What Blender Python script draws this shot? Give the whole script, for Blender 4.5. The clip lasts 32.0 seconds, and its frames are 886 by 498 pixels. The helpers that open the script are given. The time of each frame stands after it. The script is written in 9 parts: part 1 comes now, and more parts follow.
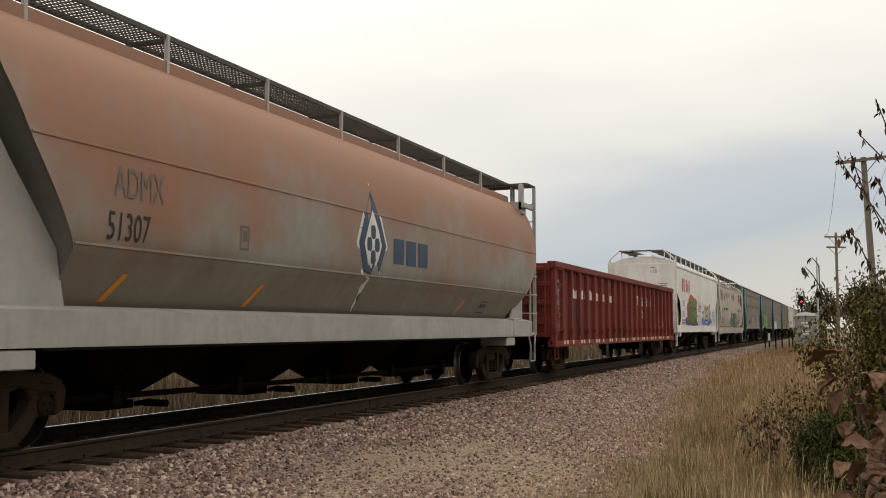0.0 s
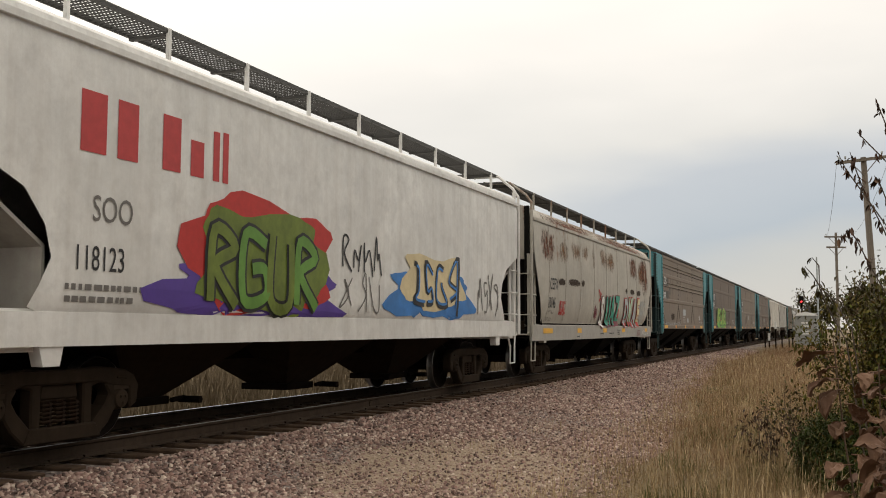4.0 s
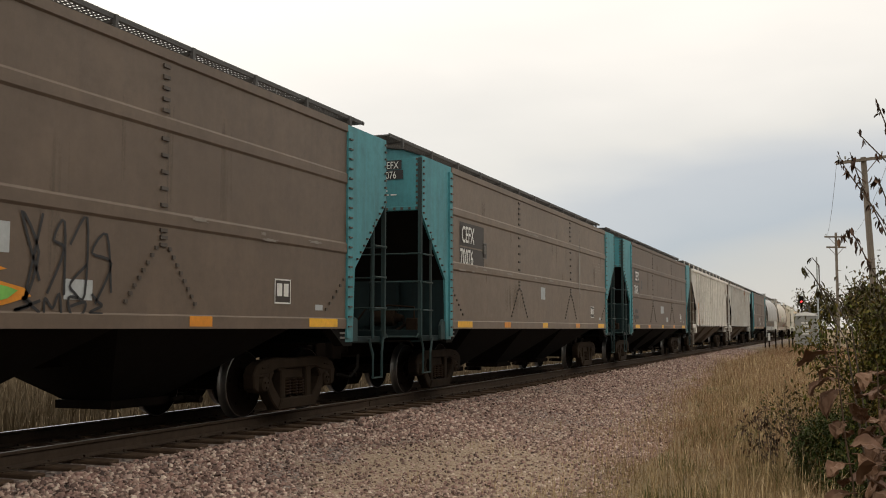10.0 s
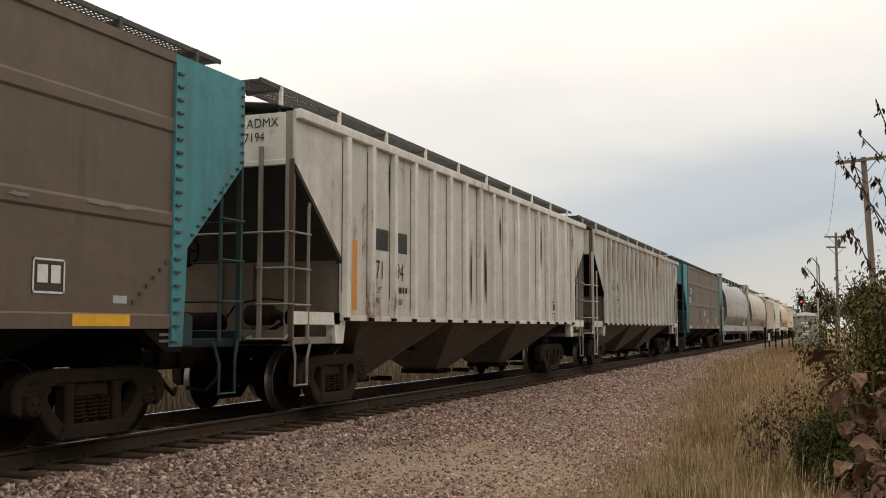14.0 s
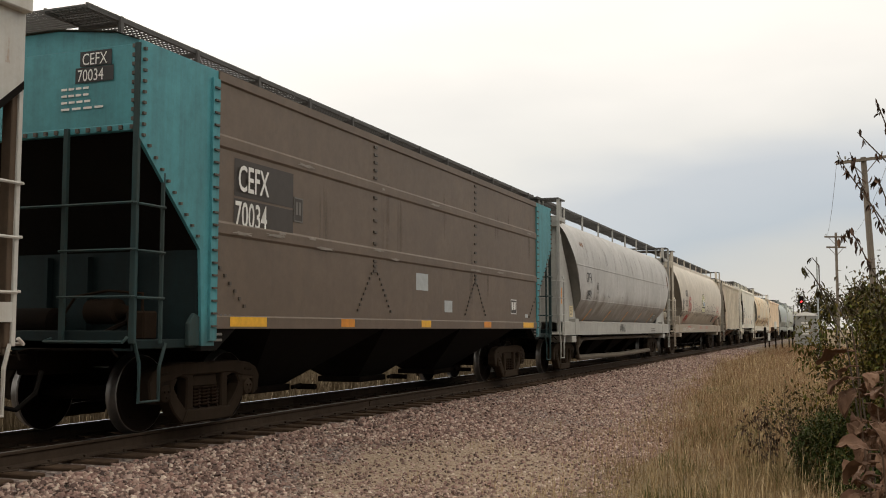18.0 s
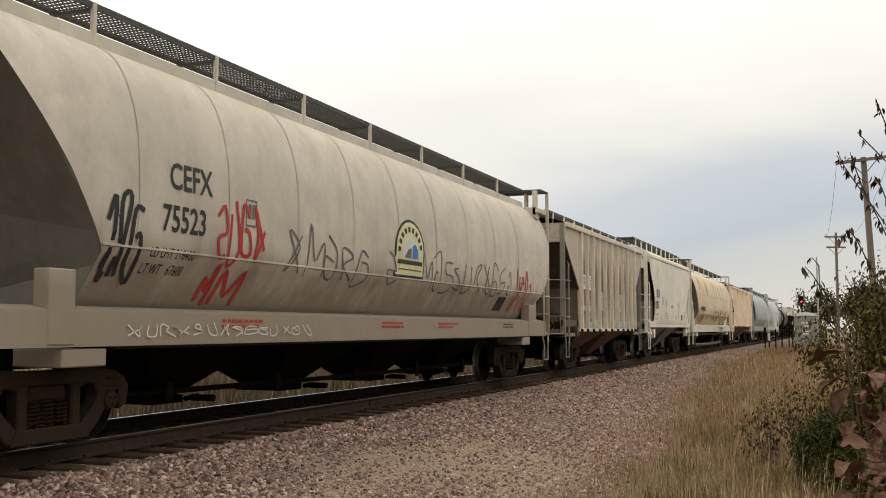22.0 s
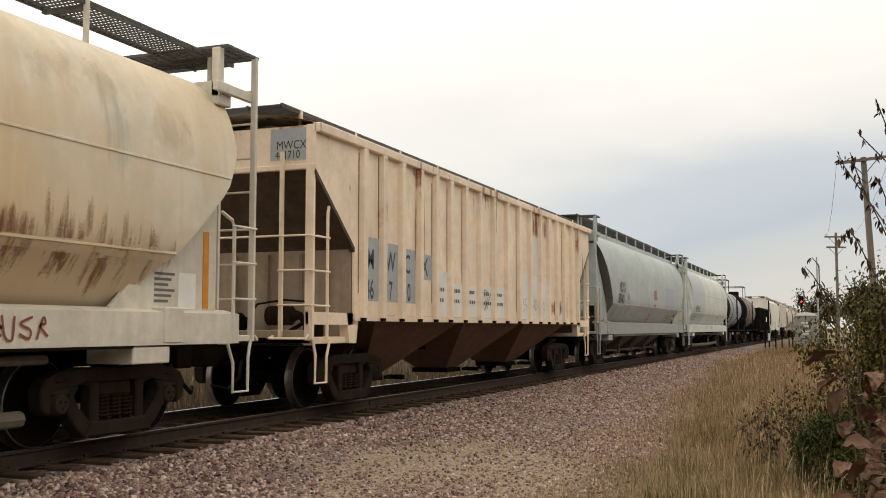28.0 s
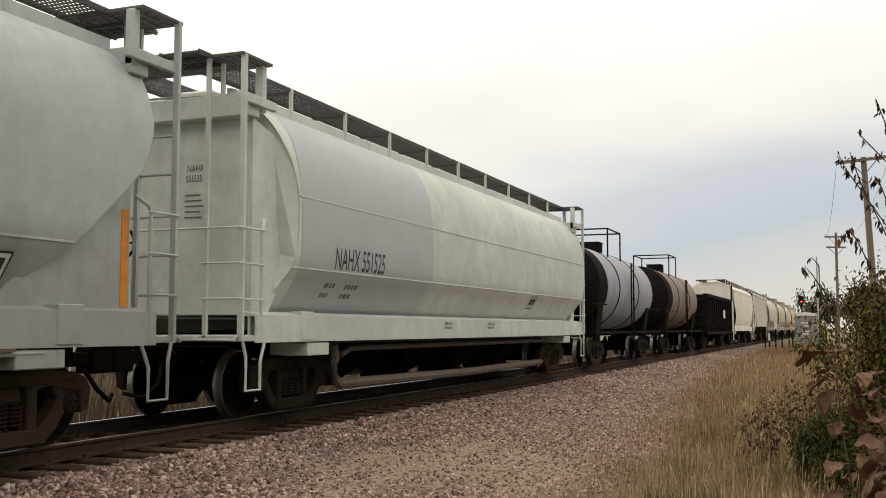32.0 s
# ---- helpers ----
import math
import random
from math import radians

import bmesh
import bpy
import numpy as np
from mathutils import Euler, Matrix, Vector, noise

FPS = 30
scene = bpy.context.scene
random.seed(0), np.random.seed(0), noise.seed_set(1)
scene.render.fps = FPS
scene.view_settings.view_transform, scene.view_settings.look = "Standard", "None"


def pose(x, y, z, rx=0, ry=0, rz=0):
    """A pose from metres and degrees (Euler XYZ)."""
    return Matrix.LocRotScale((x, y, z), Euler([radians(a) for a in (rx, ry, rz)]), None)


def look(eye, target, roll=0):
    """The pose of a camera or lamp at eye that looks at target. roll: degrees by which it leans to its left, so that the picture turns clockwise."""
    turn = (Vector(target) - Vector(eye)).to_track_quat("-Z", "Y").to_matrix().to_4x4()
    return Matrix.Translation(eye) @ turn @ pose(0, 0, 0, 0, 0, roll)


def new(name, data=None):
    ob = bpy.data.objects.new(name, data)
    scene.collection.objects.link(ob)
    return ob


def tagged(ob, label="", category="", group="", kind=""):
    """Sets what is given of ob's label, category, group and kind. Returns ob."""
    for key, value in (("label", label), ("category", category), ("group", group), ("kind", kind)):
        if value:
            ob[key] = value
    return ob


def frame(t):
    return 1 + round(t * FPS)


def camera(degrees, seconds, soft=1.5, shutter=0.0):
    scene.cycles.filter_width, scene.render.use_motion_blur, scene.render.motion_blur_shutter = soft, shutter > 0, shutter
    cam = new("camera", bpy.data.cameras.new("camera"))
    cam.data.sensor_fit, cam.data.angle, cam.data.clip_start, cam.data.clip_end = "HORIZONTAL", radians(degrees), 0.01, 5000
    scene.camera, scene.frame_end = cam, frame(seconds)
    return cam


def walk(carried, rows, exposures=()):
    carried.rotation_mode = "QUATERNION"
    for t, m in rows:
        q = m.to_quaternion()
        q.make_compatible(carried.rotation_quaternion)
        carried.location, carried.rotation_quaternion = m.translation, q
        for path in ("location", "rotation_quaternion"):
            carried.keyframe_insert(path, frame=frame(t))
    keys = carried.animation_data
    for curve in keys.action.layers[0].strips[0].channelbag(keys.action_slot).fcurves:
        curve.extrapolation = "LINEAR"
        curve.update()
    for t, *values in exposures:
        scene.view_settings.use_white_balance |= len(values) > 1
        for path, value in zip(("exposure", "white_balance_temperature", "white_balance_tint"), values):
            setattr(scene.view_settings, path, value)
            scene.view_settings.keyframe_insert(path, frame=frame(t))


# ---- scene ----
cam = camera(47.3, 32.0, soft=1.0)
RAIL_X = -8.5          # centre line of the track; the camera stands at x = 0, rail heads at z = 0
EYE = Vector((0.0, 0.0, 1.22))
AHEAD = EYE + Vector((-0.36345, 0.92831, 0.07853))
walk(cam, [(0.0, look(EYE, AHEAD)), (32.0, look(EYE, AHEAD))], [(0.0, -0.06, 7050, 11), (8.0, -0.06, 7050, 11), (18.0, 0.0, 7050, 11), (28.0, 0.06, 7050, 11), (32.0, 0.06, 7050, 11)])

# ---- light: a bright overcast sky ----
SUN_WAY = Vector((-0.5, 0.1, 0.9))          # towards the veiled sun
SUN_ELEV, SUN_AZ = math.asin(SUN_WAY.normalized().z), math.atan2(SUN_WAY.x, SUN_WAY.y)
world = bpy.data.worlds.new("overcast_sky")
scene.world = world
world.use_nodes = True
wn, wl = world.node_tree.nodes, world.node_tree.links
wn.clear()
w_out = wn.new("ShaderNodeOutputWorld")
w_bg = wn.new("ShaderNodeBackground")
w_sky = wn.new("ShaderNodeTexSky")
w_sky.sky_type, w_sky.sun_disc = "NISHITA", False
w_sky.sun_elevation, w_sky.sun_rotation = SUN_ELEV, SUN_AZ
w_tc = wn.new("ShaderNodeTexCoord")
w_sep = wn.new("ShaderNodeSeparateXYZ")
w_map = wn.new("ShaderNodeMapping")
w_map.inputs["Scale"].default_value = (1.0, 1.0, 3.2)
w_noise = wn.new("ShaderNodeTexNoise")
w_noise.inputs["Scale"].default_value = 2.3
w_noise.inputs["Detail"].default_value = 5.0
w_noise.inputs["Roughness"].default_value = 0.45
w_add = wn.new("ShaderNodeMath"); w_add.operation = "MULTIPLY_ADD"
w_add.inputs[1].default_value = 0.22
w_ramp = wn.new("ShaderNodeValToRGB")
SKY_STOPS = ((0.0, (0.66, 0.665, 0.66)), (0.05, (0.60, 0.625, 0.64)), (0.10, (0.49, 0.563, 0.65)), (0.16, (0.578, 0.634, 0.705)), (0.22, (0.83, 0.84, 0.83)),
             (0.30, (1.03, 1.02, 0.99)), (0.36, (1.14, 1.12, 1.08)), (0.5, (1.4, 1.36, 1.27)), (1.0, (1.6, 1.54, 1.42)))
while len(w_ramp.color_ramp.elements) < len(SKY_STOPS):
    w_ramp.color_ramp.elements.new(0.5)
for e, (p, c) in zip(w_ramp.color_ramp.elements, SKY_STOPS):
    e.position, e.color = p, (*c, 1)
w_mix = wn.new("ShaderNodeMix"); w_mix.data_type = "RGBA"
w_mix.inputs["Factor"].default_value = 0.88
w_dim = wn.new("ShaderNodeMix"); w_dim.data_type, w_dim.blend_type = "RGBA", "MULTIPLY"
w_dim.inputs["Factor"].default_value = 1.0
w_dim.inputs["B"].default_value = (0.1, 0.1, 0.1, 1)
wl.new(w_tc.outputs["Generated"], w_map.inputs["Vector"])
wl.new(w_tc.outputs["Generated"], w_sep.inputs["Vector"])
wl.new(w_map.outputs["Vector"], w_noise.inputs["Vector"])
w_bias = wn.new("ShaderNodeMath"); w_bias.operation = "SUBTRACT"; w_bias.inputs[1].default_value = 0.5
wl.new(w_noise.outputs["Fac"], w_bias.inputs[0])
w_west = wn.new("ShaderNodeMath"); w_west.operation = "MULTIPLY_ADD"   # the cloud is thinner towards the west
w_west.inputs[1].default_value = -0.16
w_min = wn.new("ShaderNodeMath"); w_min.operation = "MINIMUM"; w_min.inputs[1].default_value = 0.0
wl.new(w_sep.outputs["X"], w_min.inputs[0])
wl.new(w_min.outputs[0], w_west.inputs[0])
wl.new(w_sep.outputs["Z"], w_west.inputs[2])
wl.new(w_bias.outputs[0], w_add.inputs[0])
wl.new(w_west.outputs[0], w_add.inputs[2])
wl.new(w_add.outputs[0], w_ramp.inputs["Fac"])
wl.new(w_sky.outputs["Color"], w_dim.inputs["A"])
wl.new(w_dim.outputs["Result"], w_mix.inputs["A"])
wl.new(w_ramp.outputs["Color"], w_mix.inputs["B"])
wl.new(w_mix.outputs["Result"], w_bg.inputs["Color"])
w_bg.inputs["Strength"].default_value = 1.06
wl.new(w_bg.outputs["Background"], w_out.inputs["Surface"])
sun = new("sun", bpy.data.lights.new("sun", "SUN"))
sun.data.energy, sun.data.angle, sun.data.color = 0.9, radians(40), (1.0, 0.95, 0.87)
sun.matrix_world = look((0, 0, 60), (-SUN_WAY).normalized() + Vector((0, 0, 60)))
scene.view_settings.exposure = 0.0


# ---- mesh helpers ----
class Mesh:
    """Collects vertices and faces for one mesh."""
    def __init__(self):
        self.v, self.f = [], []

    def add(self, verts, faces):
        n = len(self.v)
        self.v.extend(tuple(p) for p in verts)
        self.f.extend(tuple(i + n for i in q) for q in faces)
        return self

    def box(self, x0, x1, y0, y1, z0, z1):
        return self.add([(x, y, z) for x in (x0, x1) for y in (y0, y1) for z in (z0, z1)],
                        [(0, 1, 3, 2), (4, 6, 7, 5), (0, 4, 5, 1), (2, 3, 7, 6), (0, 2, 6, 4), (1, 5, 7, 3)])

    def prism(self, outline, a, b, axis="x"):
        """An outline of (y, z) pairs drawn out from x = a to x = b (or the like for another axis)."""
        n = len(outline)
        def at(p, c):
            return (c, p[0], p[1]) if axis == "x" else (p[0], c, p[1]) if axis == "y" else (p[0], p[1], c)
        return self.add([at(p, a) for p in outline] + [at(p, b) for p in outline],
                        [tuple(range(n))[::-1], tuple(range(n, 2 * n))] + [(i, (i + 1) % n, (i + 1) % n + n, i + n) for i in range(n)])

    def tube(self, points, r, sides=6):
        """A round bar along a line of points."""
        pts = [Vector(p) for p in points]
        rings = []
        for i, p in enumerate(pts):
            d = (pts[min(i + 1, len(pts) - 1)] - pts[max(i - 1, 0)]).normalized()
            a = d.cross(Vector((0, 0, 1)) if abs(d.z) < 0.9 else Vector((1, 0, 0))).normalized()
            b = d.cross(a)
            rr = r[i] if isinstance(r, (list, tuple)) else r
            rings += [p + (a * math.cos(k) + b * math.sin(k)) * rr for k in (2 * math.pi * j / sides for j in range(sides))]
        faces = [(i * sides + j, i * sides + (j + 1) % sides, (i + 1) * sides + (j + 1) % sides, (i + 1) * sides + j)
                 for i in range(len(pts) - 1) for j in range(sides)]
        faces += [tuple(range(sides))[::-1], tuple(range((len(pts) - 1) * sides, len(pts) * sides))]
        return self.add(rings, faces)

    def lathe(self, profile, centre=(0, 0, 0), sides=24):
        """A profile of (x, radius) pairs turned round the x axis."""
        cx, cy, cz = centre
        n = len(profile)
        vs = [(cx + x, cy + r * math.cos(k), cz + r * math.sin(k)) for k in (2 * math.pi * j / sides for j in range(sides)) for x, r in profile]
        fs = [(j * n + i, j * n + i + 1, (j + 1) % sides * n + i + 1, (j + 1) % sides * n + i) for j in range(sides) for i in range(n - 1)]
        return self.add(vs, fs)

    def loft(self, rings, closed=False):
        n = len(rings[0])
        m = n if closed else n - 1
        return self.add([p for ring in rings for p in ring],
                        [(i * n + j, i * n + (j + 1) % n, (i + 1) * n + (j + 1) % n, (i + 1) * n + j) for i in range(len(rings) - 1) for j in range(m)])

    def grating(self, x0, x1, y0, y1, z0, z1, nx, ny, bar=0.022):
        """One connected open grating with bars both ways."""
        def lines(a, b, n):
            return [v for i in range(n + 1) for v in (a + (b - a - bar) * i / n, a + (b - a - bar) * i / n + bar)]
        xs, ys = lines(x0, x1, nx), lines(y0, y1, ny)
        def solid(i, j):
            return 0 <= i < len(xs) - 1 and 0 <= j < len(ys) - 1 and (i % 2 == 0 or j % 2 == 0)
        verts = [(x, y, z) for z in (z0, z1) for x in xs for y in ys]
        n, k = len(ys), len(xs) * len(ys)
        faces = []
        for i in range(len(xs) - 1):
            for j in range(len(ys) - 1):
                if solid(i, j):
                    a, b, c, d = i * n + j, (i + 1) * n + j, (i + 1) * n + j + 1, i * n + j + 1
                    faces += [(a, d, c, b), (a + k, b + k, c + k, d + k)]
                    for (p, q), (u, w) in (((a, b), (i, j - 1)), ((b, c), (i + 1, j)), ((c, d), (i, j + 1)), ((d, a), (i - 1, j))):
                        if not solid(u, w):
                            faces.append((p, q, q + k, p + k))
        used = sorted({v for q in faces for v in q})
        at = {v: i for i, v in enumerate(used)}
        return self.add([verts[v] for v in used], [tuple(at[v] for v in q) for q in faces])

    def data(self, name, material, smooth=False, bevel=0):
        me = bpy.data.meshes.new(name)
        me.from_pydata(self.v, [], self.f)
        bm = bmesh.new()
        bm.from_mesh(me)
        bmesh.ops.recalc_face_normals(bm, faces=bm.faces)
        if bevel:
            edges = [e for e in bm.edges if e.is_manifold and e.calc_face_angle(0) > 0.6]
            bmesh.ops.bevel(bm, geom=edges, offset=bevel, segments=1, affect="EDGES")
        bm.to_mesh(me)
        bm.free()
        me.materials.append(material)
        if smooth:
            me.shade_smooth()
            me.set_sharp_from_angle(angle=radians(32))
        return me


def part(name, mesh, material, parent, label="", smooth=False, bevel=0, at=None):
    """Links a Mesh (or ready mesh data) as one object under a thing or a part."""
    data = mesh.data(name, material, smooth, bevel) if isinstance(mesh, Mesh) else mesh
    ob = new(name, data)
    if at is not None:
        ob.matrix_basis = at
    ob.parent = parent
    return tagged(ob, label)


def thing(name, label, category, group="", m=None):
    ob = new(name)
    ob.empty_display_size = 0.3
    if m is not None:
        ob.matrix_basis = m
    return tagged(ob, label, category, group)


# ---- materials ----
def material(name, rough=0.7, metal=0.0):
    m = bpy.data.materials.new(name)
    m.use_nodes = True
    b = m.node_tree.nodes["Principled BSDF"]
    b.inputs["Roughness"].default_value, b.inputs["Metallic"].default_value = rough, metal
    return m, m.node_tree.nodes, m.node_tree.links, b


def node(nodes, links, kind, inputs=None, operation=""):
    n = nodes.new(kind)
    if operation:
        n.operation = operation
    for k, v in (inputs or {}).items():
        if isinstance(v, bpy.types.NodeSocket):
            links.new(v, n.inputs[k])
        else:
            n.inputs[k].default_value = v
    return n


def mixed(nodes, links, fac, a, b, blend="MIX"):
    n = nodes.new("ShaderNodeMix")
    n.data_type, n.blend_type = "RGBA", blend
    for key, v in (("Factor", fac), ("A", a), ("B", b)):
        if isinstance(v, bpy.types.NodeSocket):
            links.new(v, n.inputs[key])
        else:
            n.inputs[key].default_value = v if key == "Factor" else (*v[:3], 1)
    return n.outputs["Result"]


def spread(nodes, links, value, lo, hi):
    return node(nodes, links, "ShaderNodeMapRange", {"Value": value, "From Min": lo, "From Max": hi}).outputs["Result"]


def paint(name, base, dirt=(0.16, 0.12, 0.09), amount=0.35, rust=(0.2, 0.075, 0.03), rust_amount=0.0, rough=0.55, streak=0.3, scale=1.0, metal=0.0, fade=None, fade_at=0.5, rise=0.0, rise_at=2.6, grime_shade=0.0, grime_shade_at=2.1, gloss=0.5, each=0.0):
    """Weathered paint on steel: broad fading, streaks that run down, rust in blotches, fine grain."""
    m, n, l, b = material(name, rough, metal)
    b.inputs["Specular IOR Level"].default_value = gloss
    co = node(n, l, "ShaderNodeTexCoord").outputs["Object"]
    big = node(n, l, "ShaderNodeTexNoise", {"Vector": co, "Scale": 0.55 * scale, "Detail": 4.0, "Roughness": 0.6}).outputs["Fac"]
    squash = node(n, l, "ShaderNodeMapping", {"Vector": co, "Scale": (3.0, 3.2, 0.22)}).outputs["Vector"]
    run = node(n, l, "ShaderNodeTexNoise", {"Vector": squash, "Scale": 1.3 * scale, "Detail": 6.0, "Roughness": 0.65}).outputs["Fac"]
    fine = node(n, l, "ShaderNodeTexNoise", {"Vector": co, "Scale": 9.0, "Detail": 8.0, "Roughness": 0.75}).outputs["Fac"]
    mid = node(n, l, "ShaderNodeTexNoise", {"Vector": co, "Scale": 2.6 * scale, "Detail": 6.0, "Roughness": 0.7}).outputs["Fac"]
    col = mixed(n, l, spread(n, l, big, 0.35, 0.7), base, [c * 0.8 for c in base])
    col = mixed(n, l, spread(n, l, mid, 0.42, 0.75), col, [c * 0.72 for c in base])
    high = big
    if rise:
        z = node(n, l, "ShaderNodeSeparateXYZ", {"Vector": co}).outputs["Z"]
        z = node(n, l, "ShaderNodeMath", {0: z, 1: rise_at}, operation="SUBTRACT").outputs[0]
        high = node(n, l, "ShaderNodeMath", {0: z, 1: rise, 2: big}, operation="MULTIPLY_ADD").outputs[0]
    if fade:
        col = mixed(n, l, spread(n, l, high, fade_at - 0.12, fade_at + 0.12), col, fade)
    col = mixed(n, l, node(n, l, "ShaderNodeMath", {0: spread(n, l, run, 0.42, 0.8), 1: streak}, operation="MULTIPLY").outputs[0], col, dirt)
    col = mixed(n, l, node(n, l, "ShaderNodeMath", {0: spread(n, l, fine, 0.4, 0.75), 1: amount * 0.6}, operation="MULTIPLY").outputs[0], col, dirt)
    # Dirt below a height, with the shade of undercut bellies put into it.
    if grime_shade:
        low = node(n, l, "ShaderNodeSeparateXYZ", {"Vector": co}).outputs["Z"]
        soot_shade = node(n, l, "ShaderNodeTexNoise", {"Vector": squash, "Scale": 0.8, "Detail": 5.0, "Roughness": 0.6}).outputs["Fac"]
        low = node(n, l, "ShaderNodeMath", {0: soot_shade, 1: 1.6, 2: node(n, l, "ShaderNodeMath", {0: grime_shade_at, 1: low}, operation="SUBTRACT").outputs[0]}, operation="MULTIPLY_ADD").outputs[0]
        col = mixed(n, l, node(n, l, "ShaderNodeMath", {0: spread(n, l, low, 0.4, 1.15), 1: grime_shade}, operation="MULTIPLY").outputs[0], col, dirt)
    if rust_amount:
        both = node(n, l, "ShaderNodeMath", {0: run, 1: high}, operation="ADD").outputs[0]
        more = node(n, l, "ShaderNodeMath", {0: fine, 1: 0.35, 2: both}, operation="MULTIPLY_ADD").outputs[0]
        spot = spread(n, l, more, 1.38 - 0.3 * rust_amount, 1.50 - 0.25 * rust_amount)
        col = mixed(n, l, spot, col, rust)
    if each:
        own = node(n, l, "ShaderNodeObjectInfo").outputs["Random"]
        col = mixed(n, l, node(n, l, "ShaderNodeMath", {0: own, 1: each}, operation="MULTIPLY").outputs[0], col, dirt)
    l.new(col, b.inputs["Base Color"])
    r = node(n, l, "ShaderNodeMapRange", {"Value": fine, "To Min": rough - 0.08, "To Max": rough + 0.18}).outputs["Result"]
    l.new(r, b.inputs["Roughness"])
    bump = node(n, l, "ShaderNodeBump", {"Height": fine, "Strength": 0.12, "Distance": 0.01})
    l.new(bump.outputs["Normal"], b.inputs["Normal"])
    return m


def plain(name, colour, rough=0.6, metal=0.0, vary=0.25, scale=9.0):
    m, n, l, b = material(name, rough, metal)
    co = node(n, l, "ShaderNodeTexCoord").outputs["Object"]
    f = node(n, l, "ShaderNodeTexNoise", {"Vector": co, "Scale": scale, "Detail": 5.0, "Roughness": 0.65}).outputs["Fac"]
    col = mixed(n, l, spread(n, l, f, 0.3, 0.75), colour, [c * (1 - vary) for c in colour])
    l.new(col, b.inputs["Base Color"])
    return m


def islands(name, stops, rough=0.85, trans=0.0):
    """Small pieces joined in one mesh, each with its own shade."""
    m, n, l, b = material(name, rough)
    b.inputs["Specular IOR Level"].default_value = 0.12
    rnd = node(n, l, "ShaderNodeNewGeometry").outputs["Random Per Island"]
    ramp = node(n, l, "ShaderNodeValToRGB", {"Fac": rnd})
    while len(ramp.color_ramp.elements) < len(stops):
        ramp.color_ramp.elements.new(0.5)
    for i, (e, c) in enumerate(zip(ramp.color_ramp.elements, stops)):
        e.position, e.color = i / (len(stops) - 1), (*c, 1)
    l.new(ramp.outputs["Color"], b.inputs["Base Color"])
    if trans:
        b.inputs["Subsurface Weight"].default_value = 0.0
        b.inputs["Transmission Weight"].default_value = 0.0
    return m

# Undergear base colours are near black; shade under the cars is put into them.
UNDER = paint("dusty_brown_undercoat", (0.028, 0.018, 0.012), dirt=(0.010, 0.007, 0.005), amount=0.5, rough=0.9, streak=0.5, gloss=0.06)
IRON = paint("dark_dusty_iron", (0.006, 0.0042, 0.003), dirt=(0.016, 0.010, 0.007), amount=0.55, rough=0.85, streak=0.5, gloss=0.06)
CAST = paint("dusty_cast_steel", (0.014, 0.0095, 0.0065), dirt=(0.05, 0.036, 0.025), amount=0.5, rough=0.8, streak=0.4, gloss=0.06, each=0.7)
SPRING = paint("rusty_spring_steel", (0.022, 0.014, 0.01), dirt=(0.05, 0.03, 0.018), amount=0.6, rough=0.8, gloss=0.06)
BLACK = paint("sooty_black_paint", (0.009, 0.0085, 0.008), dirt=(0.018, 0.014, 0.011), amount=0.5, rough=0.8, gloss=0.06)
PIPE = paint("dust_coated_pipe", (0.17, 0.145, 0.115), dirt=(0.06, 0.045, 0.034), amount=0.5, rough=0.85, streak=0.3, gloss=0.2)
WHEEL = paint("rusty_shaded_wheel_steel", (0.007, 0.0047, 0.0033), dirt=(0.015, 0.009, 0.006), amount=0.5, rough=0.75, gloss=0.06)
SHINE = plain("worn_tread_steel", (0.22, 0.21, 0.20), 0.4, 0.9)
GRATE = plain("dark_steel_grating", (0.09, 0.088, 0.085), 0.7, 0.2)
ORANGE = plain("orange_reflective_tape", (0.72, 0.27, 0.02), 0.5, 0.0, 0.3)
YELLOW = plain("yellow_reflective_tape", (0.85, 0.45, 0.03), 0.5, 0.0, 0.3)
WHITE_INK = plain("white_stencil_paint", (0.75, 0.75, 0.72), 0.6)
BLACK_INK = plain("black_stencil_paint", (0.02, 0.02, 0.022), 0.6)
GREY_INK = plain("faded_grey_stencil", (0.16, 0.15, 0.14), 0.7)
DARK_PANEL = plain("dark_brown_patch_paint", (0.045, 0.036, 0.03), 0.6)
PATCH = plain("pale_grey_patch_paint", (0.42, 0.45, 0.46), 0.6)
FADED_RED = plain("faded_red_stencil", (0.48, 0.17, 0.15), 0.7, 0.0, 0.4, 12.0)
EMBLEM_CREAM = plain("pale_yellow_decal", (0.74, 0.72, 0.42), 0.5, 0.0, 0.15)
RED_INK = plain("red_spray_paint", (0.5, 0.03, 0.025), 0.6)
MAROON_INK = plain("maroon_spray_paint", (0.18, 0.015, 0.03), 0.6)
GREEN_INK = plain("green_spray_paint", (0.22, 0.62, 0.12), 0.6, 0, 0.6, 1.6)
TEAL_INK = plain("teal_spray_paint", (0.03, 0.30, 0.22), 0.6, 0, 0.3, 3.0)
CREAM_INK = plain("cream_spray_paint", (0.72, 0.6, 0.36), 0.6, 0, 0.3, 3.0)
OLIVE_INK = plain("olive_spray_paint", (0.16, 0.22, 0.03), 0.6, 0, 0.5, 3.0)
PURPLE_INK = plain("purple_spray_paint", (0.10, 0.05, 0.32), 0.6, 0, 0.3, 2.0)
BLUE_INK = plain("blue_spray_paint", (0.04, 0.22, 0.6), 0.6, 0, 0.4, 2.0)
NAVY_INK = plain("navy_emblem_paint", (0.03, 0.06, 0.12), 0.6)
SCARLET = plain("scarlet_lettering", (0.5, 0.05, 0.05), 0.6)


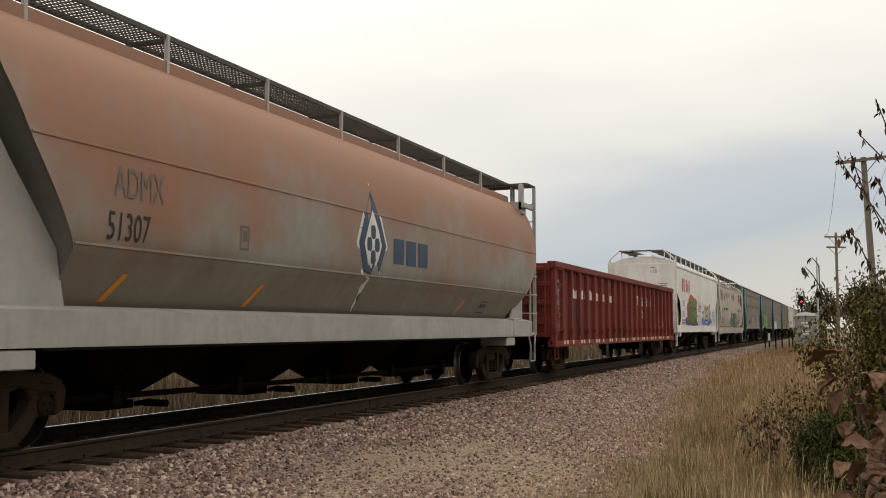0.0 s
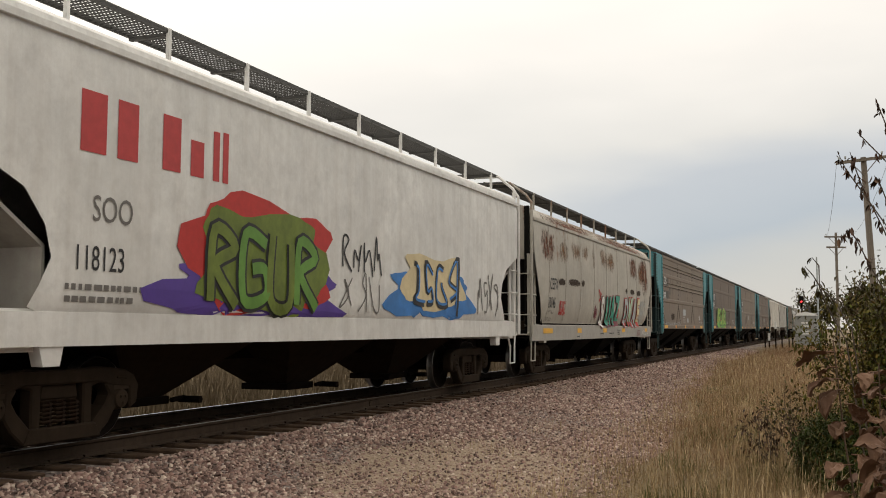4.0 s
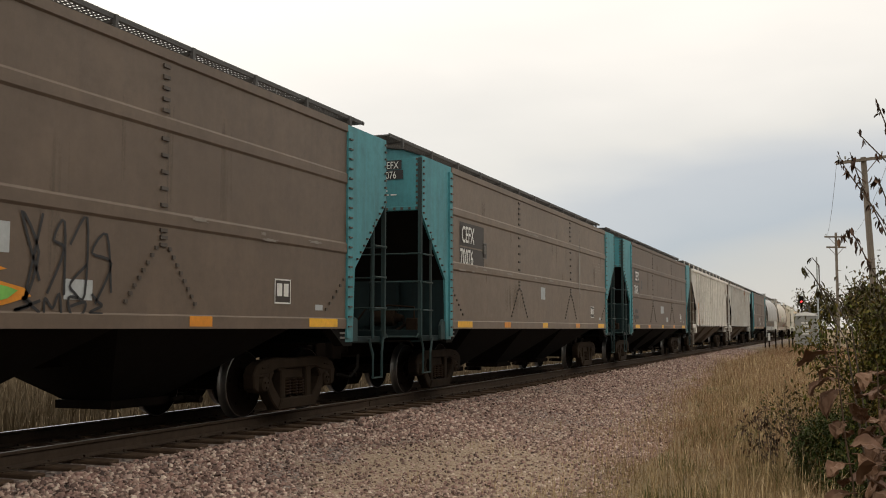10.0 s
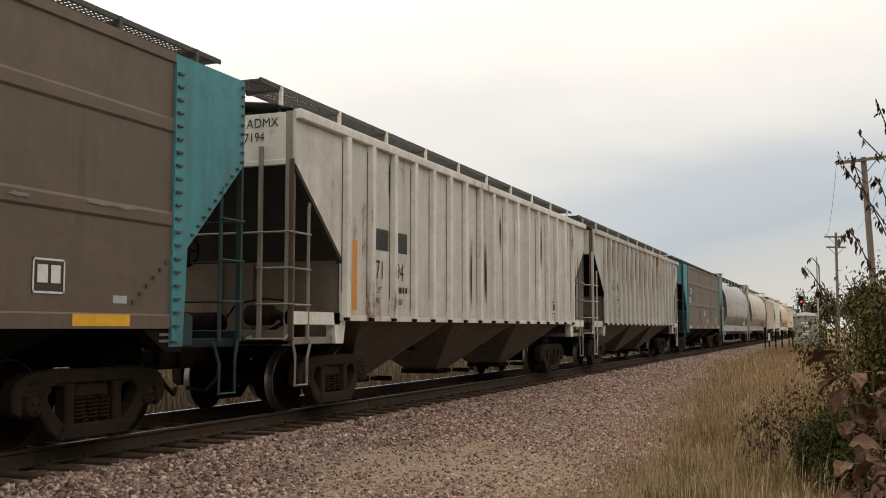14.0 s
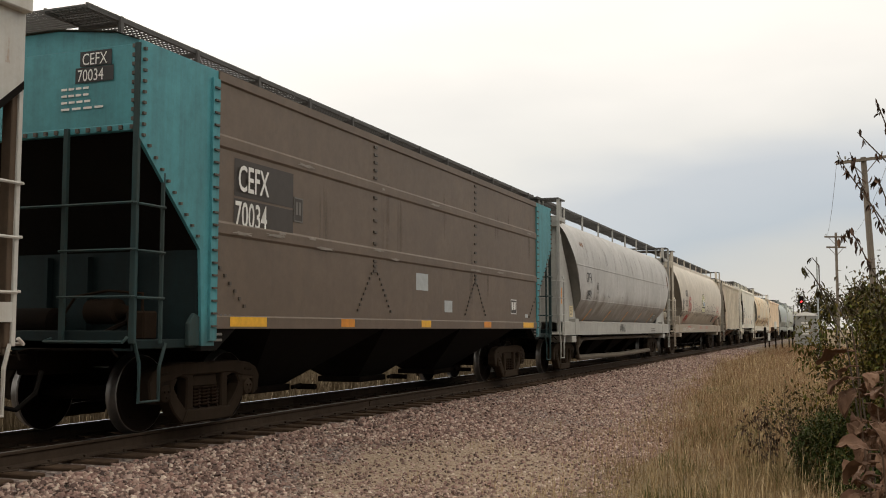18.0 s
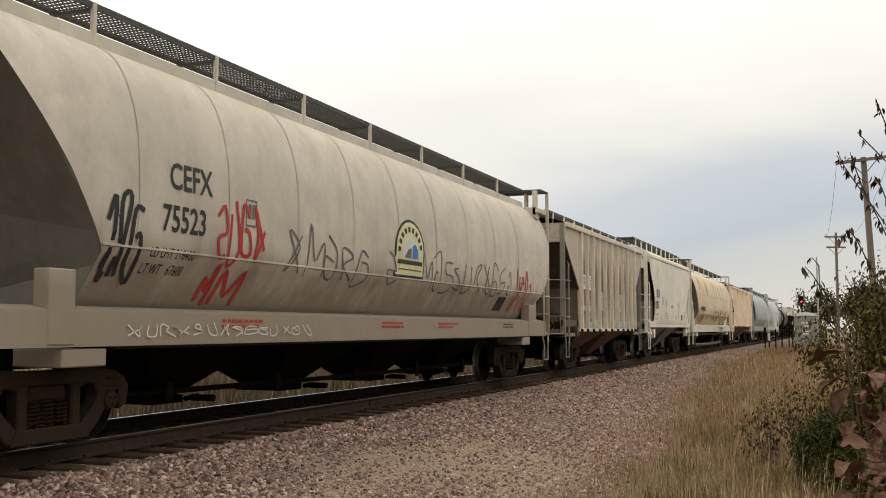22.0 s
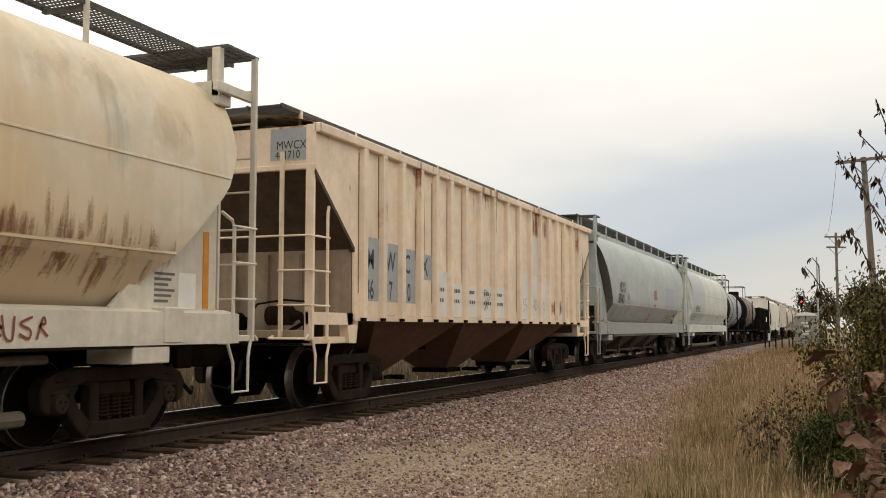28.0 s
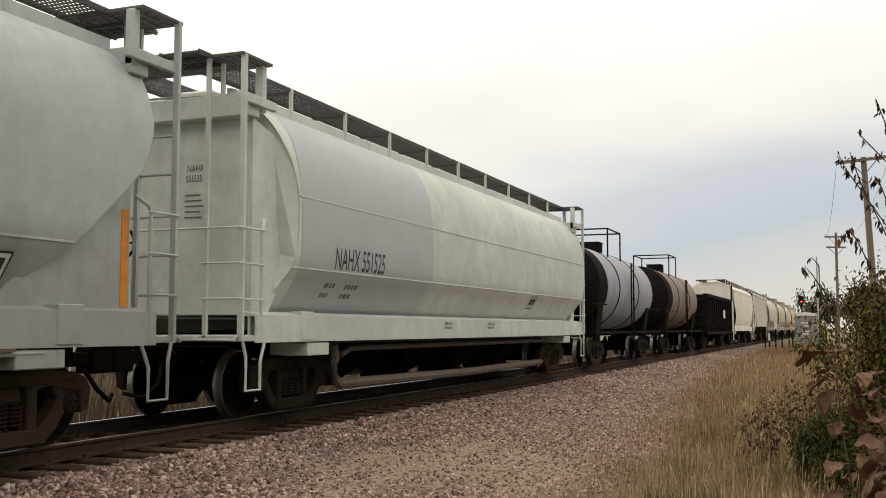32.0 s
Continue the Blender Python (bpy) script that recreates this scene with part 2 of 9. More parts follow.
def material_set():
    p = {}
    # On the round cars the low band is road dirt plus painted belly shade.
    p["tan"] = paint("rust_stained_grey_paint", (0.29, 0.28, 0.25), dirt=(0.18, 0.15, 0.115), amount=0.35, streak=0.3, grime_shade=0.8, grime_shade_at=1.95, fade=(0.285, 0.13, 0.075), fade_at=0.5, scale=0.7, rise=0.16, rise_at=2.75)
    p["tansill"] = paint("dusty_pale_sill_paint", (0.42, 0.42, 0.40), dirt=(0.2, 0.17, 0.14), amount=0.3, streak=0.3)
    p["red"] = paint("oxide_red_paint", (0.21, 0.034, 0.028), dirt=(0.09, 0.026, 0.022), amount=0.55, streak=0.55, rust=(0.075, 0.026, 0.02), rust_amount=0.3, rough=0.65, gloss=0.25)
    p["white"] = paint("dusty_white_paint", (0.80, 0.80, 0.78), dirt=(0.30, 0.25, 0.2), amount=0.25, streak=0.3)
    p["rusty"] = paint("rusting_pale_grey_paint", (0.47, 0.445, 0.39), dirt=(0.21, 0.17, 0.13), amount=0.3, streak=0.35, rust=(0.2, 0.10, 0.055), rust_amount=0.12, rise=0.16, rise_at=3.6, scale=0.8)
    p["sillgrey"] = paint("scuffed_grey_sill_paint", (0.40, 0.385, 0.35), dirt=(0.2, 0.16, 0.13), amount=0.3, streak=0.35)
    p["brown"] = paint("taupe_brown_paint", (0.195, 0.146, 0.107), dirt=(0.10, 0.078, 0.062), amount=0.4, streak=0.3)
    p["teal"] = paint("teal_paint", (0.06, 0.30, 0.345), dirt=(0.03, 0.045, 0.043), amount=0.4, streak=0.5, grime_shade=0.85, grime_shade_at=1.15)
    p["ribwhite"] = paint("streaked_off_white_paint", (0.84, 0.81, 0.75), dirt=(0.2, 0.16, 0.12), amount=0.3, streak=0.35, rust=(0.2, 0.12, 0.07), rust_amount=0.1)
    p["ribrust"] = paint("rust_run_white_paint", (0.56, 0.56, 0.53), dirt=(0.28, 0.19, 0.11), amount=0.3, streak=0.45, rust=(0.27, 0.11, 0.04), rust_amount=0.12, rise=0.08, rise_at=3.1)
    p["grey"] = paint("weathered_grey_paint", (0.50, 0.495, 0.485), dirt=(0.15, 0.122, 0.10), amount=0.4, streak=0.3, grime_shade=0.85, grime_shade_at=1.95, scale=0.6)
    p["palesill"] = paint("weathered_pale_grey_sill_paint", (0.42, 0.42, 0.395), dirt=(0.16, 0.13, 0.10), amount=0.35, streak=0.3)
    p["beige"] = paint("pale_beige_paint", (0.66, 0.605, 0.52), dirt=(0.24, 0.19, 0.14), amount=0.25, streak=0.22, grime_shade=0.8, grime_shade_at=1.95, scale=0.7)
    p["ribbeige"] = paint("stained_tan_paint", (0.62, 0.54, 0.43), dirt=(0.26, 0.18, 0.12), amount=0.35, streak=0.5, scale=0.7, grime_shade=0.5, grime_shade_at=1.6)
    p["rib_strip"] = paint("pale_rib_paint", (0.82, 0.76, 0.64), dirt=(0.3, 0.22, 0.15), amount=0.3, streak=0.4)
    p["cream"] = paint("clean_cream_paint", (0.84, 0.815, 0.71), amount=0.1, streak=0.08, scale=0.5)
    p["orange"] = paint("stained_cream_paint", (0.74, 0.68, 0.55), dirt=(0.52, 0.36, 0.19), amount=0.3, streak=0.55, scale=0.6, grime_shade=0.5, fade=(0.72, 0.52, 0.29), fade_at=0.56, rise=0.03, rise_at=2.8)
    p["orangesill"] = paint("pale_cream_sill_paint", (0.74, 0.70, 0.60), dirt=(0.35, 0.24, 0.15), amount=0.3, streak=0.35)
    p["peach"] = paint("peach_cream_paint", (0.97, 0.80, 0.61), dirt=(0.62, 0.42, 0.27), amount=0.14, streak=0.2, rust=(0.34, 0.13, 0.06), rust_amount=0.18, rise=0.10, rise_at=3.5)
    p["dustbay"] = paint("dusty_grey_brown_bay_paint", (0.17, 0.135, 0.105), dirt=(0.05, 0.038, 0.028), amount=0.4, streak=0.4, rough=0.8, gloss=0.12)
    p["oxide"] = paint("oxide_brown_bay_paint", (0.19, 0.105, 0.07), dirt=(0.07, 0.042, 0.03), amount=0.4, streak=0.4, rough=0.8, gloss=0.12)
    p["celadon"] = paint("pale_grey_green_paint", (0.46, 0.515, 0.51), dirt=(0.2, 0.19, 0.165), amount=0.15, streak=0.15, grime_shade=0.55, grime_shade_at=1.9)
    p["ivory"] = paint("pale_ivory_paint", (0.64, 0.675, 0.63), dirt=(0.25, 0.23, 0.19), amount=0.15, streak=0.15)
    p["tankgrey"] = paint("dusty_tank_grey_paint", (0.35, 0.37, 0.43), dirt=(0.12, 0.10, 0.09), amount=0.35, streak=0.6)
    p["tankbrown"] = paint("soiled_tank_brown_paint", (0.22, 0.17, 0.13), dirt=(0.07, 0.05, 0.04), amount=0.4, streak=0.7)
    # Recess colours: soot on the ends, with the recess shade put in as well.
    p["soot_shade_teal"] = paint("sooty_shaded_teal_paint", (0.012, 0.026, 0.028), dirt=(0.012, 0.014, 0.014), amount=0.7, streak=0.7, gloss=0.12)
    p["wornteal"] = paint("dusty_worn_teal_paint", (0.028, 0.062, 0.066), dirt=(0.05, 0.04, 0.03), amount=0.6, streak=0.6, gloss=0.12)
    p["soot_shade"] = paint("sooty_shaded_end_paint", (0.055, 0.052, 0.048), dirt=(0.03, 0.028, 0.026), amount=0.5, rough=0.75, gloss=0.12)
    p["tanbulk"] = paint("dusty_tan_bulkhead_paint", (0.44, 0.345, 0.25), dirt=(0.10, 0.07, 0.05), amount=0.5, streak=0.6)
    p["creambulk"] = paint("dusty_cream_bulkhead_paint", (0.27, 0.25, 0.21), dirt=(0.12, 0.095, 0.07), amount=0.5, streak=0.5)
    p["ribsheet"] = paint("soiled_off_white_sheet_paint", (0.68, 0.65, 0.60), dirt=(0.22, 0.18, 0.14), amount=0.35, streak=0.4, rust=(0.2, 0.12, 0.07), rust_amount=0.12)
    p["browndark"] = paint("dark_taupe_brown_paint", (0.145, 0.104, 0.075), dirt=(0.08, 0.06, 0.048), amount=0.4, streak=0.35)
    p["bay_and_slope_shade"] = paint("grey_bay_and_slope_shade_paint", (0.20, 0.195, 0.17), dirt=(0.08, 0.065, 0.05), amount=0.4, streak=0.5)
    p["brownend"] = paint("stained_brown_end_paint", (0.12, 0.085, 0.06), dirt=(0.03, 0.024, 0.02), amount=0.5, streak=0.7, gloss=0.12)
    return p


PAINT = material_set()

RIVET = paint("dark_rivet_paint", (0.07, 0.057, 0.047), amount=0.4)


# ---- the train: every car runs from y = 0 (its leading end) to y = length, rail heads at z = 0 ----
def truck_meshes():
    frame_ = Mesh()
    # cast side frame: arched top chord, pedestal jaws, columns beside the springs, slanting tension members
    frame_.prism([(-1.16, 0.40), (-1.19, 0.60), (-1.11, 0.71), (-0.95, 0.775), (-0.60, 0.815), (0.0, 0.80), (0.60, 0.815), (0.95, 0.775), (1.11, 0.71), (1.19, 0.60), (1.16, 0.40),
                  (1.04, 0.34), (1.02, 0.58), (0.76, 0.60), (0.55, 0.655), (-0.55, 0.655), (-0.76, 0.60), (-1.02, 0.58), (-1.04, 0.34)], 0.0, 0.18)
    for k in (-1, 1):
        frame_.prism([(k * 0.78, 0.62), (k * 0.62, 0.63), (k * 0.70, 0.52), (k * 0.62, 0.40), (k * 0.43, 0.22), (k * 0.36, 0.09), (k * 0.54, 0.09), (k * 0.70, 0.22), (k * 0.80, 0.36)], 0.0, 0.18)
        frame_.prism([(k * 0.44, 0.22), (k * 0.30, 0.22), (k * 0.30, 0.67), (k * 0.44, 0.67)], 0.012, 0.168)
        frame_.prism([(k * 1.03, 0.60), (k * 0.76, 0.62), (k * 0.75, 0.34), (k * 0.82, 0.34)], 0.012, 0.16)
        frame_.prism([(k * 0.40, 0.60), (k * 0.62, 0.66), (k * 0.40, 0.68)], 0.012, 0.168)
        frame_.prism([(k * 0.98, 0.66), (k * 0.80, 0.68), (k * 0.80, 0.71), (k * 0.98, 0.695)], 0.17, 0.20)
    frame_.prism([(-0.55, 0.08), (0.55, 0.08), (0.46, 0.24), (-0.46, 0.24)], -0.02, 0.21)
    frame_.prism([(-0.28, 0.50), (0.28, 0.50), (0.25, 0.66), (-0.25, 0.66)], -0.1, 0.12)
    spring = Mesh()
    spring.tube([(0.08 + 0.085 * math.cos(k), 0.085 * math.sin(k), 0.25 + 0.041 * k / 6.283) for k in (i * 0.785 for i in range(49))], 0.017, 5)
    bearing = Mesh()
    bearing.lathe([(0.0, 0.0), (0.0, 0.13), (0.12, 0.13), (0.14, 0.115), (0.19, 0.10), (0.205, 0.07), (0.205, 0.0)], sides=14)
    bearing.prism([(-0.17, 0.10), (0.17, 0.10), (0.15, 0.16), (-0.15, 0.16)], 0.01, 0.17)
    for k in range(3):
        a = k * 2.094 + 0.5
        bearing.box(0.2, 0.225, 0.045 * math.cos(a) - 0.013, 0.045 * math.cos(a) + 0.013, 0.045 * math.sin(a) - 0.013, 0.045 * math.sin(a) + 0.013)
    bolster = Mesh().box(-0.98, 0.98, -0.21, 0.21, 0.50, 0.72).box(-0.3, 0.3, -0.18, 0.18, 0.72, 0.92)
    # brake beams with their shoes, between the wheels
    for k in (-1, 1):
        bolster.box(-0.72, 0.72, k * 0.36 - 0.03, k * 0.36 + 0.03, 0.36, 0.44)
        for s in (-1, 1):
            bolster.box(s * 0.73 - 0.05, s * 0.73 + 0.05, min(k * 0.36, k * 0.45), max(k * 0.36, k * 0.45), 0.30, 0.52)
    wheels, treads = Mesh(), Mesh()
    for s in (-1, 1):
        prof = [(0.0, 0.05), (0.04, 0.13), (0.05, 0.16), (0.02, 0.22), (0.015, 0.34), (0.04, 0.385), (0.055, 0.41), (0.055, 0.445)]
        wheels.lathe([(s * (0.72 + x), r) for x, r in prof], sides=28)
        wheels.lathe([(s * (0.655 + x), r) for x, r in [(0.0, 0.05), (-0.02, 0.16), (0.03, 0.22), (0.03, 0.36), (0.0, 0.40), (-0.005, 0.47)]], sides=28)
        for a in range(5):
            k = a * 1.257
            wheels.box(s * 0.74 if s > 0 else -0.755, s * 0.755 if s > 0 else -0.74, 0.30 * math.cos(k) - 0.02, 0.30 * math.cos(k) + 0.02, 0.30 * math.sin(k) - 0.02, 0.30 * math.sin(k) + 0.02)
        treads.lathe([(s * 0.775, 0.445), (s * 0.77, 0.455), (s * 0.70, 0.46), (s * 0.675, 0.475), (s * 0.665, 0.484), (s * 0.65, 0.48), (s * 0.645, 0.47)], sides=28)
    axle = Mesh().lathe([(-1.0, 0.0), (-1.0, 0.07), (-0.6, 0.09), (0.6, 0.09), (1.0, 0.07), (1.0, 0.0)], sides=10)
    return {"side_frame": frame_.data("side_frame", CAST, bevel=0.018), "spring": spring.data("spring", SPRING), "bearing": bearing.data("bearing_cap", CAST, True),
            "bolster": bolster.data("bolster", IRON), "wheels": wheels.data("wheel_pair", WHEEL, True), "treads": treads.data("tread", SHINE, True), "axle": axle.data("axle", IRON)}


TRUCK = truck_meshes()
SPINNING = []
RUNNING = []


def add_truck(car, y):
    """A two-axle truck under a car; its wheel sets turn."""
    truck = part("truck", TRUCK["bolster"], None, car, at=pose(0, y, 0))
    for s in (1, -1):
        at = pose(s * 0.93, 0, 0, 0, 0, 0 if s > 0 else 180)
        part("side_frame", TRUCK["side_frame"], None, truck, at=at)
        for k in (-0.19, 0.0, 0.19):
            part("spring", TRUCK["spring"], None, truck, at=pose(s * 0.93, k, 0, 0, 0, 0 if s > 0 else 180))
        for k in (-0.889, 0.889):
            part("bearing_cap", TRUCK["bearing"], None, truck, at=pose(s * 0.93, k, 0.457, 0, 0, 0 if s > 0 else 180))
    for k in (-0.889, 0.889):
        w = part("wheel_set", WHEEL_SET, None, truck, at=pose(0, k, 0.457))
        SPINNING.append((w, k))
    return truck


def joined_wheels():
    """One mesh with three materials: wheel discs, bright treads, axle."""
    bm = bmesh.new()
    mats = []
    for i, key in enumerate(("wheels", "treads", "axle")):
        before = len(bm.faces)
        bm.from_mesh(TRUCK[key])
        bm.faces.ensure_lookup_table()
        for f in bm.faces[before:]:
            f.material_index, f.smooth = i, True
        mats.append(TRUCK[key].materials[0])
    me = bpy.data.meshes.new("wheel_set")
    bm.to_mesh(me)
    bm.free()
    for m in mats:
        me.materials.append(m)
    me.set_sharp_from_angle(angle=radians(35))
    return me


WHEEL_SET = joined_wheels()


def add_coupler(car, y, d):
    """Coupler, draft gear and hoses at one end; d points out of the car."""
    c = Mesh()
    c.box(-0.16, 0.16, min(y, y - d * 0.9), max(y, y - d * 0.9), 0.70, 1.0)
    c.box(-0.07, 0.07, min(y, y + d * 0.5), max(y, y + d * 0.5), 0.77, 0.94)
    c.prism([(y + d * 0.45, 0.68), (y + d * 0.80, 0.68), (y + d * 0.80, 1.0), (y + d * 0.45, 1.0)], -0.14, 0.14)
    part("coupler", c, IRON, car, bevel=0.015)
    h = Mesh().tube([(0.3, y + d * 0.1, 0.75), (0.36, y + d * 0.25, 0.52), (0.34, y + d * 0.5, 0.36), (0.2, y + d * 0.72, 0.42)], 0.028)
    part("air_hose", h, BLACK, car)


def add_ladder(car, mat, x, y, z0, z1, along=True, width=0.42, step=0.40, stile=0.022):
    """A ladder on a side (along) or an end (across): two stiles, with rungs of its own."""
    m = Mesh()
    for k in (0, width):
        if along:
            m.box(x - 0.012, x + 0.035, y + k - stile, y + k + stile, z0, z1)
        else:
            m.box(x + k - stile, x + k + stile, y - 0.02, y + 0.02, z0, z1)
    lad = part("ladder", m, mat, car)
    rungs = int((z1 - z0 - 0.1) / step) + 1
    for i in range(rungs):
        z = z0 + 0.1 + i * step
        r = Mesh()
        if along:
            r.tube([(x + 0.02, y - 0.04, z), (x + 0.05, y, z), (x + 0.05, y + width, z), (x + 0.02, y + width + 0.04, z)], 0.014, 5)
        else:
            r.tube([(x - 0.04, y, z), (x + width + 0.04, y, z)], 0.014, 5)
        part("rung", r, mat, lad)
    return lad


def add_stirrup(car, mat, x, y, z0=1.05, z1=0.42, width=0.34):
    part("stirrup_step", Mesh().tube([(x, y, z0), (x, y + 0.02, z1), (x, y + width, z1), (x, y + width + 0.02, z0)], 0.022, 5)
         .tube([(x, y + 0.01, (z0 + z1) / 2), (x, y + width + 0.01, (z0 + z1) / 2)], 0.018, 5), mat, car)


def add_grabs(car, mat, o, d, half=1.5, inner=0.97, top=4.66, inner_top=4.6, short_top=2.56, levels=(1.56, 2.04, 2.53), low=1.06, span=0.47, stile=0.04, upper=(), brake=True, corner=None):
    """Corner ladders of one end: a tall corner stile, an inner stile across the end, a short one along the side, with rungs, sill steps and a long grab bar."""
    for s in (1, -1):
        lad = part("ladder", Mesh().box(s * half - stile, s * half + stile, min(o, o + d * 0.05), max(o, o + d * 0.05), low, top), corner or mat, car, bevel=0.006)
        part("stile", Mesh().box(s * inner - 0.028, s * inner + 0.028, min(o, o + d * 0.045), max(o, o + d * 0.045), low, inner_top), mat, lad)
        y = o + d * span
        part("stile", Mesh().tube([(s * (half + 0.02), y, low), (s * (half + 0.02), y, short_top - 0.02), (s * (half + 0.015), y + d * 0.04, short_top + 0.06), (s * (half - 0.06), y + d * 0.17, short_top + 0.16)], 0.024, 6), mat, lad)
        for z in levels:
            e = o - d * 0.035
            part("rung", Mesh().tube([(s * (inner - 0.03), o, z), (s * (inner - 0.02), e, z), (s * (half + 0.03), e, z), (s * (half + 0.03), o, z)], 0.016, 6), mat, lad)
            part("rung", Mesh().tube([(s * (half + 0.045), o + d * 0.02, z - 0.01), (s * (half + 0.06), o + d * 0.05, z - 0.01), (s * (half + 0.06), y, z - 0.01), (s * (half + 0.02), y + d * 0.03, z - 0.01)], 0.016, 6), mat, lad)
        for z in upper:
            part("rung", Mesh().tube([(s * inner, o, z), (s * half, o, z)], 0.015, 6), mat, lad)
        part("sill_step", Mesh().tube([(s * half, o - d * 0.06, low + 0.07), (s * half, o - d * 0.13, low + 0.02), (s * (inner - 0.1), o - d * 0.13, low + 0.02), (s * (inner - 0.1), o - d * 0.02, low + 0.05)], 0.02, 6), mat, lad)
        leg = Mesh().tube([(s * (half + 0.01), o + d * 0.05, low + 0.02), (s * (half + 0.02), o + d * 0.12, 0.86), (s * (half + 0.02), o + d * 0.12, 0.44), (s * (half + 0.02), o + d * 0.46, 0.44), (s * (half + 0.02), o + d * 0.46, 0.80), (s * (half + 0.01), o + d * 0.58, low)], 0.021, 6)
        part("stirrup_step", leg, mat, car)
    part("grab_bar", Mesh().tube([(-inner, o - d * 0.03, levels[-1]), (0.0, o - d * 0.05, levels[-1]), (inner, o - d * 0.03, levels[-1])], 0.017, 6), mat, car)
    part("uncoupling_lever", Mesh().tube([(1.46, o - d * 0.10, 0.92), (1.40, o - d * 0.12, 1.0), (0.3, o - d * 0.12, 1.0), (0.1, o - d * 0.16, 0.95)], 0.016, 6), IRON, car)
    if brake and d < 0:
        wheel = part("brake_wheel", Mesh().tube([(0.65 + 0.2 * math.cos(k), o + 0.10, 2.22 + 0.2 * math.sin(k)) for k in (i * math.pi / 10 for i in range(21))], 0.016, 6), IRON, car)
        spokes = Mesh()
        for k in range(5):
            spokes.tube([(0.65, o + 0.02, 2.22), (0.65 + 0.2 * math.cos(k * 1.257), o + 0.10, 2.22 + 0.2 * math.sin(k * 1.257))], 0.012, 5)
        part("spokes", spokes, IRON, wheel)
        part("brake_housing", Mesh().box(0.5, 0.8, o - 0.16, o + 0.02, 2.02, 2.42).tube([(0.65, o - 0.08, 2.05), (0.65, o - 0.08, 1.1)], 0.03, 6), IRON, car, bevel=0.02)


def add_walkway(car, mat, L, z, half=1.0, width=0.62, low=4.2, posts=9, over=0.25, both=True, pitch=0.085, deep=0.012):
    """Running boards of open grating on posts along the roof."""
    g = Mesh()
    inner = half - width
    y0, y1 = -over, L + over
    for s in ((1, -1) if both else (1,)):
        a, b = sorted((s * inner, s * half))
        g.box(a, a + 0.025, y0, y1, z - 0.03, z + 0.03).box(b - 0.025, b, y0, y1, z - 0.03, z + 0.03)
        for i in range(1, 12):
            x = a + (b - a) * i / 12
            g.box(x - 0.005, x + 0.005, y0, y1, z - 0.005, z + 0.005)
        n = int((y1 - y0) / pitch)
        for i in range(n + 1):
            y = y0 + (y1 - y0) * i / n
            g.box(a, b, y - 0.006, y + 0.006, z - deep, z + 0.006)
    for e in (y0, y1):
        c0, c1 = sorted((e, e + (0.6 if e < 0 else -0.6)))
        for i in range(10):
            y = c0 + (c1 - c0) * i / 9
            g.box(-half, half, y - 0.008, y + 0.008, z - 0.010, z + 0.010)
    walk_ = part("running_board", g, GRATE, car, "dark steel grating running board")
    for i in range(posts):
        y = 0.3 + (L - 0.6) * i / (posts - 1)
        for s in ((1, -1) if both else (1,)):
            part("support", Mesh().box(s * half - 0.024, s * half + 0.024, y - 0.024, y + 0.024, low, z + 0.025), mat, walk_)
            part("crossbar", Mesh().box(min(s * inner, s * half) + 0.026, max(s * inner, s * half) - 0.026, y - 0.03, y + 0.03, z - 0.07, z - 0.034), GRATE, walk_)
    return walk_


def add_bays(car, mat, L, n, a, b, top, low=0.36, half=1.25, spread_=0.5):
    """Discharge bays: troughs that narrow to sliding gates."""
    w = (b - a) / n
    for i in range(n):
        y0, y1 = a + i * w, a + (i + 1) * w
        c = (y0 + y1) / 2
        g = spread_ / 2
        m = Mesh()
        m.loft([[(-half, y0, top), (half, y0, top), (half, y1, top), (-half, y1, top)],
                [(-0.36, c - g, low), (0.36, c - g, low), (0.36, c + g, low), (-0.36, c + g, low)]], closed=True)
        m.add([(-0.36, c - g, low), (0.36, c - g, low), (0.36, c + g, low), (-0.36, c + g, low)], [(0, 1, 2, 3)])
        bay = part("discharge_bay", m, mat, car)
        gate = Mesh().box(-0.42, 0.42, c - g - 0.06, c + g + 0.06, low - 0.1, low)
        gate.tube([(0.5, c + g, low - 0.05), (0.5, c + g + 0.28, low - 0.03)], 0.035).tube([(0.78, c + g + 0.24, low - 0.05), (0.45, c + g + 0.24, low - 0.05)], 0.05)
        part("outlet_gate", gate, IRON, bay)
    part("centre_sill", Mesh().box(-0.18, 0.18, 0.1, L - 0.1, 0.78, 1.16), IRON, car)


def text_mesh(text, size, mat, spacing=1.0, wide=1.0, heavy=0.0):
    cu = bpy.data.curves.new("lettering", "FONT")
    cu.body, cu.size, cu.space_character, cu.offset = text, size, spacing, heavy
    cu.extrude, cu.resolution_u = 0.0, 3
    ob = bpy.data.objects.new("lettering", cu)
    scene.collection.objects.link(ob)
    dg = bpy.context.evaluated_depsgraph_get()
    me = bpy.data.meshes.new_from_object(ob.evaluated_get(dg))
    bpy.data.objects.remove(ob)
    bpy.data.curves.remove(cu)
    for v in me.vertices:
        v.co.x *= wide
    me.materials.clear()
    me.materials.append(mat)
    return me


SKINS = {}


def lean_of(car, z):
    """The lateral place and the tilt of a car's side at a height, from its cross-section."""
    prof = SKINS[car.name]
    if z < prof[0][1] and abs(prof[0][1] - 1.40) < 0.02 and car.name.startswith("covered_hopper"):
        return 1.53, 0.0
    for (x0, z0), (x1, z1) in zip(prof, prof[1:]):
        if z0 <= z <= z1 and z1 > z0:
            return x0 + (x1 - x0) * (z - z0) / (z1 - z0), math.atan2(x0 - x1, z1 - z0)
    return prof[-1][0], 0.0


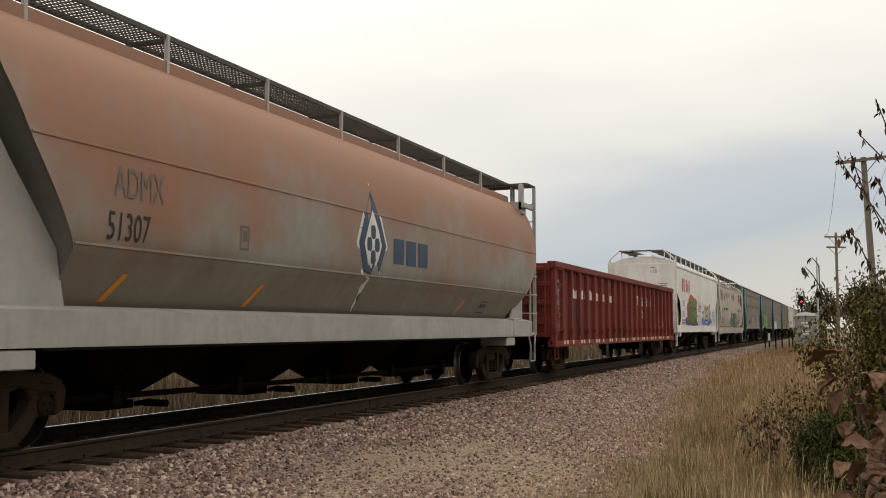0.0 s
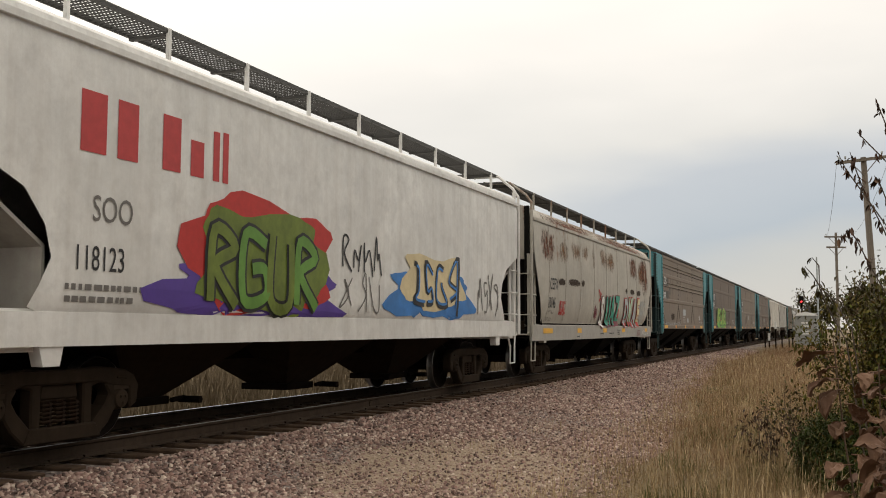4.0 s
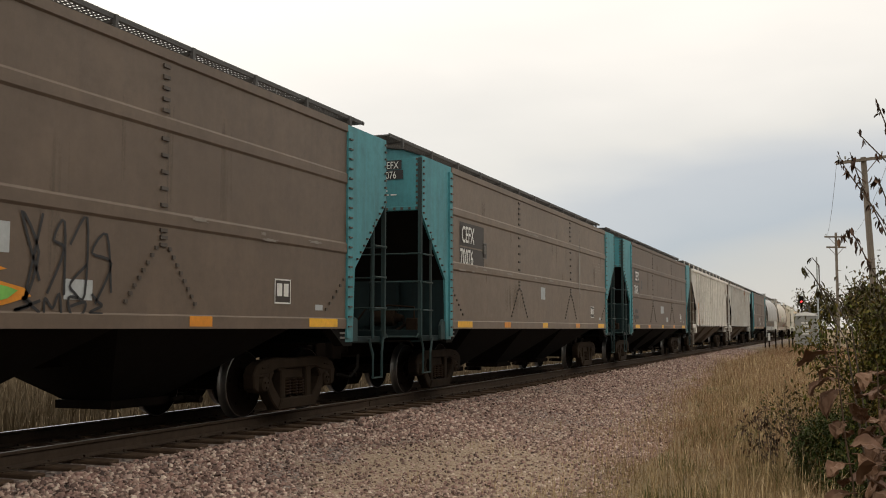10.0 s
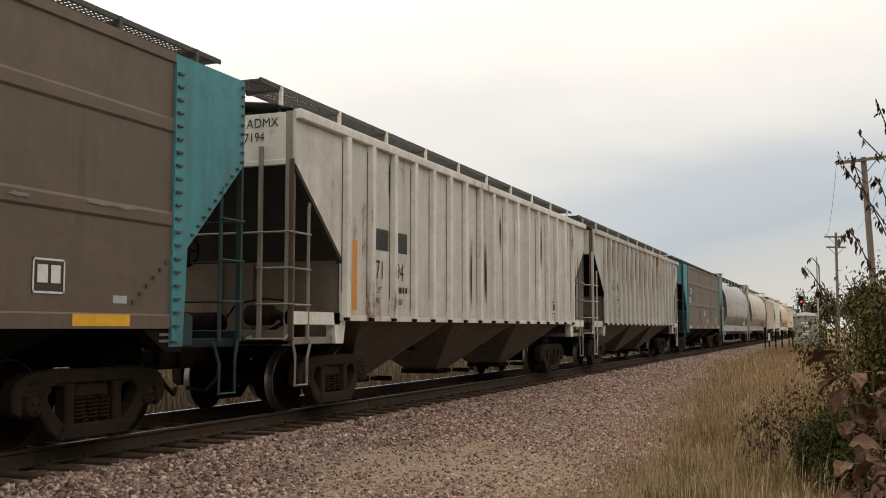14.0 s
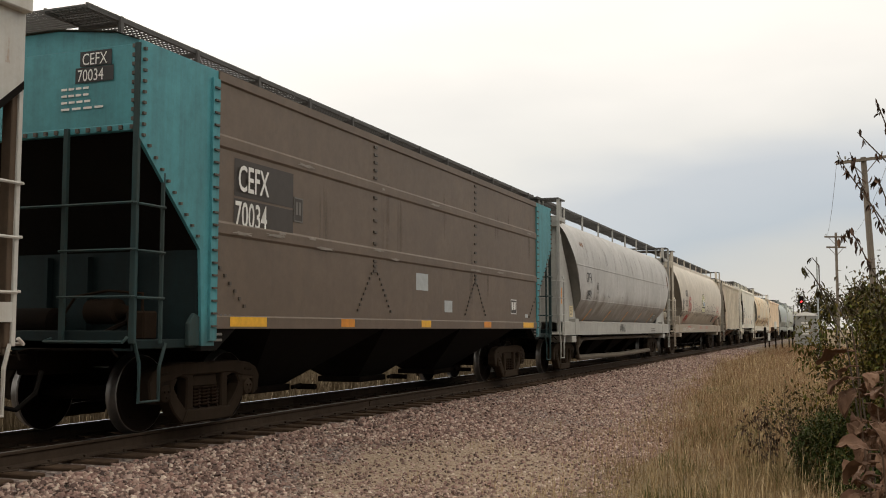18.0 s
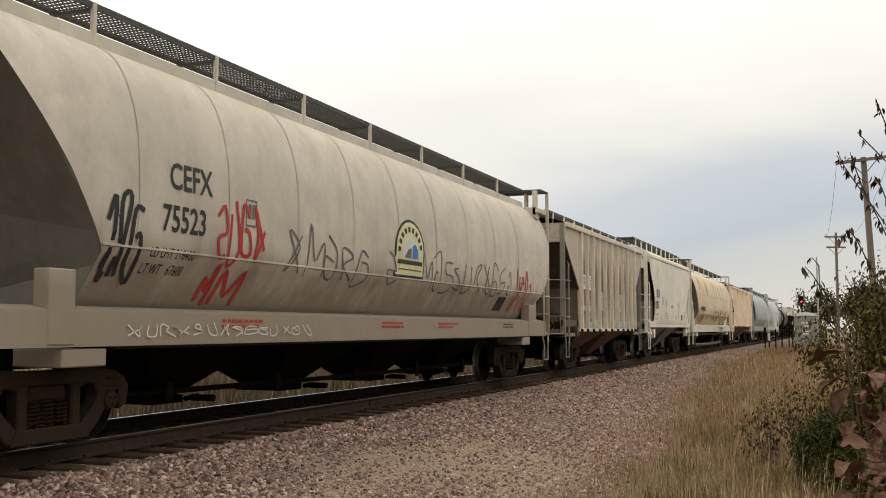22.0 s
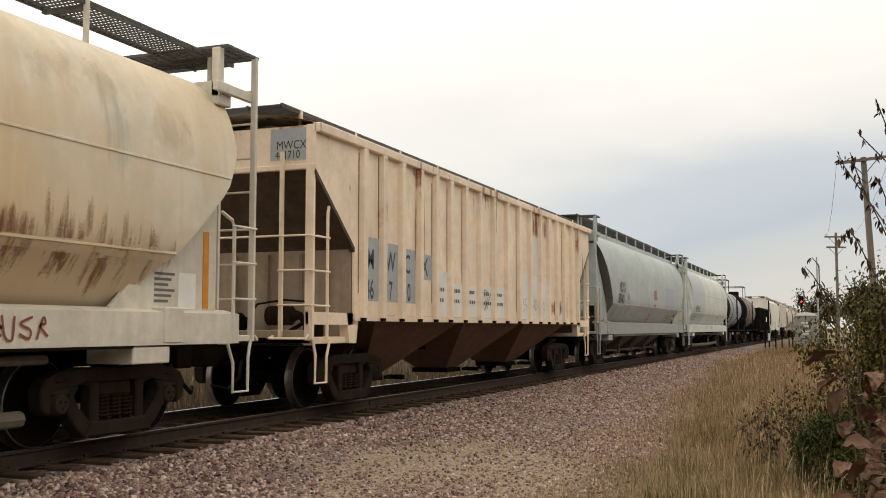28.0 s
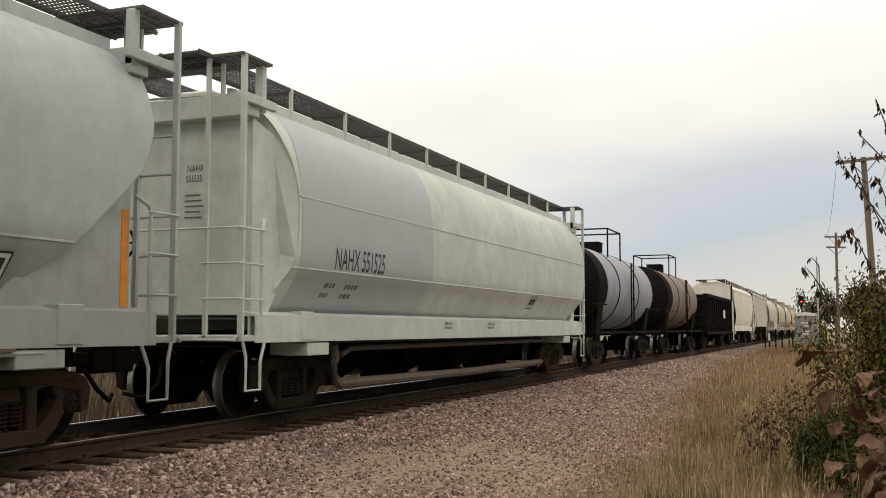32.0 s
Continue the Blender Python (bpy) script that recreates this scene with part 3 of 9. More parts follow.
def wrap_on(car, me, y, z, off=0.006):
    """Lays a flat mesh (x along the car, y up) on the side of a car."""
    if max(v.co.y for v in me.vertices) > 0.25:
        bm = bmesh.new()
        bm.from_mesh(me)
        for i in range(1, 14):
            bmesh.ops.bisect_plane(bm, geom=bm.verts[:] + bm.edges[:] + bm.faces[:], plane_co=(0, i * 0.11, 0), plane_no=(0, 1, 0))
        bm.to_mesh(me)
        bm.free()
    for v in me.vertices:
        yy, zz = y + v.co.x, z + v.co.y
        x, _ = lean_of(car, zz)
        v.co = (x + off, yy, zz)
    return me


def letter(car, text, y, z, size, mat=None, wide=1.0, heavy=0.0, spacing=1.0, off=0.008):
    """Stencilled lettering on the side that faces the camera; y grows away along the car."""
    me = text_mesh(text, size, mat or BLACK_INK, spacing, wide, heavy)
    return part("lettering", wrap_on(car, me, y, z, off), None, car)


def end_letter(car, text, x, y, z, size, mat=None, wide=1.0):
    """Lettering on the leading end of a car."""
    me = text_mesh(text, size, mat or BLACK_INK, 1.0, wide)
    for v in me.vertices:
        v.co = (x + v.co.x, y, z + v.co.y)
    return part("lettering", me, None, car)


def patch(car, name, y0, y1, z0, z1, mat, off=0.004, label="", slant=0.0):
    """A painted patch, tape or plate that follows the side."""
    roof = z1 > 3.95 and z1 - z0 > 0.2
    rows = max(1, int((z1 - z0) / (0.04 if roof else 0.15)))
    lift = max(off, 0.005) if roof else 0.0
    m = Mesh()
    grid = []
    for i in range(rows + 1):
        z = z0 + (z1 - z0) * i / rows
        x, _ = lean_of(car, z)
        d = slant * i / rows
        grid.append([(x + off, y0 + d, z + lift), (x + off, y1 + d, z + lift)])
    m.loft(grid)
    return part(name, m, mat, car, label)


def bars(car, y, z, rows, width, mat=None, h=0.05, gap=0.045, off=0.009, seed=0):
    """Small unreadable stencil lines."""
    rnd = random.Random(seed + int(y * 10))
    for r in range(rows):
        yy, end = y, y + width * rnd.uniform(0.7, 1.0)
        m = Mesh()
        zz = z - r * (h + gap)
        while yy < end:
            w = rnd.uniform(0.05, 0.12)
            x, _ = lean_of(car, zz)
            x2, _ = lean_of(car, zz + h)
            m.add([(x + off, yy, zz), (x + off, yy + w, zz), (x2 + off, yy + w, zz + h), (x2 + off, yy, zz + h)], [(0, 1, 2, 3)])
            yy += w + rnd.uniform(0.02, 0.04)
        part("stencil_line", m, mat or GREY_INK, car)


def stencil_box(car, y, z, mat=None, plate=None, w=0.26, h=0.34):
    """The framed lubrication or plate-size stencil."""
    if plate:
        patch(car, "stencil_plate", y, y + w, z, z + h, plate, 0.004)
    m = Mesh()
    for a, b, c, d in ((0, w, 0, 0.02), (0, w, h - 0.02, h), (0, 0.02, 0, h), (w - 0.02, w, 0, h), (0.06, w * 0.46, 0.1, h - 0.06), (w * 0.56, w - 0.06, 0.1, h - 0.06)):
        x, _ = lean_of(car, z + c)
        x2, _ = lean_of(car, z + d)
        m.add([(x + 0.009, y + a, z + c), (x + 0.009, y + b, z + c), (x2 + 0.009, y + b, z + d), (x2 + 0.009, y + a, z + d)], [(0, 1, 2, 3)])
    part("stencil_box", m, mat or BLACK_INK, car)


def start_car(name, label, category, near, length, group="cars of the freight train"):
    car = thing(name, label, category, group)
    RUNNING.append((car, near))
    for y in (2.05, length - 2.05):
        add_truck(car, y)
    add_coupler(car, 0.15, -1)
    add_coupler(car, length - 0.15, 1)
    return car


ROUND = ((1.17, 1.40), (1.33, 1.65), (1.47, 1.88), (1.585, 2.08), (1.62, 2.45), (1.615, 2.95), (1.58, 3.32), (1.50, 3.66), (1.36, 3.98), (1.15, 4.22), (0.82, 4.37), (0.4, 4.44), (0.0, 4.46))


def smooth_profile(prof, n=3):
    """Rounds a cross-section by Catmull-Rom steps."""
    out = []
    p = [Vector(q) for q in prof]
    for i in range(len(p) - 1):
        a, b, c, d = p[max(i - 1, 0)], p[i], p[i + 1], p[min(i + 2, len(p) - 1)]
        for k in range(n):
            t = k / n
            out.append(tuple(0.5 * ((2 * b) + (c - a) * t + (2 * a - 5 * b + 4 * c - d) * t * t + (3 * b - a - 3 * c + d) * t ** 3)))
    out.append(tuple(p[-1]))
    return out


def round_hopper(label, near, L, mat, under=None, prof=ROUND, sill_mat=None, bays=4, wz=4.75, whalf=1.0, sill=(1.04, 1.40), cut=((1.4, 2.2), (2.0, 2.2), (2.8, 1.65), (3.5, 1.05), (4.1, 0.62), (4.46, 0.5)), cut_far=((1.4, 2.5), (2.06, 1.7), (2.9, 0.75), (3.4, 0.5), (4.46, 0.45)),
                 seams=(), pipes=False, end_mat=None, posts=9, long_seams=(2.06, 3.05), slope_mat=None, jack=1.46, sheet_low=1.40, rim=False, sheet_y=0.47, plate_x=1.36, full_plate=False, under_sheet=None, bolster=(1.72, 2.36), jack_y=(1.5, 1.86)):
    """Covered hopper with a curved shell between slanted ends, straight side sills and a framed platform at each end."""
    car = start_car("covered_hopper", label, "freight car", near, L)
    end_mat = end_mat or mat
    under = under or IRON
    half = smooth_profile(prof)
    SKINS[car.name] = list(half)

    def inset(z, ends=cut):
        for (z0, d0), (z1, d1) in zip(ends, ends[1:]):
            if z <= z1:
                return d0 + (d1 - d0) * max(0.0, (z - z0) / (z1 - z0))
        return ends[-1][1]
    full = [(x, z) for x, z in half] + [(-x, z) for x, z in half[-2::-1]]
    steps = 14
    rings = []
    for i in range(steps + 1):
        rings.append([(x, inset(z) + (L - inset(z) - inset(z, cut_far)) * i / steps, z) for x, z in full])
    shell = Mesh().loft(rings)
    body = part("shell", shell, mat, car, smooth=True)
    for zz in long_seams:
        for s in (1, -1):
            xx = lean_of(car, zz)[0]
            strip = Mesh().prism([(s * (xx - 0.01), zz - 0.02), (s * (xx + 0.012), zz - 0.012), (s * (xx + 0.012), zz + 0.008), (s * (xx - 0.01), zz + 0.02)], inset(zz) + 0.02, L - inset(zz, cut_far) - 0.02, "y")
            part("long_seam", strip, mat, body)
    for y in seams:
        seam = Mesh()
        seam.loft([[(x * 1.002 + math.copysign(0.004, x), yy, z + 0.003) for x, z in full] for yy in (y - 0.018, y - 0.006, y + 0.006, y + 0.018)])
        part("weld_seam", seam, mat, body, smooth=True)
    for e in (0, 1):
        o, d = (0, 1) if e == 0 else (L, -1)
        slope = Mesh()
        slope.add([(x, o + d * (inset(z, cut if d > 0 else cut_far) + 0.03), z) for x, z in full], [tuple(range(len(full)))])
        # Default slope colour is dirty grey with the overhang's shade put into it.
        part("slope_sheet", slope, slope_mat or PAINT["bay_and_slope_shade"], car)
        sy = sheet_y if d > 0 else 0.62
        low = sheet_low if d > 0 else 1.40
        y0, y1 = sorted((o + d * sy, o + d * (sy + 0.05)))
        part("end_sheet", Mesh().box(0.043 - plate_x, plate_x - 0.043, y0, y1, low, 4.12), end_mat, car, bevel=0.01)
        y0, y1 = sorted((o + d * (sy - 0.2), o + d * (sy + 0.08)))
        part("end_header", Mesh().prism([(y0, 4.0), (y1, 4.0), (y1, 4.3), (y0, 4.3)], -plate_x - 0.05, plate_x + 0.05), end_mat, car, bevel=0.012)
        ends = cut if d > 0 else cut_far
        for s in (1, -1):
            levels = (1.45, 1.7, 2.0, 2.4, 2.8, 3.2, 3.6, 3.8)
            back = [0.12 if d < 0 or full_plate else 0.06 - 0.34 * max(0.0, z - 1.45) / 2.35 for z in levels]
            pts = [(o + d * sy, 1.12), (o + d * (inset(1.45, ends) + 0.08), 1.12)] + [(o + d * max(sy + 0.02, inset(z, ends) + k), z) for z, k in zip(levels, back)] + [(o + d * sy, 4.0 if d > 0 else 3.85)]
            if low < 2:
                part("shear_plate", Mesh().prism(pts, min(s * (plate_x - 0.04), s * plate_x), max(s * (plate_x - 0.04), s * plate_x)), end_mat, car)
            y0, y1 = sorted((o + d * 0.02, o + d * 0.85))
            part("deck_beam", Mesh().box(min(s * 1.42, s * 1.49), max(s * 1.42, s * 1.49), y0, y1, 4.14, 4.26), end_mat, car, bevel=0.008)
            y0, y1 = sorted((o + d * 0.60, o + d * 0.70))
            part("deck_post", Mesh().box(min(s * 1.30, s * 1.42), max(s * 1.30, s * 1.42), y0, y1, 4.1, wz - 0.03), end_mat, car, bevel=0.008)
            y0, y1 = sorted((o + d * bolster[0], o + d * bolster[1]))
            part("bolster_end", Mesh().box(min(s * 0.9, s * 1.52), max(s * 0.9, s * 1.52), y0, y1, 0.84, 1.02), end_mat, car, bevel=0.012)
            y0, y1 = sorted((o + d * jack_y[0], o + d * jack_y[1]))
            part("jacking_post", Mesh().box(min(s * 1.34, s * 1.545), max(s * 1.34, s * 1.545), y0, y1, sill[0] + 0.02, jack), end_mat, car, bevel=0.012)
        if sheet_low > 1.7 and d > 0:
            tank = part("air_reservoir", Mesh().tube([(0.35, o + 0.5, 1.8), (0.40, o + 0.5, 1.8), (1.05, o + 0.5, 1.8), (1.10, o + 0.5, 1.8)], 0.19, 14), end_mat, car, smooth=True)
            part("bracket", Mesh().box(0.5, 0.56, o + 0.4, o + 0.6, 1.14, 1.64).box(0.9, 0.96, o + 0.4, o + 0.6, 1.14, 1.64), end_mat, tank)
            part("brake_cylinder", Mesh().tube([(-0.3, o + 0.45, 1.55), (-0.8, o + 0.45, 1.55)], 0.15, 12), IRON, car, smooth=True)
            part("air_pipe", Mesh().tube([(1.1, o + 0.5, 1.75), (1.2, o + 0.45, 1.55), (1.2, o + 0.4, 1.18)], 0.025, 6), PIPE, car)
        add_grabs(car, end_mat, o, d, 1.5, 0.97, wz - 0.02, wz - 0.02, 2.5, (1.6, 2.05, 2.5), upper=() if d > 0 else (2.98, 3.42, 3.87, 4.3))
        part("end_platform", Mesh().box(-1.5, 1.5, min(o, o + d * 1.3), max(o, o + d * 1.3), 1.06, 1.14), under_sheet or end_mat, car, bevel=0.01)
        y0, y1 = sorted((o - d * 0.04, o + d * 0.68))
        part("end_walkway", Mesh().grating(-1.52, 1.52, y0, y1, wz - 0.035, wz, 22, 9), GRATE, car)
    for s in (1, -1):
        part("side_sill", Mesh().prism([(s * 1.50, sill[0]), (s * 1.53, sill[0]), (s * 1.53, sill[1]), (s * 1.30, sill[1] + 0.05), (s * 1.30, sill[1] - 0.02), (s * 1.50, sill[1] - 0.02)], 0.35, L - 0.35, "y"), sill_mat or mat, car)
        part("sill_flange", Mesh().box(min(s * 1.42, s * 1.56), max(s * 1.42, s * 1.56), 2.4, L - 2.4, sill[0] - 0.03, sill[0] - 0.004), under, car)
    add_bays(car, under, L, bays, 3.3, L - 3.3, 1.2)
    if not pipes:
        part("operating_rod", Mesh().tube([(0.70, 3.6, 0.45), (0.72, L / 2, 0.42), (0.70, L - 3.6, 0.45)], 0.04, 6), under, car)
        for i in range(5):
            y = 4.4 + (L - 8.8) * i / 4
            part("hanger", Mesh().box(0.60, 0.80, y - 0.07, y + 0.07, 0.34, 0.56).tube([(0.7, y, 0.5), (0.9, y + 0.35, 1.05)], 0.025, 5), under, car)
    add_walkway(car, end_mat, L, wz, whalf, low=lean_top(half, whalf), posts=posts)
    for s in (1, -1) if rim else ():
        part("roof_rim", Mesh().prism([(s * 0.86, 4.24), (s * 1.02, 4.24), (s * 1.01, 4.44), (s * 0.90, 4.47), (s * 0.86, 4.47)], 0.6, L - 0.6, "y"), mat, car)
    hatch = Mesh().box(-0.34, 0.34, 1.0, L - 1.0, half[-1][1] - 0.02, half[-1][1] + 0.13)
    part("hatch_cover", hatch, mat, car, bevel=0.03)
    if pipes:
        for s in (1, -1):
            p = Mesh().tube([(s * 1.28, 3.2, 0.82), (s * 1.3, 3.5, 0.92), (s * 1.3, L - 3.4, 0.92)], 0.05, 8)
            p.tube([(s * 1.3, 2.9, 1.0), (s * 1.28, 3.0, 0.76), (s * 1.22, 3.08, 0.48), (s * 1.2, 3.3, 0.37), (s * 1.2, L / 2, 0.32), (s * 1.2, L - 3.6, 0.36)], 0.08, 8)
            part("unloading_pipe", p, PIPE, car, smooth=True)
    return car


def lean_top(half, x):
    for (x0, z0), (x1, z1) in zip(half, half[1:]):
        if x1 <= x <= x0 and z0 > 3.3:
            return z0 - 0.03
    return half[-1][1] - 0.1


def flat_side(L, z_top, z_bot, cut_top, cut_in, cut_low, x):
    """The outline of a flat side: triangular cut-outs at both ends under the eaves."""
    return [(0, z_top), (0, cut_top), (cut_in, cut_low), (cut_in, z_bot), (L - cut_in, z_bot), (L - cut_in, cut_low), (L, cut_top), (L, z_top)]


def box_ends(car, L, mat, dark, z_top, cut_top, cut_in, cut_low, half=1.5, ladder_mat=None, panel_low=3.25, end_post=None, bulk=None, inner=0.97, inner_top=3.8, post_w=0.05, top=None, rivets=None, short_top=2.95, levels=(1.56, 2.06, 2.56), hidden_post=False, corner=None):
    """Upper end panels, a floor sheet that slopes in to an upright bulkhead, corner posts, ladders and platforms of a box-shaped hopper."""
    lm = ladder_mat or mat
    for o, d in ((0, 1), (L, -1)):
        yy = sorted((o + d * 0.04, o + d * 0.09))
        sheet = part("end_sheet", Mesh().box(-half, half, yy[0], yy[1], panel_low, z_top - 0.02).box(-half, half, min(o + d * 0.02, o + d * 0.09), max(o + d * 0.02, o + d * 0.09), panel_low - 0.03, panel_low + 0.05), mat, car, bevel=0.008)
        if rivets:
            m = Mesh()
            for k in range(21):
                x = -half + 0.06 + (2 * half - 0.12) * k / 20
                m.box(x - 0.022, x + 0.022, min(o - d * 0.005, o + d * 0.02), max(o - d * 0.005, o + d * 0.02), panel_low - 0.015, panel_low + 0.03)
            for k in range(9):
                for x in (-half + 0.06, half - 0.06):
                    z = panel_low + 0.1 + k * 0.1
                    m.box(x - 0.022, x + 0.022, min(o + d * 0.012, o + d * 0.04), max(o + d * 0.012, o + d * 0.04), z - 0.02, z + 0.02)
            tagged(part("rivets", m, rivets, sheet), kind="stuff")
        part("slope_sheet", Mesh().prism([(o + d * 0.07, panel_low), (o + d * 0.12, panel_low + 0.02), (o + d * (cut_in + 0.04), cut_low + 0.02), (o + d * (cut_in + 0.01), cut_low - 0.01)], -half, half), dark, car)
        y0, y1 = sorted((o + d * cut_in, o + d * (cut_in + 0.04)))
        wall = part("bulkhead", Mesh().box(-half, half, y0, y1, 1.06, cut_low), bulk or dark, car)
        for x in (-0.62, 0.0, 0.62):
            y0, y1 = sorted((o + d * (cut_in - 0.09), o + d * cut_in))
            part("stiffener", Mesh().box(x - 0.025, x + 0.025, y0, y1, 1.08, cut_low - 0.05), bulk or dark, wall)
        if not hidden_post:
            for s in (1, -1):
                y0, y1 = sorted((o, o + d * 0.09))
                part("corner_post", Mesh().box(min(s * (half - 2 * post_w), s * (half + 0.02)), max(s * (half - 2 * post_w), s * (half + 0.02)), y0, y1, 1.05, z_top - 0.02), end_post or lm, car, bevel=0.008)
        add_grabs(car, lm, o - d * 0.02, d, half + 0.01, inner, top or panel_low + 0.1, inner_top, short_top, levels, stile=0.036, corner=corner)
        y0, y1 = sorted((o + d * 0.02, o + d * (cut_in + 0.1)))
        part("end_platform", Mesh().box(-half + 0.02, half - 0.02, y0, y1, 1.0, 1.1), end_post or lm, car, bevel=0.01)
        y0, y1 = sorted((o + d * 0.02, o + d * 0.07))
        part("end_sill_plate", Mesh().box(-half, half, y0, y1, 0.98, 1.2), bulk or dark, car, bevel=0.008)
        part("air_reservoir", Mesh().lathe([(-0.42, 0.0), (-0.40, 0.12), (-0.34, 0.17), (0.34, 0.17), (0.40, 0.12), (0.42, 0.0)], (-0.55, o + d * 0.8, 1.30), 14), IRON, car, smooth=True)
        part("brake_cylinder", Mesh().lathe([(-0.28, 0.0), (-0.28, 0.15), (0.12, 0.15), (0.14, 0.10), (0.3, 0.05), (0.3, 0.0)], (0.55, o + d * 0.85, 1.42), 12), UNDER, car, smooth=True)
        y0, y1 = sorted((o + d * 0.55, o + d * 0.80))
        part("valve_box", Mesh().box(1.02, 1.26, y0, y1, 1.1, 1.42), UNDER, car, bevel=0.02)
        part("air_pipe", Mesh().tube([(1.14, o + d * 0.68, 1.40), (1.14, o + d * 0.68, 1.62), (0.6, o + d * 0.75, 1.66), (0.1, o + d * 0.78, 1.60), (-0.1, o + d * 0.78, 1.35)], 0.018, 6), UNDER, car)
        part("brake_lever", Mesh().tube([(0.82, o + d * 0.85, 1.42), (1.0, o + d * 0.6, 1.30), (0.9, o + d * 0.3, 1.16)], 0.03, 6), IRON, car)


def flat_hopper(label, near, L, side_mat, end_mat, bays=3, riveted=False):
    """Flat-sided covered hopper: taupe sides with raised beads and rivet rows, teal ends."""
    car = start_car("covered_hopper", label, "freight car", near, L)
    x, zt, zb = 1.58, 4.33, 1.22
    SKINS[car.name] = [(x, zb), (x, zt)]
    a = 1.45
    for s in (1, -1):
        side = Mesh().box(min(s * (x - 0.05), s * x), max(s * (x - 0.05), s * x), a, L - a, zb, zt)
        sp = part("side_sheet", side, side_mat, car)
        for z, h in ((2.43, 0.18), (3.49, 0.18)):
            part("bead", Mesh().prism([(s * x, z - h / 2), (s * (x + 0.022), z - h / 2 + 0.03), (s * (x + 0.022), z + h / 2 - 0.03), (s * x, z + h / 2)], a, L - a, "y"), side_mat, sp)
        part("bead", Mesh().prism([(s * x, 4.2), (s * (x + 0.025), 4.22), (s * (x + 0.025), zt), (s * x, zt)], a, L - a, "y"), side_mat, sp)
        part("bead", Mesh().prism([(s * x, zb), (s * (x + 0.02), zb), (s * (x + 0.02), 1.36), (s * x, 1.38)], a, L - a, "y"), side_mat, sp)
        for z in ((3.02, 3.18, 3.81, 3.95) if riveted else ()):
            part("bead", Mesh().prism([(s * x, z - 0.035), (s * (x + 0.012), z - 0.02), (s * (x + 0.012), z + 0.02), (s * x, z + 0.035)], a, L - a, "y"), side_mat, sp)
            row = Mesh()
            for k in range(int((L - 2 * a) / 0.13)):
                row.box(min(s * x, s * (x + 0.024)), max(s * x, s * (x + 0.024)), a + 0.08 + k * 0.13, a + 0.115 + k * 0.13, z - 0.016, z + 0.016)
            tagged(part("rivets", row, RIVET, sp), kind="stuff")
        rivets = Mesh()
        def dot(y, z, w=0.06, h=0.02):
            rivets.box(min(s * x, s * (x + 0.022)), max(s * x, s * (x + 0.022)), y - w, y + w, z - h, z + h)
        for yc in (L * 0.355, L * 0.645):
            for z0, z1 in ((2.58, 3.32), (3.64, 4.14)):
                for k in range(5):
                    dot(yc, z0 + (z1 - z0) * k / 4)
            for k in range(3):
                dot(yc, 2.3 - k * 0.08, 0.06)
            for k in range(8):
                dot(yc - 0.12 - k * 0.07, 2.1 - k * 0.085, 0.025)
                dot(yc + 0.12 + k * 0.07, 2.1 - k * 0.085, 0.025)
        for o, d in ((a, 1), (L - a, -1)):
            for k in range(6):
                dot(o + d * (0.08 + k * 0.11), 1.95 - k * 0.09, 0.022)
        tagged(part("rivets", rivets, RIVET, sp), kind="stuff")
        for o, d in ((0, 1), (L, -1)):
            pts = [(o, zt), (o, 3.26), (o + d * 0.10, 3.16), (o + d * 1.14, 2.14), (o + d * 1.20, 1.02), (o + d * a, 1.02), (o + d * a, zt)]
            panel = part("corner_sheet", Mesh().prism(pts, min(s * (x - 0.04), s * x), max(s * (x - 0.04), s * x)), end_mat, car)
            flange = Mesh().box(min(s * x, s * (x + 0.035)), max(s * x, s * (x + 0.035)), min(o + d * (a - 0.14), o + d * a), max(o + d * (a - 0.14), o + d * a), 1.08, 4.22)
            part("flange", flange, end_mat, panel)
            riv = Mesh()
            for k in range(20):
                z = 1.25 + k * 0.15
                riv.box(min(s * x, s * (x + 0.06)), max(s * x, s * (x + 0.06)), o + d * (a - 0.07) - 0.05, o + d * (a - 0.07) + 0.05, z - 0.012, z + 0.012)
            for k in range(9):
                riv.box(min(s * x, s * (x + 0.03)), max(s * x, s * (x + 0.03)), o + d * 0.05 - 0.02, o + d * 0.05 + 0.02, 3.28 + k * 0.118, 3.31 + k * 0.118)
                riv.box(min(s * x, s * (x + 0.03)), max(s * x, s * (x + 0.03)), o + d * (0.15 + k * 0.115) - 0.02, o + d * (0.15 + k * 0.115) + 0.02, 3.18 - k * 0.113, 3.21 - k * 0.113)
            tagged(part("rivets", riv, RIVET, panel), kind="stuff")
            part("jacking_pad", Mesh().prism([(o + d * 1.2, 1.24), (o + d * 1.95, 1.24), (o + d * 1.5, 0.96), (o + d * 1.2, 0.96)], min(s * 1.42, s * 1.575), max(s * 1.42, s * 1.575)), BLACK, car)
            for k in range(2):
                y0, y1 = sorted((o + d * 1.35, o + d * 1.62))
                part("stencil_line", Mesh().box(min(s * 1.576, s * 1.58), max(s * 1.576, s * 1.58), y0, y1, 1.14 - k * 0.07, 1.17 - k * 0.07), GREY_INK, car)
            y0, y1 = sorted((o + d * 0.98, o + d * 1.19))
            part("lift_bracket", Mesh().prism([(y0, 1.02), (y1, 1.02), (y1, 1.36), ((y0 + y1) / 2, 1.40), (y0, 1.28)], min(s * 1.50, s * 1.56), max(s * 1.50, s * 1.56)), PAINT["wornteal"], car, bevel=0.01)
    roof = Mesh()
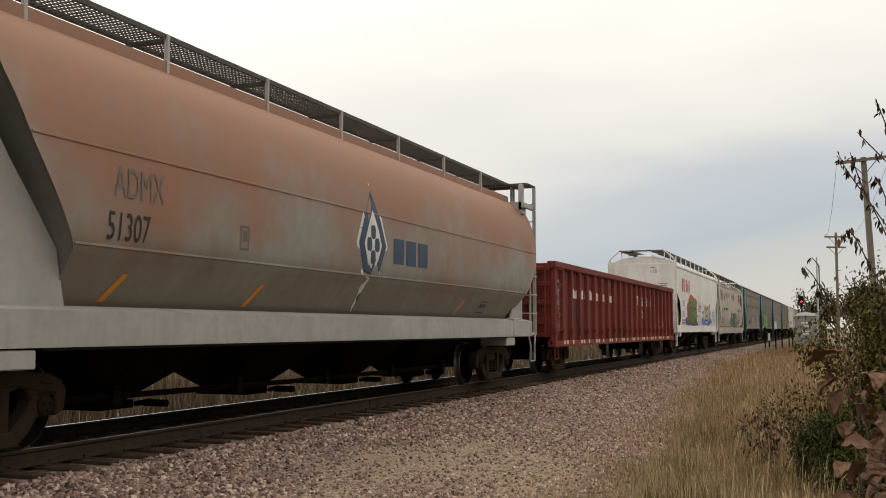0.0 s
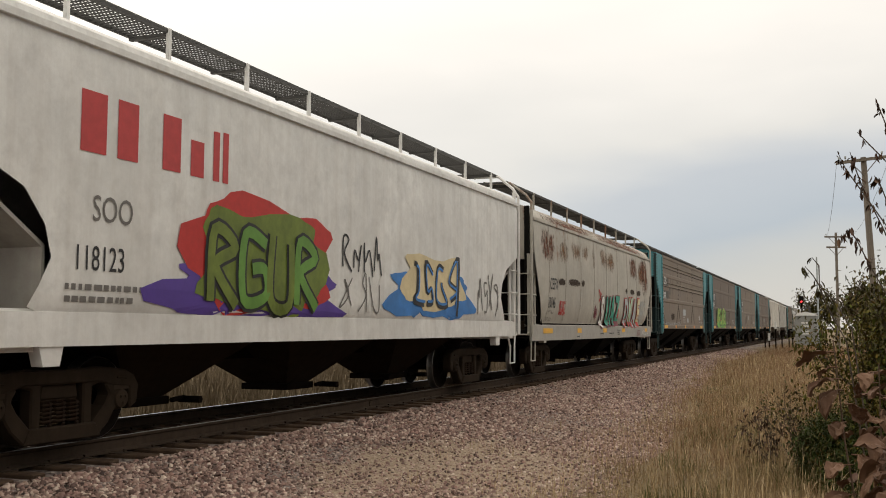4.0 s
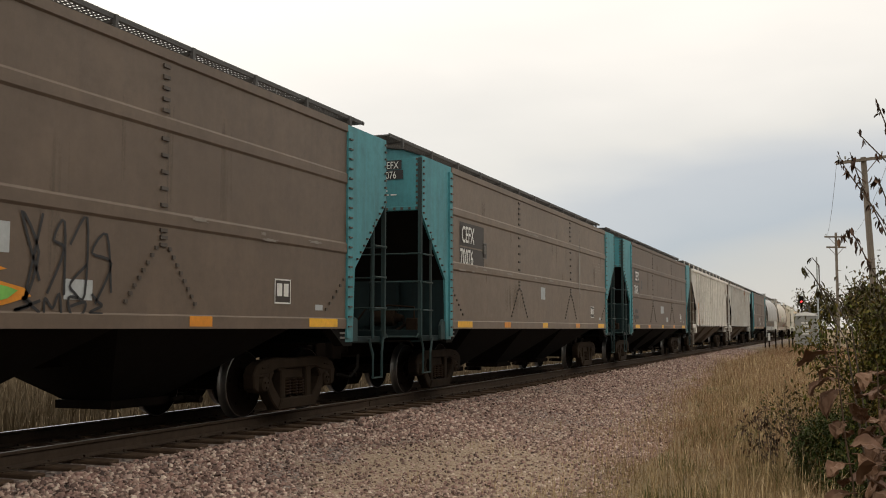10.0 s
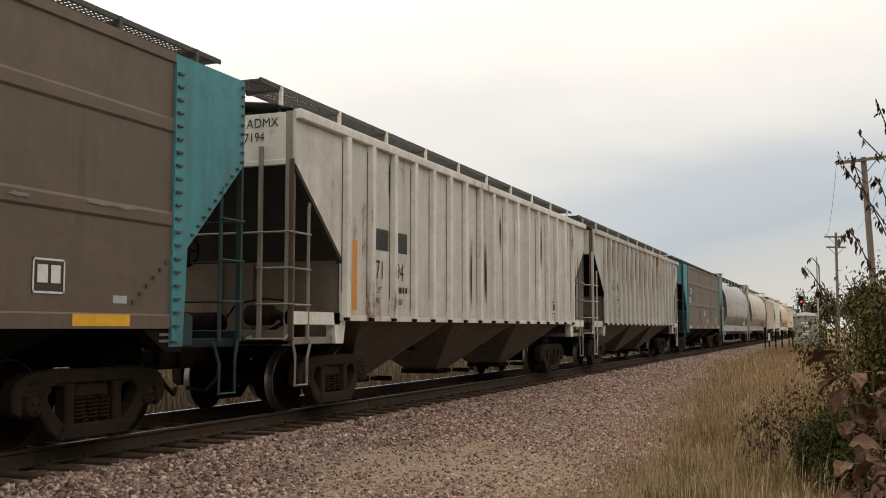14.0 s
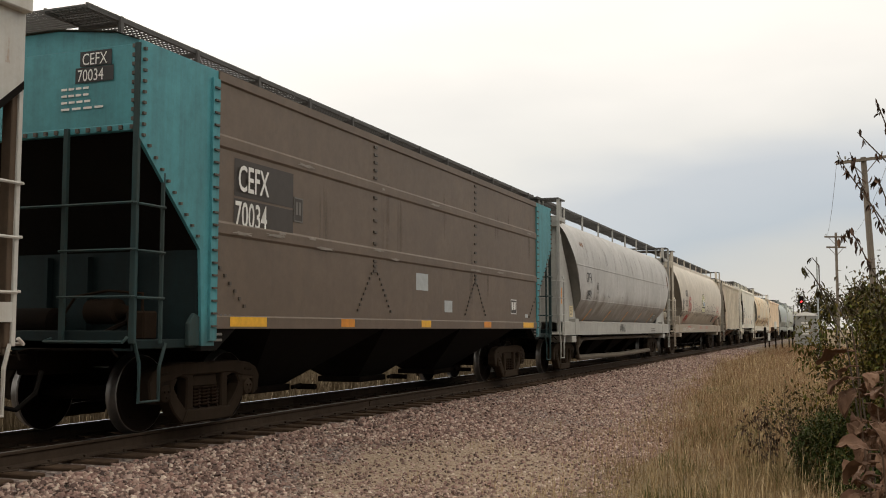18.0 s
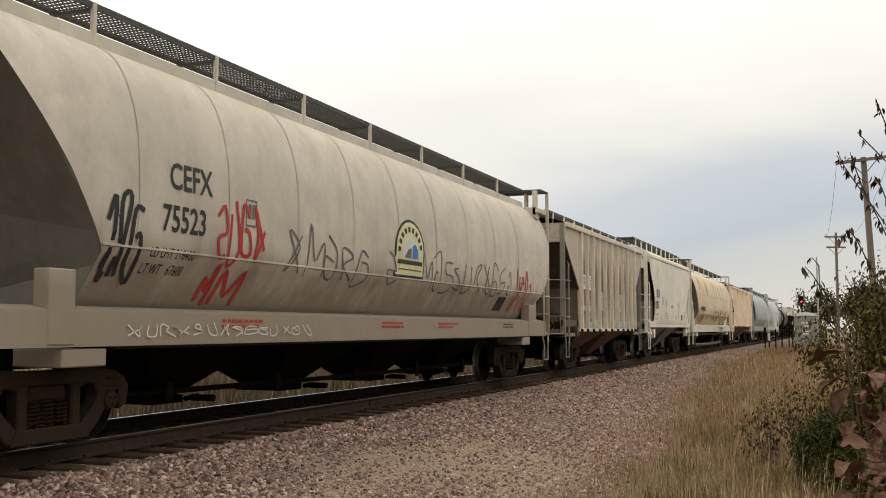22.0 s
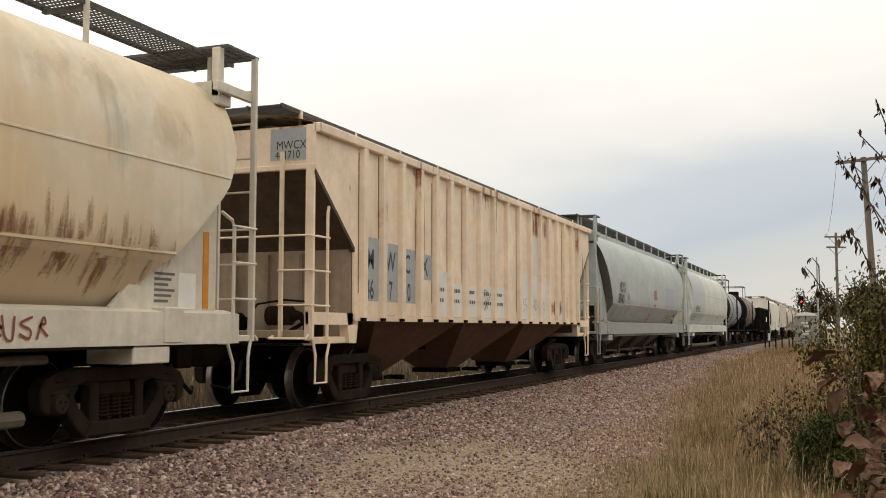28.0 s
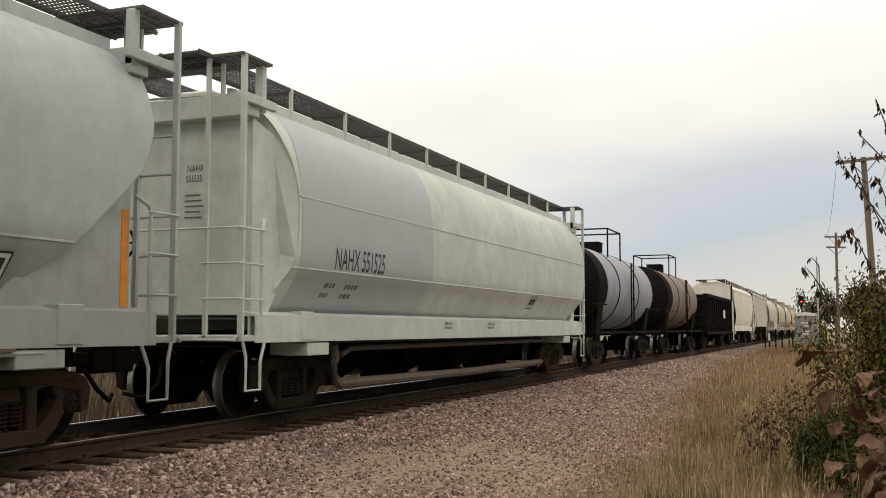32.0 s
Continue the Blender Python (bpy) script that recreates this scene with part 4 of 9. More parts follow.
    roof.loft([[(1.58, y, zt), (1.2, y, zt + 0.14), (0.4, y, zt + 0.24), (-0.4, y, zt + 0.24), (-1.2, y, zt + 0.14), (-1.58, y, zt)] for y in (0, L)])
    part("roof", roof, side_mat, car)
    for y in (0.06, L - 0.06):
        part("end_cap", Mesh().add([(1.56, y, zt - 0.05), (1.56, y, zt), (1.2, y, zt + 0.13), (0.4, y, zt + 0.23), (-0.4, y, zt + 0.23), (-1.2, y, zt + 0.13), (-1.56, y, zt), (-1.56, y, zt - 0.05)], [tuple(range(8))]), end_mat, car)
    # Slope, bulkhead and platform darks carry soot plus the recess's shade in their colour.
    box_ends(car, L, end_mat, BLACK, zt, 3.2, 1.15, 2.14, 1.53, panel_low=3.38, ladder_mat=PAINT["wornteal"], bulk=PAINT["soot_shade_teal"], inner=0.6, inner_top=3.42, top=4.3, rivets=RIVET, end_post=PAINT["soot_shade_teal"], hidden_post=True)
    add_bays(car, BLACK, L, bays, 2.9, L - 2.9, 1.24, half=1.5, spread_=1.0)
    add_walkway(car, GRATE, L, 4.70, 1.05, 0.6, low=4.4, posts=12)
    part("hatch_cover", Mesh().box(-0.36, 0.36, 0.8, L - 0.8, zt + 0.22, zt + 0.36), side_mat, car, bevel=0.03)
    return car


def rib_hopper(label, near, L, mat, rib_mat, ribs, zb=1.44, zt=4.28, x=1.52, bays=3, cut=(3.48, 1.42, 2.25), dark=None, wz=4.68, plate_roof=False, under=None, rib_w=0.11, rib_at=None, post=None, bulk=None, seam=None, seam_run=None, sheet=None, corner=None, sill_mat=None):
    """Covered hopper with upright ribs on its sides and triangular cut-outs at the ends."""
    car = start_car("covered_hopper", label, "freight car", near, L)
    SKINS[car.name] = [(x, zb), (x, zt)]
    dark = dark or BLACK
    ct, ci, cl = cut
    streaks = random.Random(int(near))
    for s in (1, -1):
        pts = flat_side(L, zt, zb, ct, ci, cl, x)
        sp = part("side_sheet", Mesh().prism(pts, min(s * (x - 0.04), s * x), max(s * (x - 0.04), s * x)), sheet or mat, car)
        for i in range(ribs):
            y = rib_at[i] if rib_at else ci + 0.1 + (L - 2 * ci - 0.2) * i / (ribs - 1)
            m = Mesh()
            w = rib_w / 2
            m.loft([[(s * x, y - w, z), (s * (x + 0.085), y - w * 0.8, z), (s * (x + 0.085), y + w * 0.8, z), (s * x, y + w, z)] for z in (zb - 0.05, zt - 0.1)])
            m.add([(s * x, y - w, zb - 0.05), (s * (x + 0.085), y - w * 0.8, zb - 0.05), (s * (x + 0.085), y + w * 0.8, zb - 0.05), (s * x, y + w, zb - 0.05)], [(0, 1, 2, 3)])
            part("rib", m, rib_mat, sp)
            foot = Mesh().prism([(y - 0.05, zb - 0.10), (y + 0.05, zb - 0.10), (y + 0.06, zb - 0.03), (y - 0.06, zb - 0.03)], min(s * x, s * (x + 0.075)), max(s * x, s * (x + 0.075)))
            part("rib_foot", foot, BLACK, sp)
            if seam and s > 0:
                # Narrow strips in the seam colour run up beside the ribs.
                for side in (-1, 1):
                    if streaks.random() < (0.95 if side > 0 else 0.55):
                        low, high = zb + streaks.uniform(0, 0.35), zt - streaks.uniform(0.12, 0.4)
                        e = y + side * (w + 0.012)
                        patch(car, "seam_dirt", e - streaks.uniform(0.008, 0.02), e + streaks.uniform(0.008, 0.022), low, high, seam, 0.003)
                if streaks.random() < 0.5:
                    stain(car, y + w + 0.06, streaks.uniform(2.6, 3.4), 0.06, streaks.uniform(0.4, 0.8), seam_run, 0.0036, "seam_stain")
        part("top_chord", Mesh().box(min(s * (x - 0.02), s * (x + 0.09)), max(s * (x - 0.02), s * (x + 0.09)), 0, L, zt - 0.14, zt), rib_mat, car, bevel=0.012)
        part("bottom_flange", Mesh().box(min(s * (x - 0.06), s * (x + 0.02)), max(s * (x - 0.06), s * (x + 0.02)), ci, L - ci, zb - 0.10, zb - 0.004), rib_mat, car)
        for o, d in ((0, 1), (L, -1)):
            part("edge_angle", Mesh().prism([(o, ct + 0.03), (o + d * ci, cl + 0.03), (o + d * ci, cl - 0.05), (o, ct - 0.05)], min(s * (x - 0.08), s * (x + 0.005)), max(s * (x - 0.08), s * (x + 0.005))), dark, car)
            part("jacking_pad", Mesh().prism([(o + d * (ci - 0.2), 1.46), (o + d * (ci + 0.22), 1.46), (o + d * (ci + 0.12), 1.0), (o + d * (ci - 0.12), 1.0)], min(s * 1.35, s * 1.5), max(s * 1.35, s * 1.5)), sill_mat or mat, car)
            y0, y1 = sorted((o, o + d * ci))
            part("end_sill", Mesh().box(min(s * 1.38, s * 1.5), max(s * 1.38, s * 1.5), y0, y1, 1.28, 1.46), sill_mat or mat, car)
    part("roof", Mesh().loft([[(x, y, zt), (1.1, y, zt + 0.12), (0.4, y, zt + 0.2), (-0.4, y, zt + 0.2), (-1.1, y, zt + 0.12), (-x, y, zt)] for y in (0, L)]), mat, car)
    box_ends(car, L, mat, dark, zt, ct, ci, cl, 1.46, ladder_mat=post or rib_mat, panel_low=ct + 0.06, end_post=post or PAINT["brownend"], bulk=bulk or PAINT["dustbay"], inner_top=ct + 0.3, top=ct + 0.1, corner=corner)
    add_bays(car, under or BLACK, L, bays, 2.2, L - 2.2, zb, half=1.48, spread_=0.7)
    add_walkway(car, rib_mat, L, wz, 1.1, 0.6, low=zt - 0.05, posts=10)
    part("hatch_cover", Mesh().box(-0.36, 0.36, 0.8, L - 0.8, zt + 0.18, zt + 0.33), mat, car, bevel=0.03)
    return car


def slab_hopper(label, near, L, mat, prof, cut=(3.2, 1.5, 2.2), panel_low=None, sill=(1.05, 1.38), seams=0, dark=None, bays=3, wz=4.68, sill_mat=None, end_mat=None, under=None, whalf=1.0, hoop=False, sill_in=0.9, end_post=None, curve=None, bulk=None, inner=0.97, inner_top=3.84, post_top=None, pitch=0.085, deep=0.012):
    """Covered hopper with smooth plate sides, a deep side sill and cut-away ends."""
    car = start_car("covered_hopper", label, "freight car", near, L)
    half = smooth_profile(prof)
    SKINS[car.name] = list(half)
    dark, end_mat = dark or BLACK, end_mat or mat
    ct, ci, cl = cut

    def inset(z):
        for (z0, d0), (z1, d1) in zip(curve or (), (curve or ())[1:]):
            if z0 <= z <= z1:
                return d0 + (d1 - d0) * (z - z0) / (z1 - z0)
        if z >= ct:
            return 0.12
        if z <= cl:
            return ci
        return ci + (0.12 - ci) * ((z - cl) / (ct - cl)) ** 0.8
    full = [(x, z) for x, z in half] + [(-x, z) for x, z in half[-2::-1]]
    body = part("shell", Mesh().loft([[(x, inset(z) + (L - 2 * inset(z)) * i / 12, z) for x, z in full] for i in range(13)]), mat, car, smooth=True)
    for i in range(seams):
        y = ci + 0.3 + (L - 2 * ci - 0.6) * i / max(1, seams - 1)
        part("weld_seam", Mesh().loft([[(x + math.copysign(h, x), yy, z + h * 0.3) for x, z in full] for yy, h in ((y - 0.03, -0.002), (y - 0.012, 0.01), (y + 0.012, 0.01), (y + 0.03, -0.002))]), mat, body, smooth=True)
    crown = [(x, z) for x, z in full if z >= ct]
    for y in (0.125, L - 0.125):
        part("end_cap", Mesh().add([(x, y, z) for x, z in crown], [tuple(range(len(crown)))]), end_mat, car)
    zt = next(z for x, z in half if x < 1.3 and z > 3) if any(x < 1.3 and z > 3 for x, z in half) else half[-1][1]
    eave = [(x, z) for x, z in half if z > 3.9][0]
    for s in (1, -1):
        part("side_sill", Mesh().prism([(s * 1.50, sill[0]), (s * 1.54, sill[0]), (s * 1.54, sill[1]), (s * 1.36, sill[1] + 0.03), (s * 1.36, sill[1] - 0.03), (s * 1.50, sill[1] - 0.03)], sill_in, L - sill_in, "y"), sill_mat or mat, car)
        part("eave_angle", Mesh().prism([(s * (eave[0] - 0.06), eave[1] - 0.05), (s * (eave[0] + 0.05), eave[1] - 0.04), (s * (eave[0] + 0.05), eave[1] + 0.03), (s * (eave[0] - 0.06), eave[1] + 0.05)], 0.1, L - 0.1, "y"), mat, car)
        for o, d in ((0, 1), (L, -1)):
            part("jacking_pad", Mesh().prism([(o + d * (ci - 0.1), 1.2), (o + d * (ci + 0.3), 1.2), (o + d * (ci + 0.22), 0.86), (o + d * ci, 0.86)], min(s * 1.38, s * 1.52), max(s * 1.38, s * 1.52)), mat, car)
    box_ends(car, L, end_mat, dark, 4.25, ct, ci, cl, 1.46, ladder_mat=end_mat, panel_low=panel_low or ct - 0.1, end_post=end_post or dark, bulk=bulk or dark, inner=inner, inner_top=inner_top, top=post_top)
    add_bays(car, under or BLACK, L, bays, 2.4, L - 2.4, 1.36, half=1.36, spread_=0.7)
    add_walkway(car, end_mat, L, wz, whalf, 0.6, low=lean_top(half, whalf), posts=10, pitch=pitch, deep=deep)
    part("hatch_cover", Mesh().box(-0.36, 0.36, 0.8, L - 0.8, half[-1][1] - 0.02, half[-1][1] + 0.13), mat, car, bevel=0.03)
    if hoop:
        for o, d in ((0, -1), (L, 1)):
            for s in (1, -1):
                part("grab_rail", Mesh().tube([(s * 1.56, o + d * 0.03, 1.1), (s * 1.56, o + d * 0.03, 4.3), (s * 1.42, o + d * 0.05, 4.5), (s * 1.05, o + d * 0.12, wz - 0.02), (s * 0.4, o + d * 0.16, wz)], 0.035, 6), end_mat, car)
    return car


def gondola(label, near, L, mat, ribs, zt=3.0, zb=0.80, rib_w=0.19):
    """High-sided open wagon: ribbed sides, top chord, end walls."""
    car = start_car("gondola", label, "freight car", near, L)
    x = 1.46
    SKINS[car.name] = [(x, zb), (x, zt)]
    for s in (1, -1):
        sp = part("side_sheet", Mesh().prism([(0.05, zt), (0.05, zb), (L - 0.05, zb), (L - 0.05, zt)], min(s * (x - 0.05), s * x), max(s * (x - 0.05), s * x)), mat, car)
        for i in range(ribs):
            y = 0.14 if i == 0 else L - 0.14 if i == ribs - 1 else 0.93 + (L - 2.07) * (i - 1) / (ribs - 3) if L > 18 else 0.12 + (L - 0.4) * i / (ribs - 1)
            w = rib_w / 2
            m = Mesh()
            m.loft([[(s * x, y - w, z), (s * (x + 0.10), y - w * 0.75, z), (s * (x + 0.10), y + w * 0.75, z), (s * x, y + w, z)] for z in (zb + 0.02, zt - 0.1)])
            m.box(min(s * x, s * (x + 0.13)), max(s * x, s * (x + 0.13)), y - w * 1.1, y + w * 1.1, zb + 0.3, zb + 0.42)
            part("rib", m, mat, sp)
        part("top_chord", Mesh().prism([(s * (x - 0.1), zt), (s * (x + 0.13), zt), (s * (x + 0.13), zt - 0.16), (s * (x + 0.02), zt - 0.2), (s * (x - 0.1), zt - 0.2)], 0, L, "y"), mat, car, bevel=0.01)
        part("side_sill", Mesh().box(min(s * (x - 0.1), s * (x + 0.11)), max(s * (x - 0.1), s * (x + 0.11)), 0.05, L - 0.05, zb - 0.06, zb + 0.1), mat, car, bevel=0.01)
    for o, d in ((0, 1), (L, -1)):
        y0, y1 = sorted((o + d * 0.02, o + d * 0.12))
        e = part("end_sheet", Mesh().box(-1.4, 1.4, y0, y1, 1.0, zt - 0.05), mat, car)
        for z in (1.4, 1.9, 2.4, 2.8):
            part("rib", Mesh().box(-1.42, 1.42, min(o - d * 0.08, o + d * 0.02), max(o - d * 0.08, o + d * 0.02), z - 0.06, z + 0.06), mat, e, bevel=0.01)
        add_ladder(car, mat, 0.9, o - d * 0.1, 1.0, zt - 0.1, along=False, width=0.42)
        for s in (1, -1):
            add_stirrup(car, mat, s * 1.5, o + 0.2 if d > 0 else o - 0.55)
        for k in range(5):
            part("grab_iron", Mesh().tube([(1.5, o + d * 0.25, 1.2 + k * 0.4), (1.58, o + d * 0.27, 1.2 + k * 0.4), (1.58, o + d * 0.7, 1.2 + k * 0.4), (1.5, o + d * 0.72, 1.2 + k * 0.4)], 0.014, 5), mat, car)
    part("deck", Mesh().box(-1.4, 1.4, 0.1, L - 0.1, 1.06, 1.14), mat, car)
    part("centre_sill", Mesh().box(-0.18, 0.18, 0.1, L - 0.1, 0.72, 1.05), IRON, car)
    part("air_reservoir", Mesh().lathe([(-0.45, 0.0), (-0.42, 0.16), (0.42, 0.16), (0.45, 0.0)], (0.85, L * 0.62, 0.78), 12), IRON, car, smooth=True)
    part("brake_rigging", Mesh().tube([(0.9, L * 0.3, 0.92), (0.9, L * 0.75, 0.9)], 0.03).box(0.5, 0.95, L * 0.66, L * 0.68, 0.7, 1.0), IRON, car)
    return car


def tank_car(label, near, L, mat, dark, r=1.42, zc=2.62, bands=(0.33, 0.66), heads=None):
    """Tank car: a drum with dished heads, saddles, dome, platform with rails and ladders."""
    car = start_car("tank_car", label, "freight car", near, L)
    SKINS[car.name] = [(r, 1.3), (r, 3.6)]
    a, b = 0.9, L - 0.9
    prof = [(a, 0.0), (a + 0.08, 0.7), (a + 0.25, 1.1), (a + 0.5, r * 0.98), (a + 0.7, r), (b - 0.7, r), (b - 0.5, r * 0.98), (b - 0.25, 1.1), (b - 0.08, 0.7), (b, 0.0)]
    def drum(p, sides=36):
        m = Mesh()
        m.loft([[(q[1] * math.cos(k), q[0], zc + q[1] * math.sin(k)) for k in (2 * math.pi * j / sides for j in range(sides))] for q in p], closed=True)
        return m
    body = part("tank", drum(prof), mat, car, smooth=True)
    if heads:
        part("head_jacket", drum([(a - 0.02, 0.02), (a + 0.06, 0.72), (a + 0.23, 1.12), (a + 0.48, r * 0.985 + 0.01), (a + 0.7, r + 0.012), (a + 1.6, r + 0.012)]), heads, body, smooth=True)
    for f_ in bands:
        y = a + (b - a) * f_
        part("band", drum([(y - 0.06, r + 0.005), (y - 0.05, r + 0.02), (y + 0.05, r + 0.02), (y + 0.06, r + 0.005)]), dark, body, smooth=True)
    part("manway", Mesh().loft([[(0.42 * math.cos(k), L / 2 + 0.42 * math.sin(k), z) for k in (2 * math.pi * j / 16 for j in range(16))] for z in (zc + r - 0.1, zc + r + 0.32)], closed=True).box(-0.36, 0.36, L / 2 - 0.36, L / 2 + 0.36, zc + r + 0.30, zc + r + 0.36), dark, car)
    rail = Mesh()
    for s in (1, -1):
        for y in (L / 2 - 1.1, L / 2 + 1.1):
            rail.tube([(s * 0.85, y, zc + r - 0.35), (s * 0.85, y, zc + r + 0.75)], 0.03, 6)
        rail.tube([(s * 0.85, L / 2 - 1.1, zc + r + 0.75), (s * 0.85, L / 2 + 1.1, zc + r + 0.75)], 0.03, 6)
    for y in (L / 2 - 1.1, L / 2 + 1.1):
        rail.tube([(0.85, y, zc + r + 0.75), (-0.85, y, zc + r + 0.75)], 0.03, 6)
    part("platform_rail", rail, dark, car)
    for s in (1, -1):
        add_ladder(car, dark, s * 1.5, L / 2 - 0.2, 1.0, 3.6)
        part("side_walk", Mesh().box(min(s * 1.1, s * 1.5), max(s * 1.1, s * 1.5), 0.3, L - 0.3, 1.06, 1.14), dark, car)
        for o, d in ((0, 1), (L, -1)):
            add_stirrup(car, dark, s * 1.45, o + 0.1 if d > 0 else o - 0.45)
            part("hand_rail", Mesh().tube([(s * 1.45, o + d * 0.1, 1.1), (s * 1.45, o + d * 0.1, 2.0), (s * 1.45, o + d * 2.2, 2.0)], 0.02, 5), dark, car)
    for y in (2.05, L - 2.05):
        part("saddle", Mesh().prism([(-1.15, 0.95), (1.15, 0.95), (1.3, 2.1), (-1.3, 2.1)], y - 0.35, y + 0.35, "y"), dark, car)
        y0 = 0.0 if y < L / 2 else L - 1.4
        part("stub_sill", Mesh().box(-0.35, 0.35, y0, y0 + 1.4, 0.75, 1.2), dark, car)
    part("bottom_outlet", Mesh().box(-0.2, 0.2, L / 2 - 0.25, L / 2 + 0.25, 0.7, 1.3), dark, car)
    return car

# ---- spray paint and stencils ----
def ribbon(car, points, width, mat, off=0.012, name="spray_stroke"):
    """A painted stroke through (y, z) points on the side of a car."""
    pts = [Vector(p) for p in points]
    left, right = [], []
    for i, p in enumerate(pts):
        d = (pts[min(i + 1, len(pts) - 1)] - pts[max(i - 1, 0)])
        d = d.normalized() if d.length else Vector((1, 0))
        n = Vector((-d.y, d.x)) * width / 2
        left.append(p + n)
        right.append(p - n)
    def on(q):
        return (lean_of(car, q.y)[0] + off, q.x, q.y)
    m = Mesh().loft([[on(a), on(b)] for a, b in zip(left, right)])
    return part(name, m, mat, car)


def smooth_line(points, n=5):
    return smooth_profile(points, n)


STROKES = (((0, 0), (0.1, 0.9), (0.45, 0.3), (0.8, 1.0), (0.9, 0.05)), ((0.1, 1), (0.05, 0.1), (0.8, 0.05), (0.85, 0.9)), ((0.85, 0.9), (0.2, 0.85), (0.3, 0.5), (0.8, 0.4), (0.6, 0.0), (0.05, 0.1)),
           ((0.05, 0.05), (0.15, 0.95), (0.85, 0.75), (0.2, 0.5), (0.9, 0.0)), ((0.05, 0.9), (0.9, 0.05), (0.5, 0.5), (0.9, 0.95), (0.05, 0.1)), ((0.9, 0.85), (0.15, 0.95), (0.1, 0.1), (0.9, 0.15), (0.85, 0.5), (0.4, 0.5)))


def scrawl(car, y0, y1, z0, z1, letters, width, mat, seed, slope=0.0, off=0.012):
    """An unreadable thin tag: one stroke a letter."""
    rnd = random.Random(seed)
    w = (y1 - y0) / letters
    for k in range(letters):
        s = rnd.choice(STROKES)
        flip = rnd.random() < 0.5
        s = [(1 - a if flip else a, b) for a, b in s]
        pts = [(y0 + (k + 0.08 + 0.84 * a) * w + rnd.gauss(0, 0.13 * w), z0 + (z1 - z0) * (b * rnd.uniform(0.7, 1.15) + rnd.gauss(0, 0.09)) + slope * k) for a, b in s]
        ribbon(car, smooth_line(pts, 4), width, mat, off)


def blob(car, y0, y1, z0, z1, mat, seed, off=0.007, rough=0.12, name="spray_fill"):
    """A cloud of spray paint with a wavy outline."""
    rnd = random.Random(seed)
    cy, cz, n = (y0 + y1) / 2, (z0 + z1) / 2, 40
    bumps = [rnd.uniform(0, 6.28) for _ in range(3)]
    def rim(i, f):
        a = 2 * math.pi * i / n
        c, s_ = math.cos(a), math.sin(a)
        r = (1 + rough * (math.sin(5 * a + bumps[0]) + 0.6 * math.sin(9 * a + bumps[1]))) * f
        return cy + (y1 - y0) / 2 * math.copysign(abs(c) ** 0.6, c) * r, cz + (z1 - z0) / 2 * math.copysign(abs(s_) ** 0.6, s_) * r
    rows = []
    for f in (0.02, 0.35, 0.7, 1.0):
        ring = [rim(i, f) for i in range(n)]
        rows.append([(lean_of(car, z)[0] + off, y, z) for y, z in ring])
    return part(name, Mesh().loft(rows, closed=True), mat, car)


def bubble(car, text, y, z, size, fill, line, wide=1.0, heavy=0.03, edge=0.05, spacing=1.0, off=0.014, halo=None):
    """Fat outlined letters."""
    if halo:
        letter(car, text, y, z, size, halo, wide, heavy + edge * 1.9, spacing, off - 0.002)
    letter(car, text, y, z, size, line, wide, heavy + edge, spacing, off + 0.012)
    letter(car, text, y, z, size, fill, wide, heavy, spacing, off + 0.028)


def shape(car, points, mat, off=0.008, name="emblem"):
    """A flat painted shape from (y, z) points about their middle."""
    cy = sum(p[0] for p in points) / len(points)
    cz = sum(p[1] for p in points) / len(points)
    rows = []
    for f in (0.0, 0.5, 1.0):
        rows.append([(lean_of(car, cz + (z - cz) * f)[0] + off, cy + (y - cy) * f, cz + (z - cz) * f) for y, z in points])
    return part(name, Mesh().loft(rows, closed=True), mat, car)


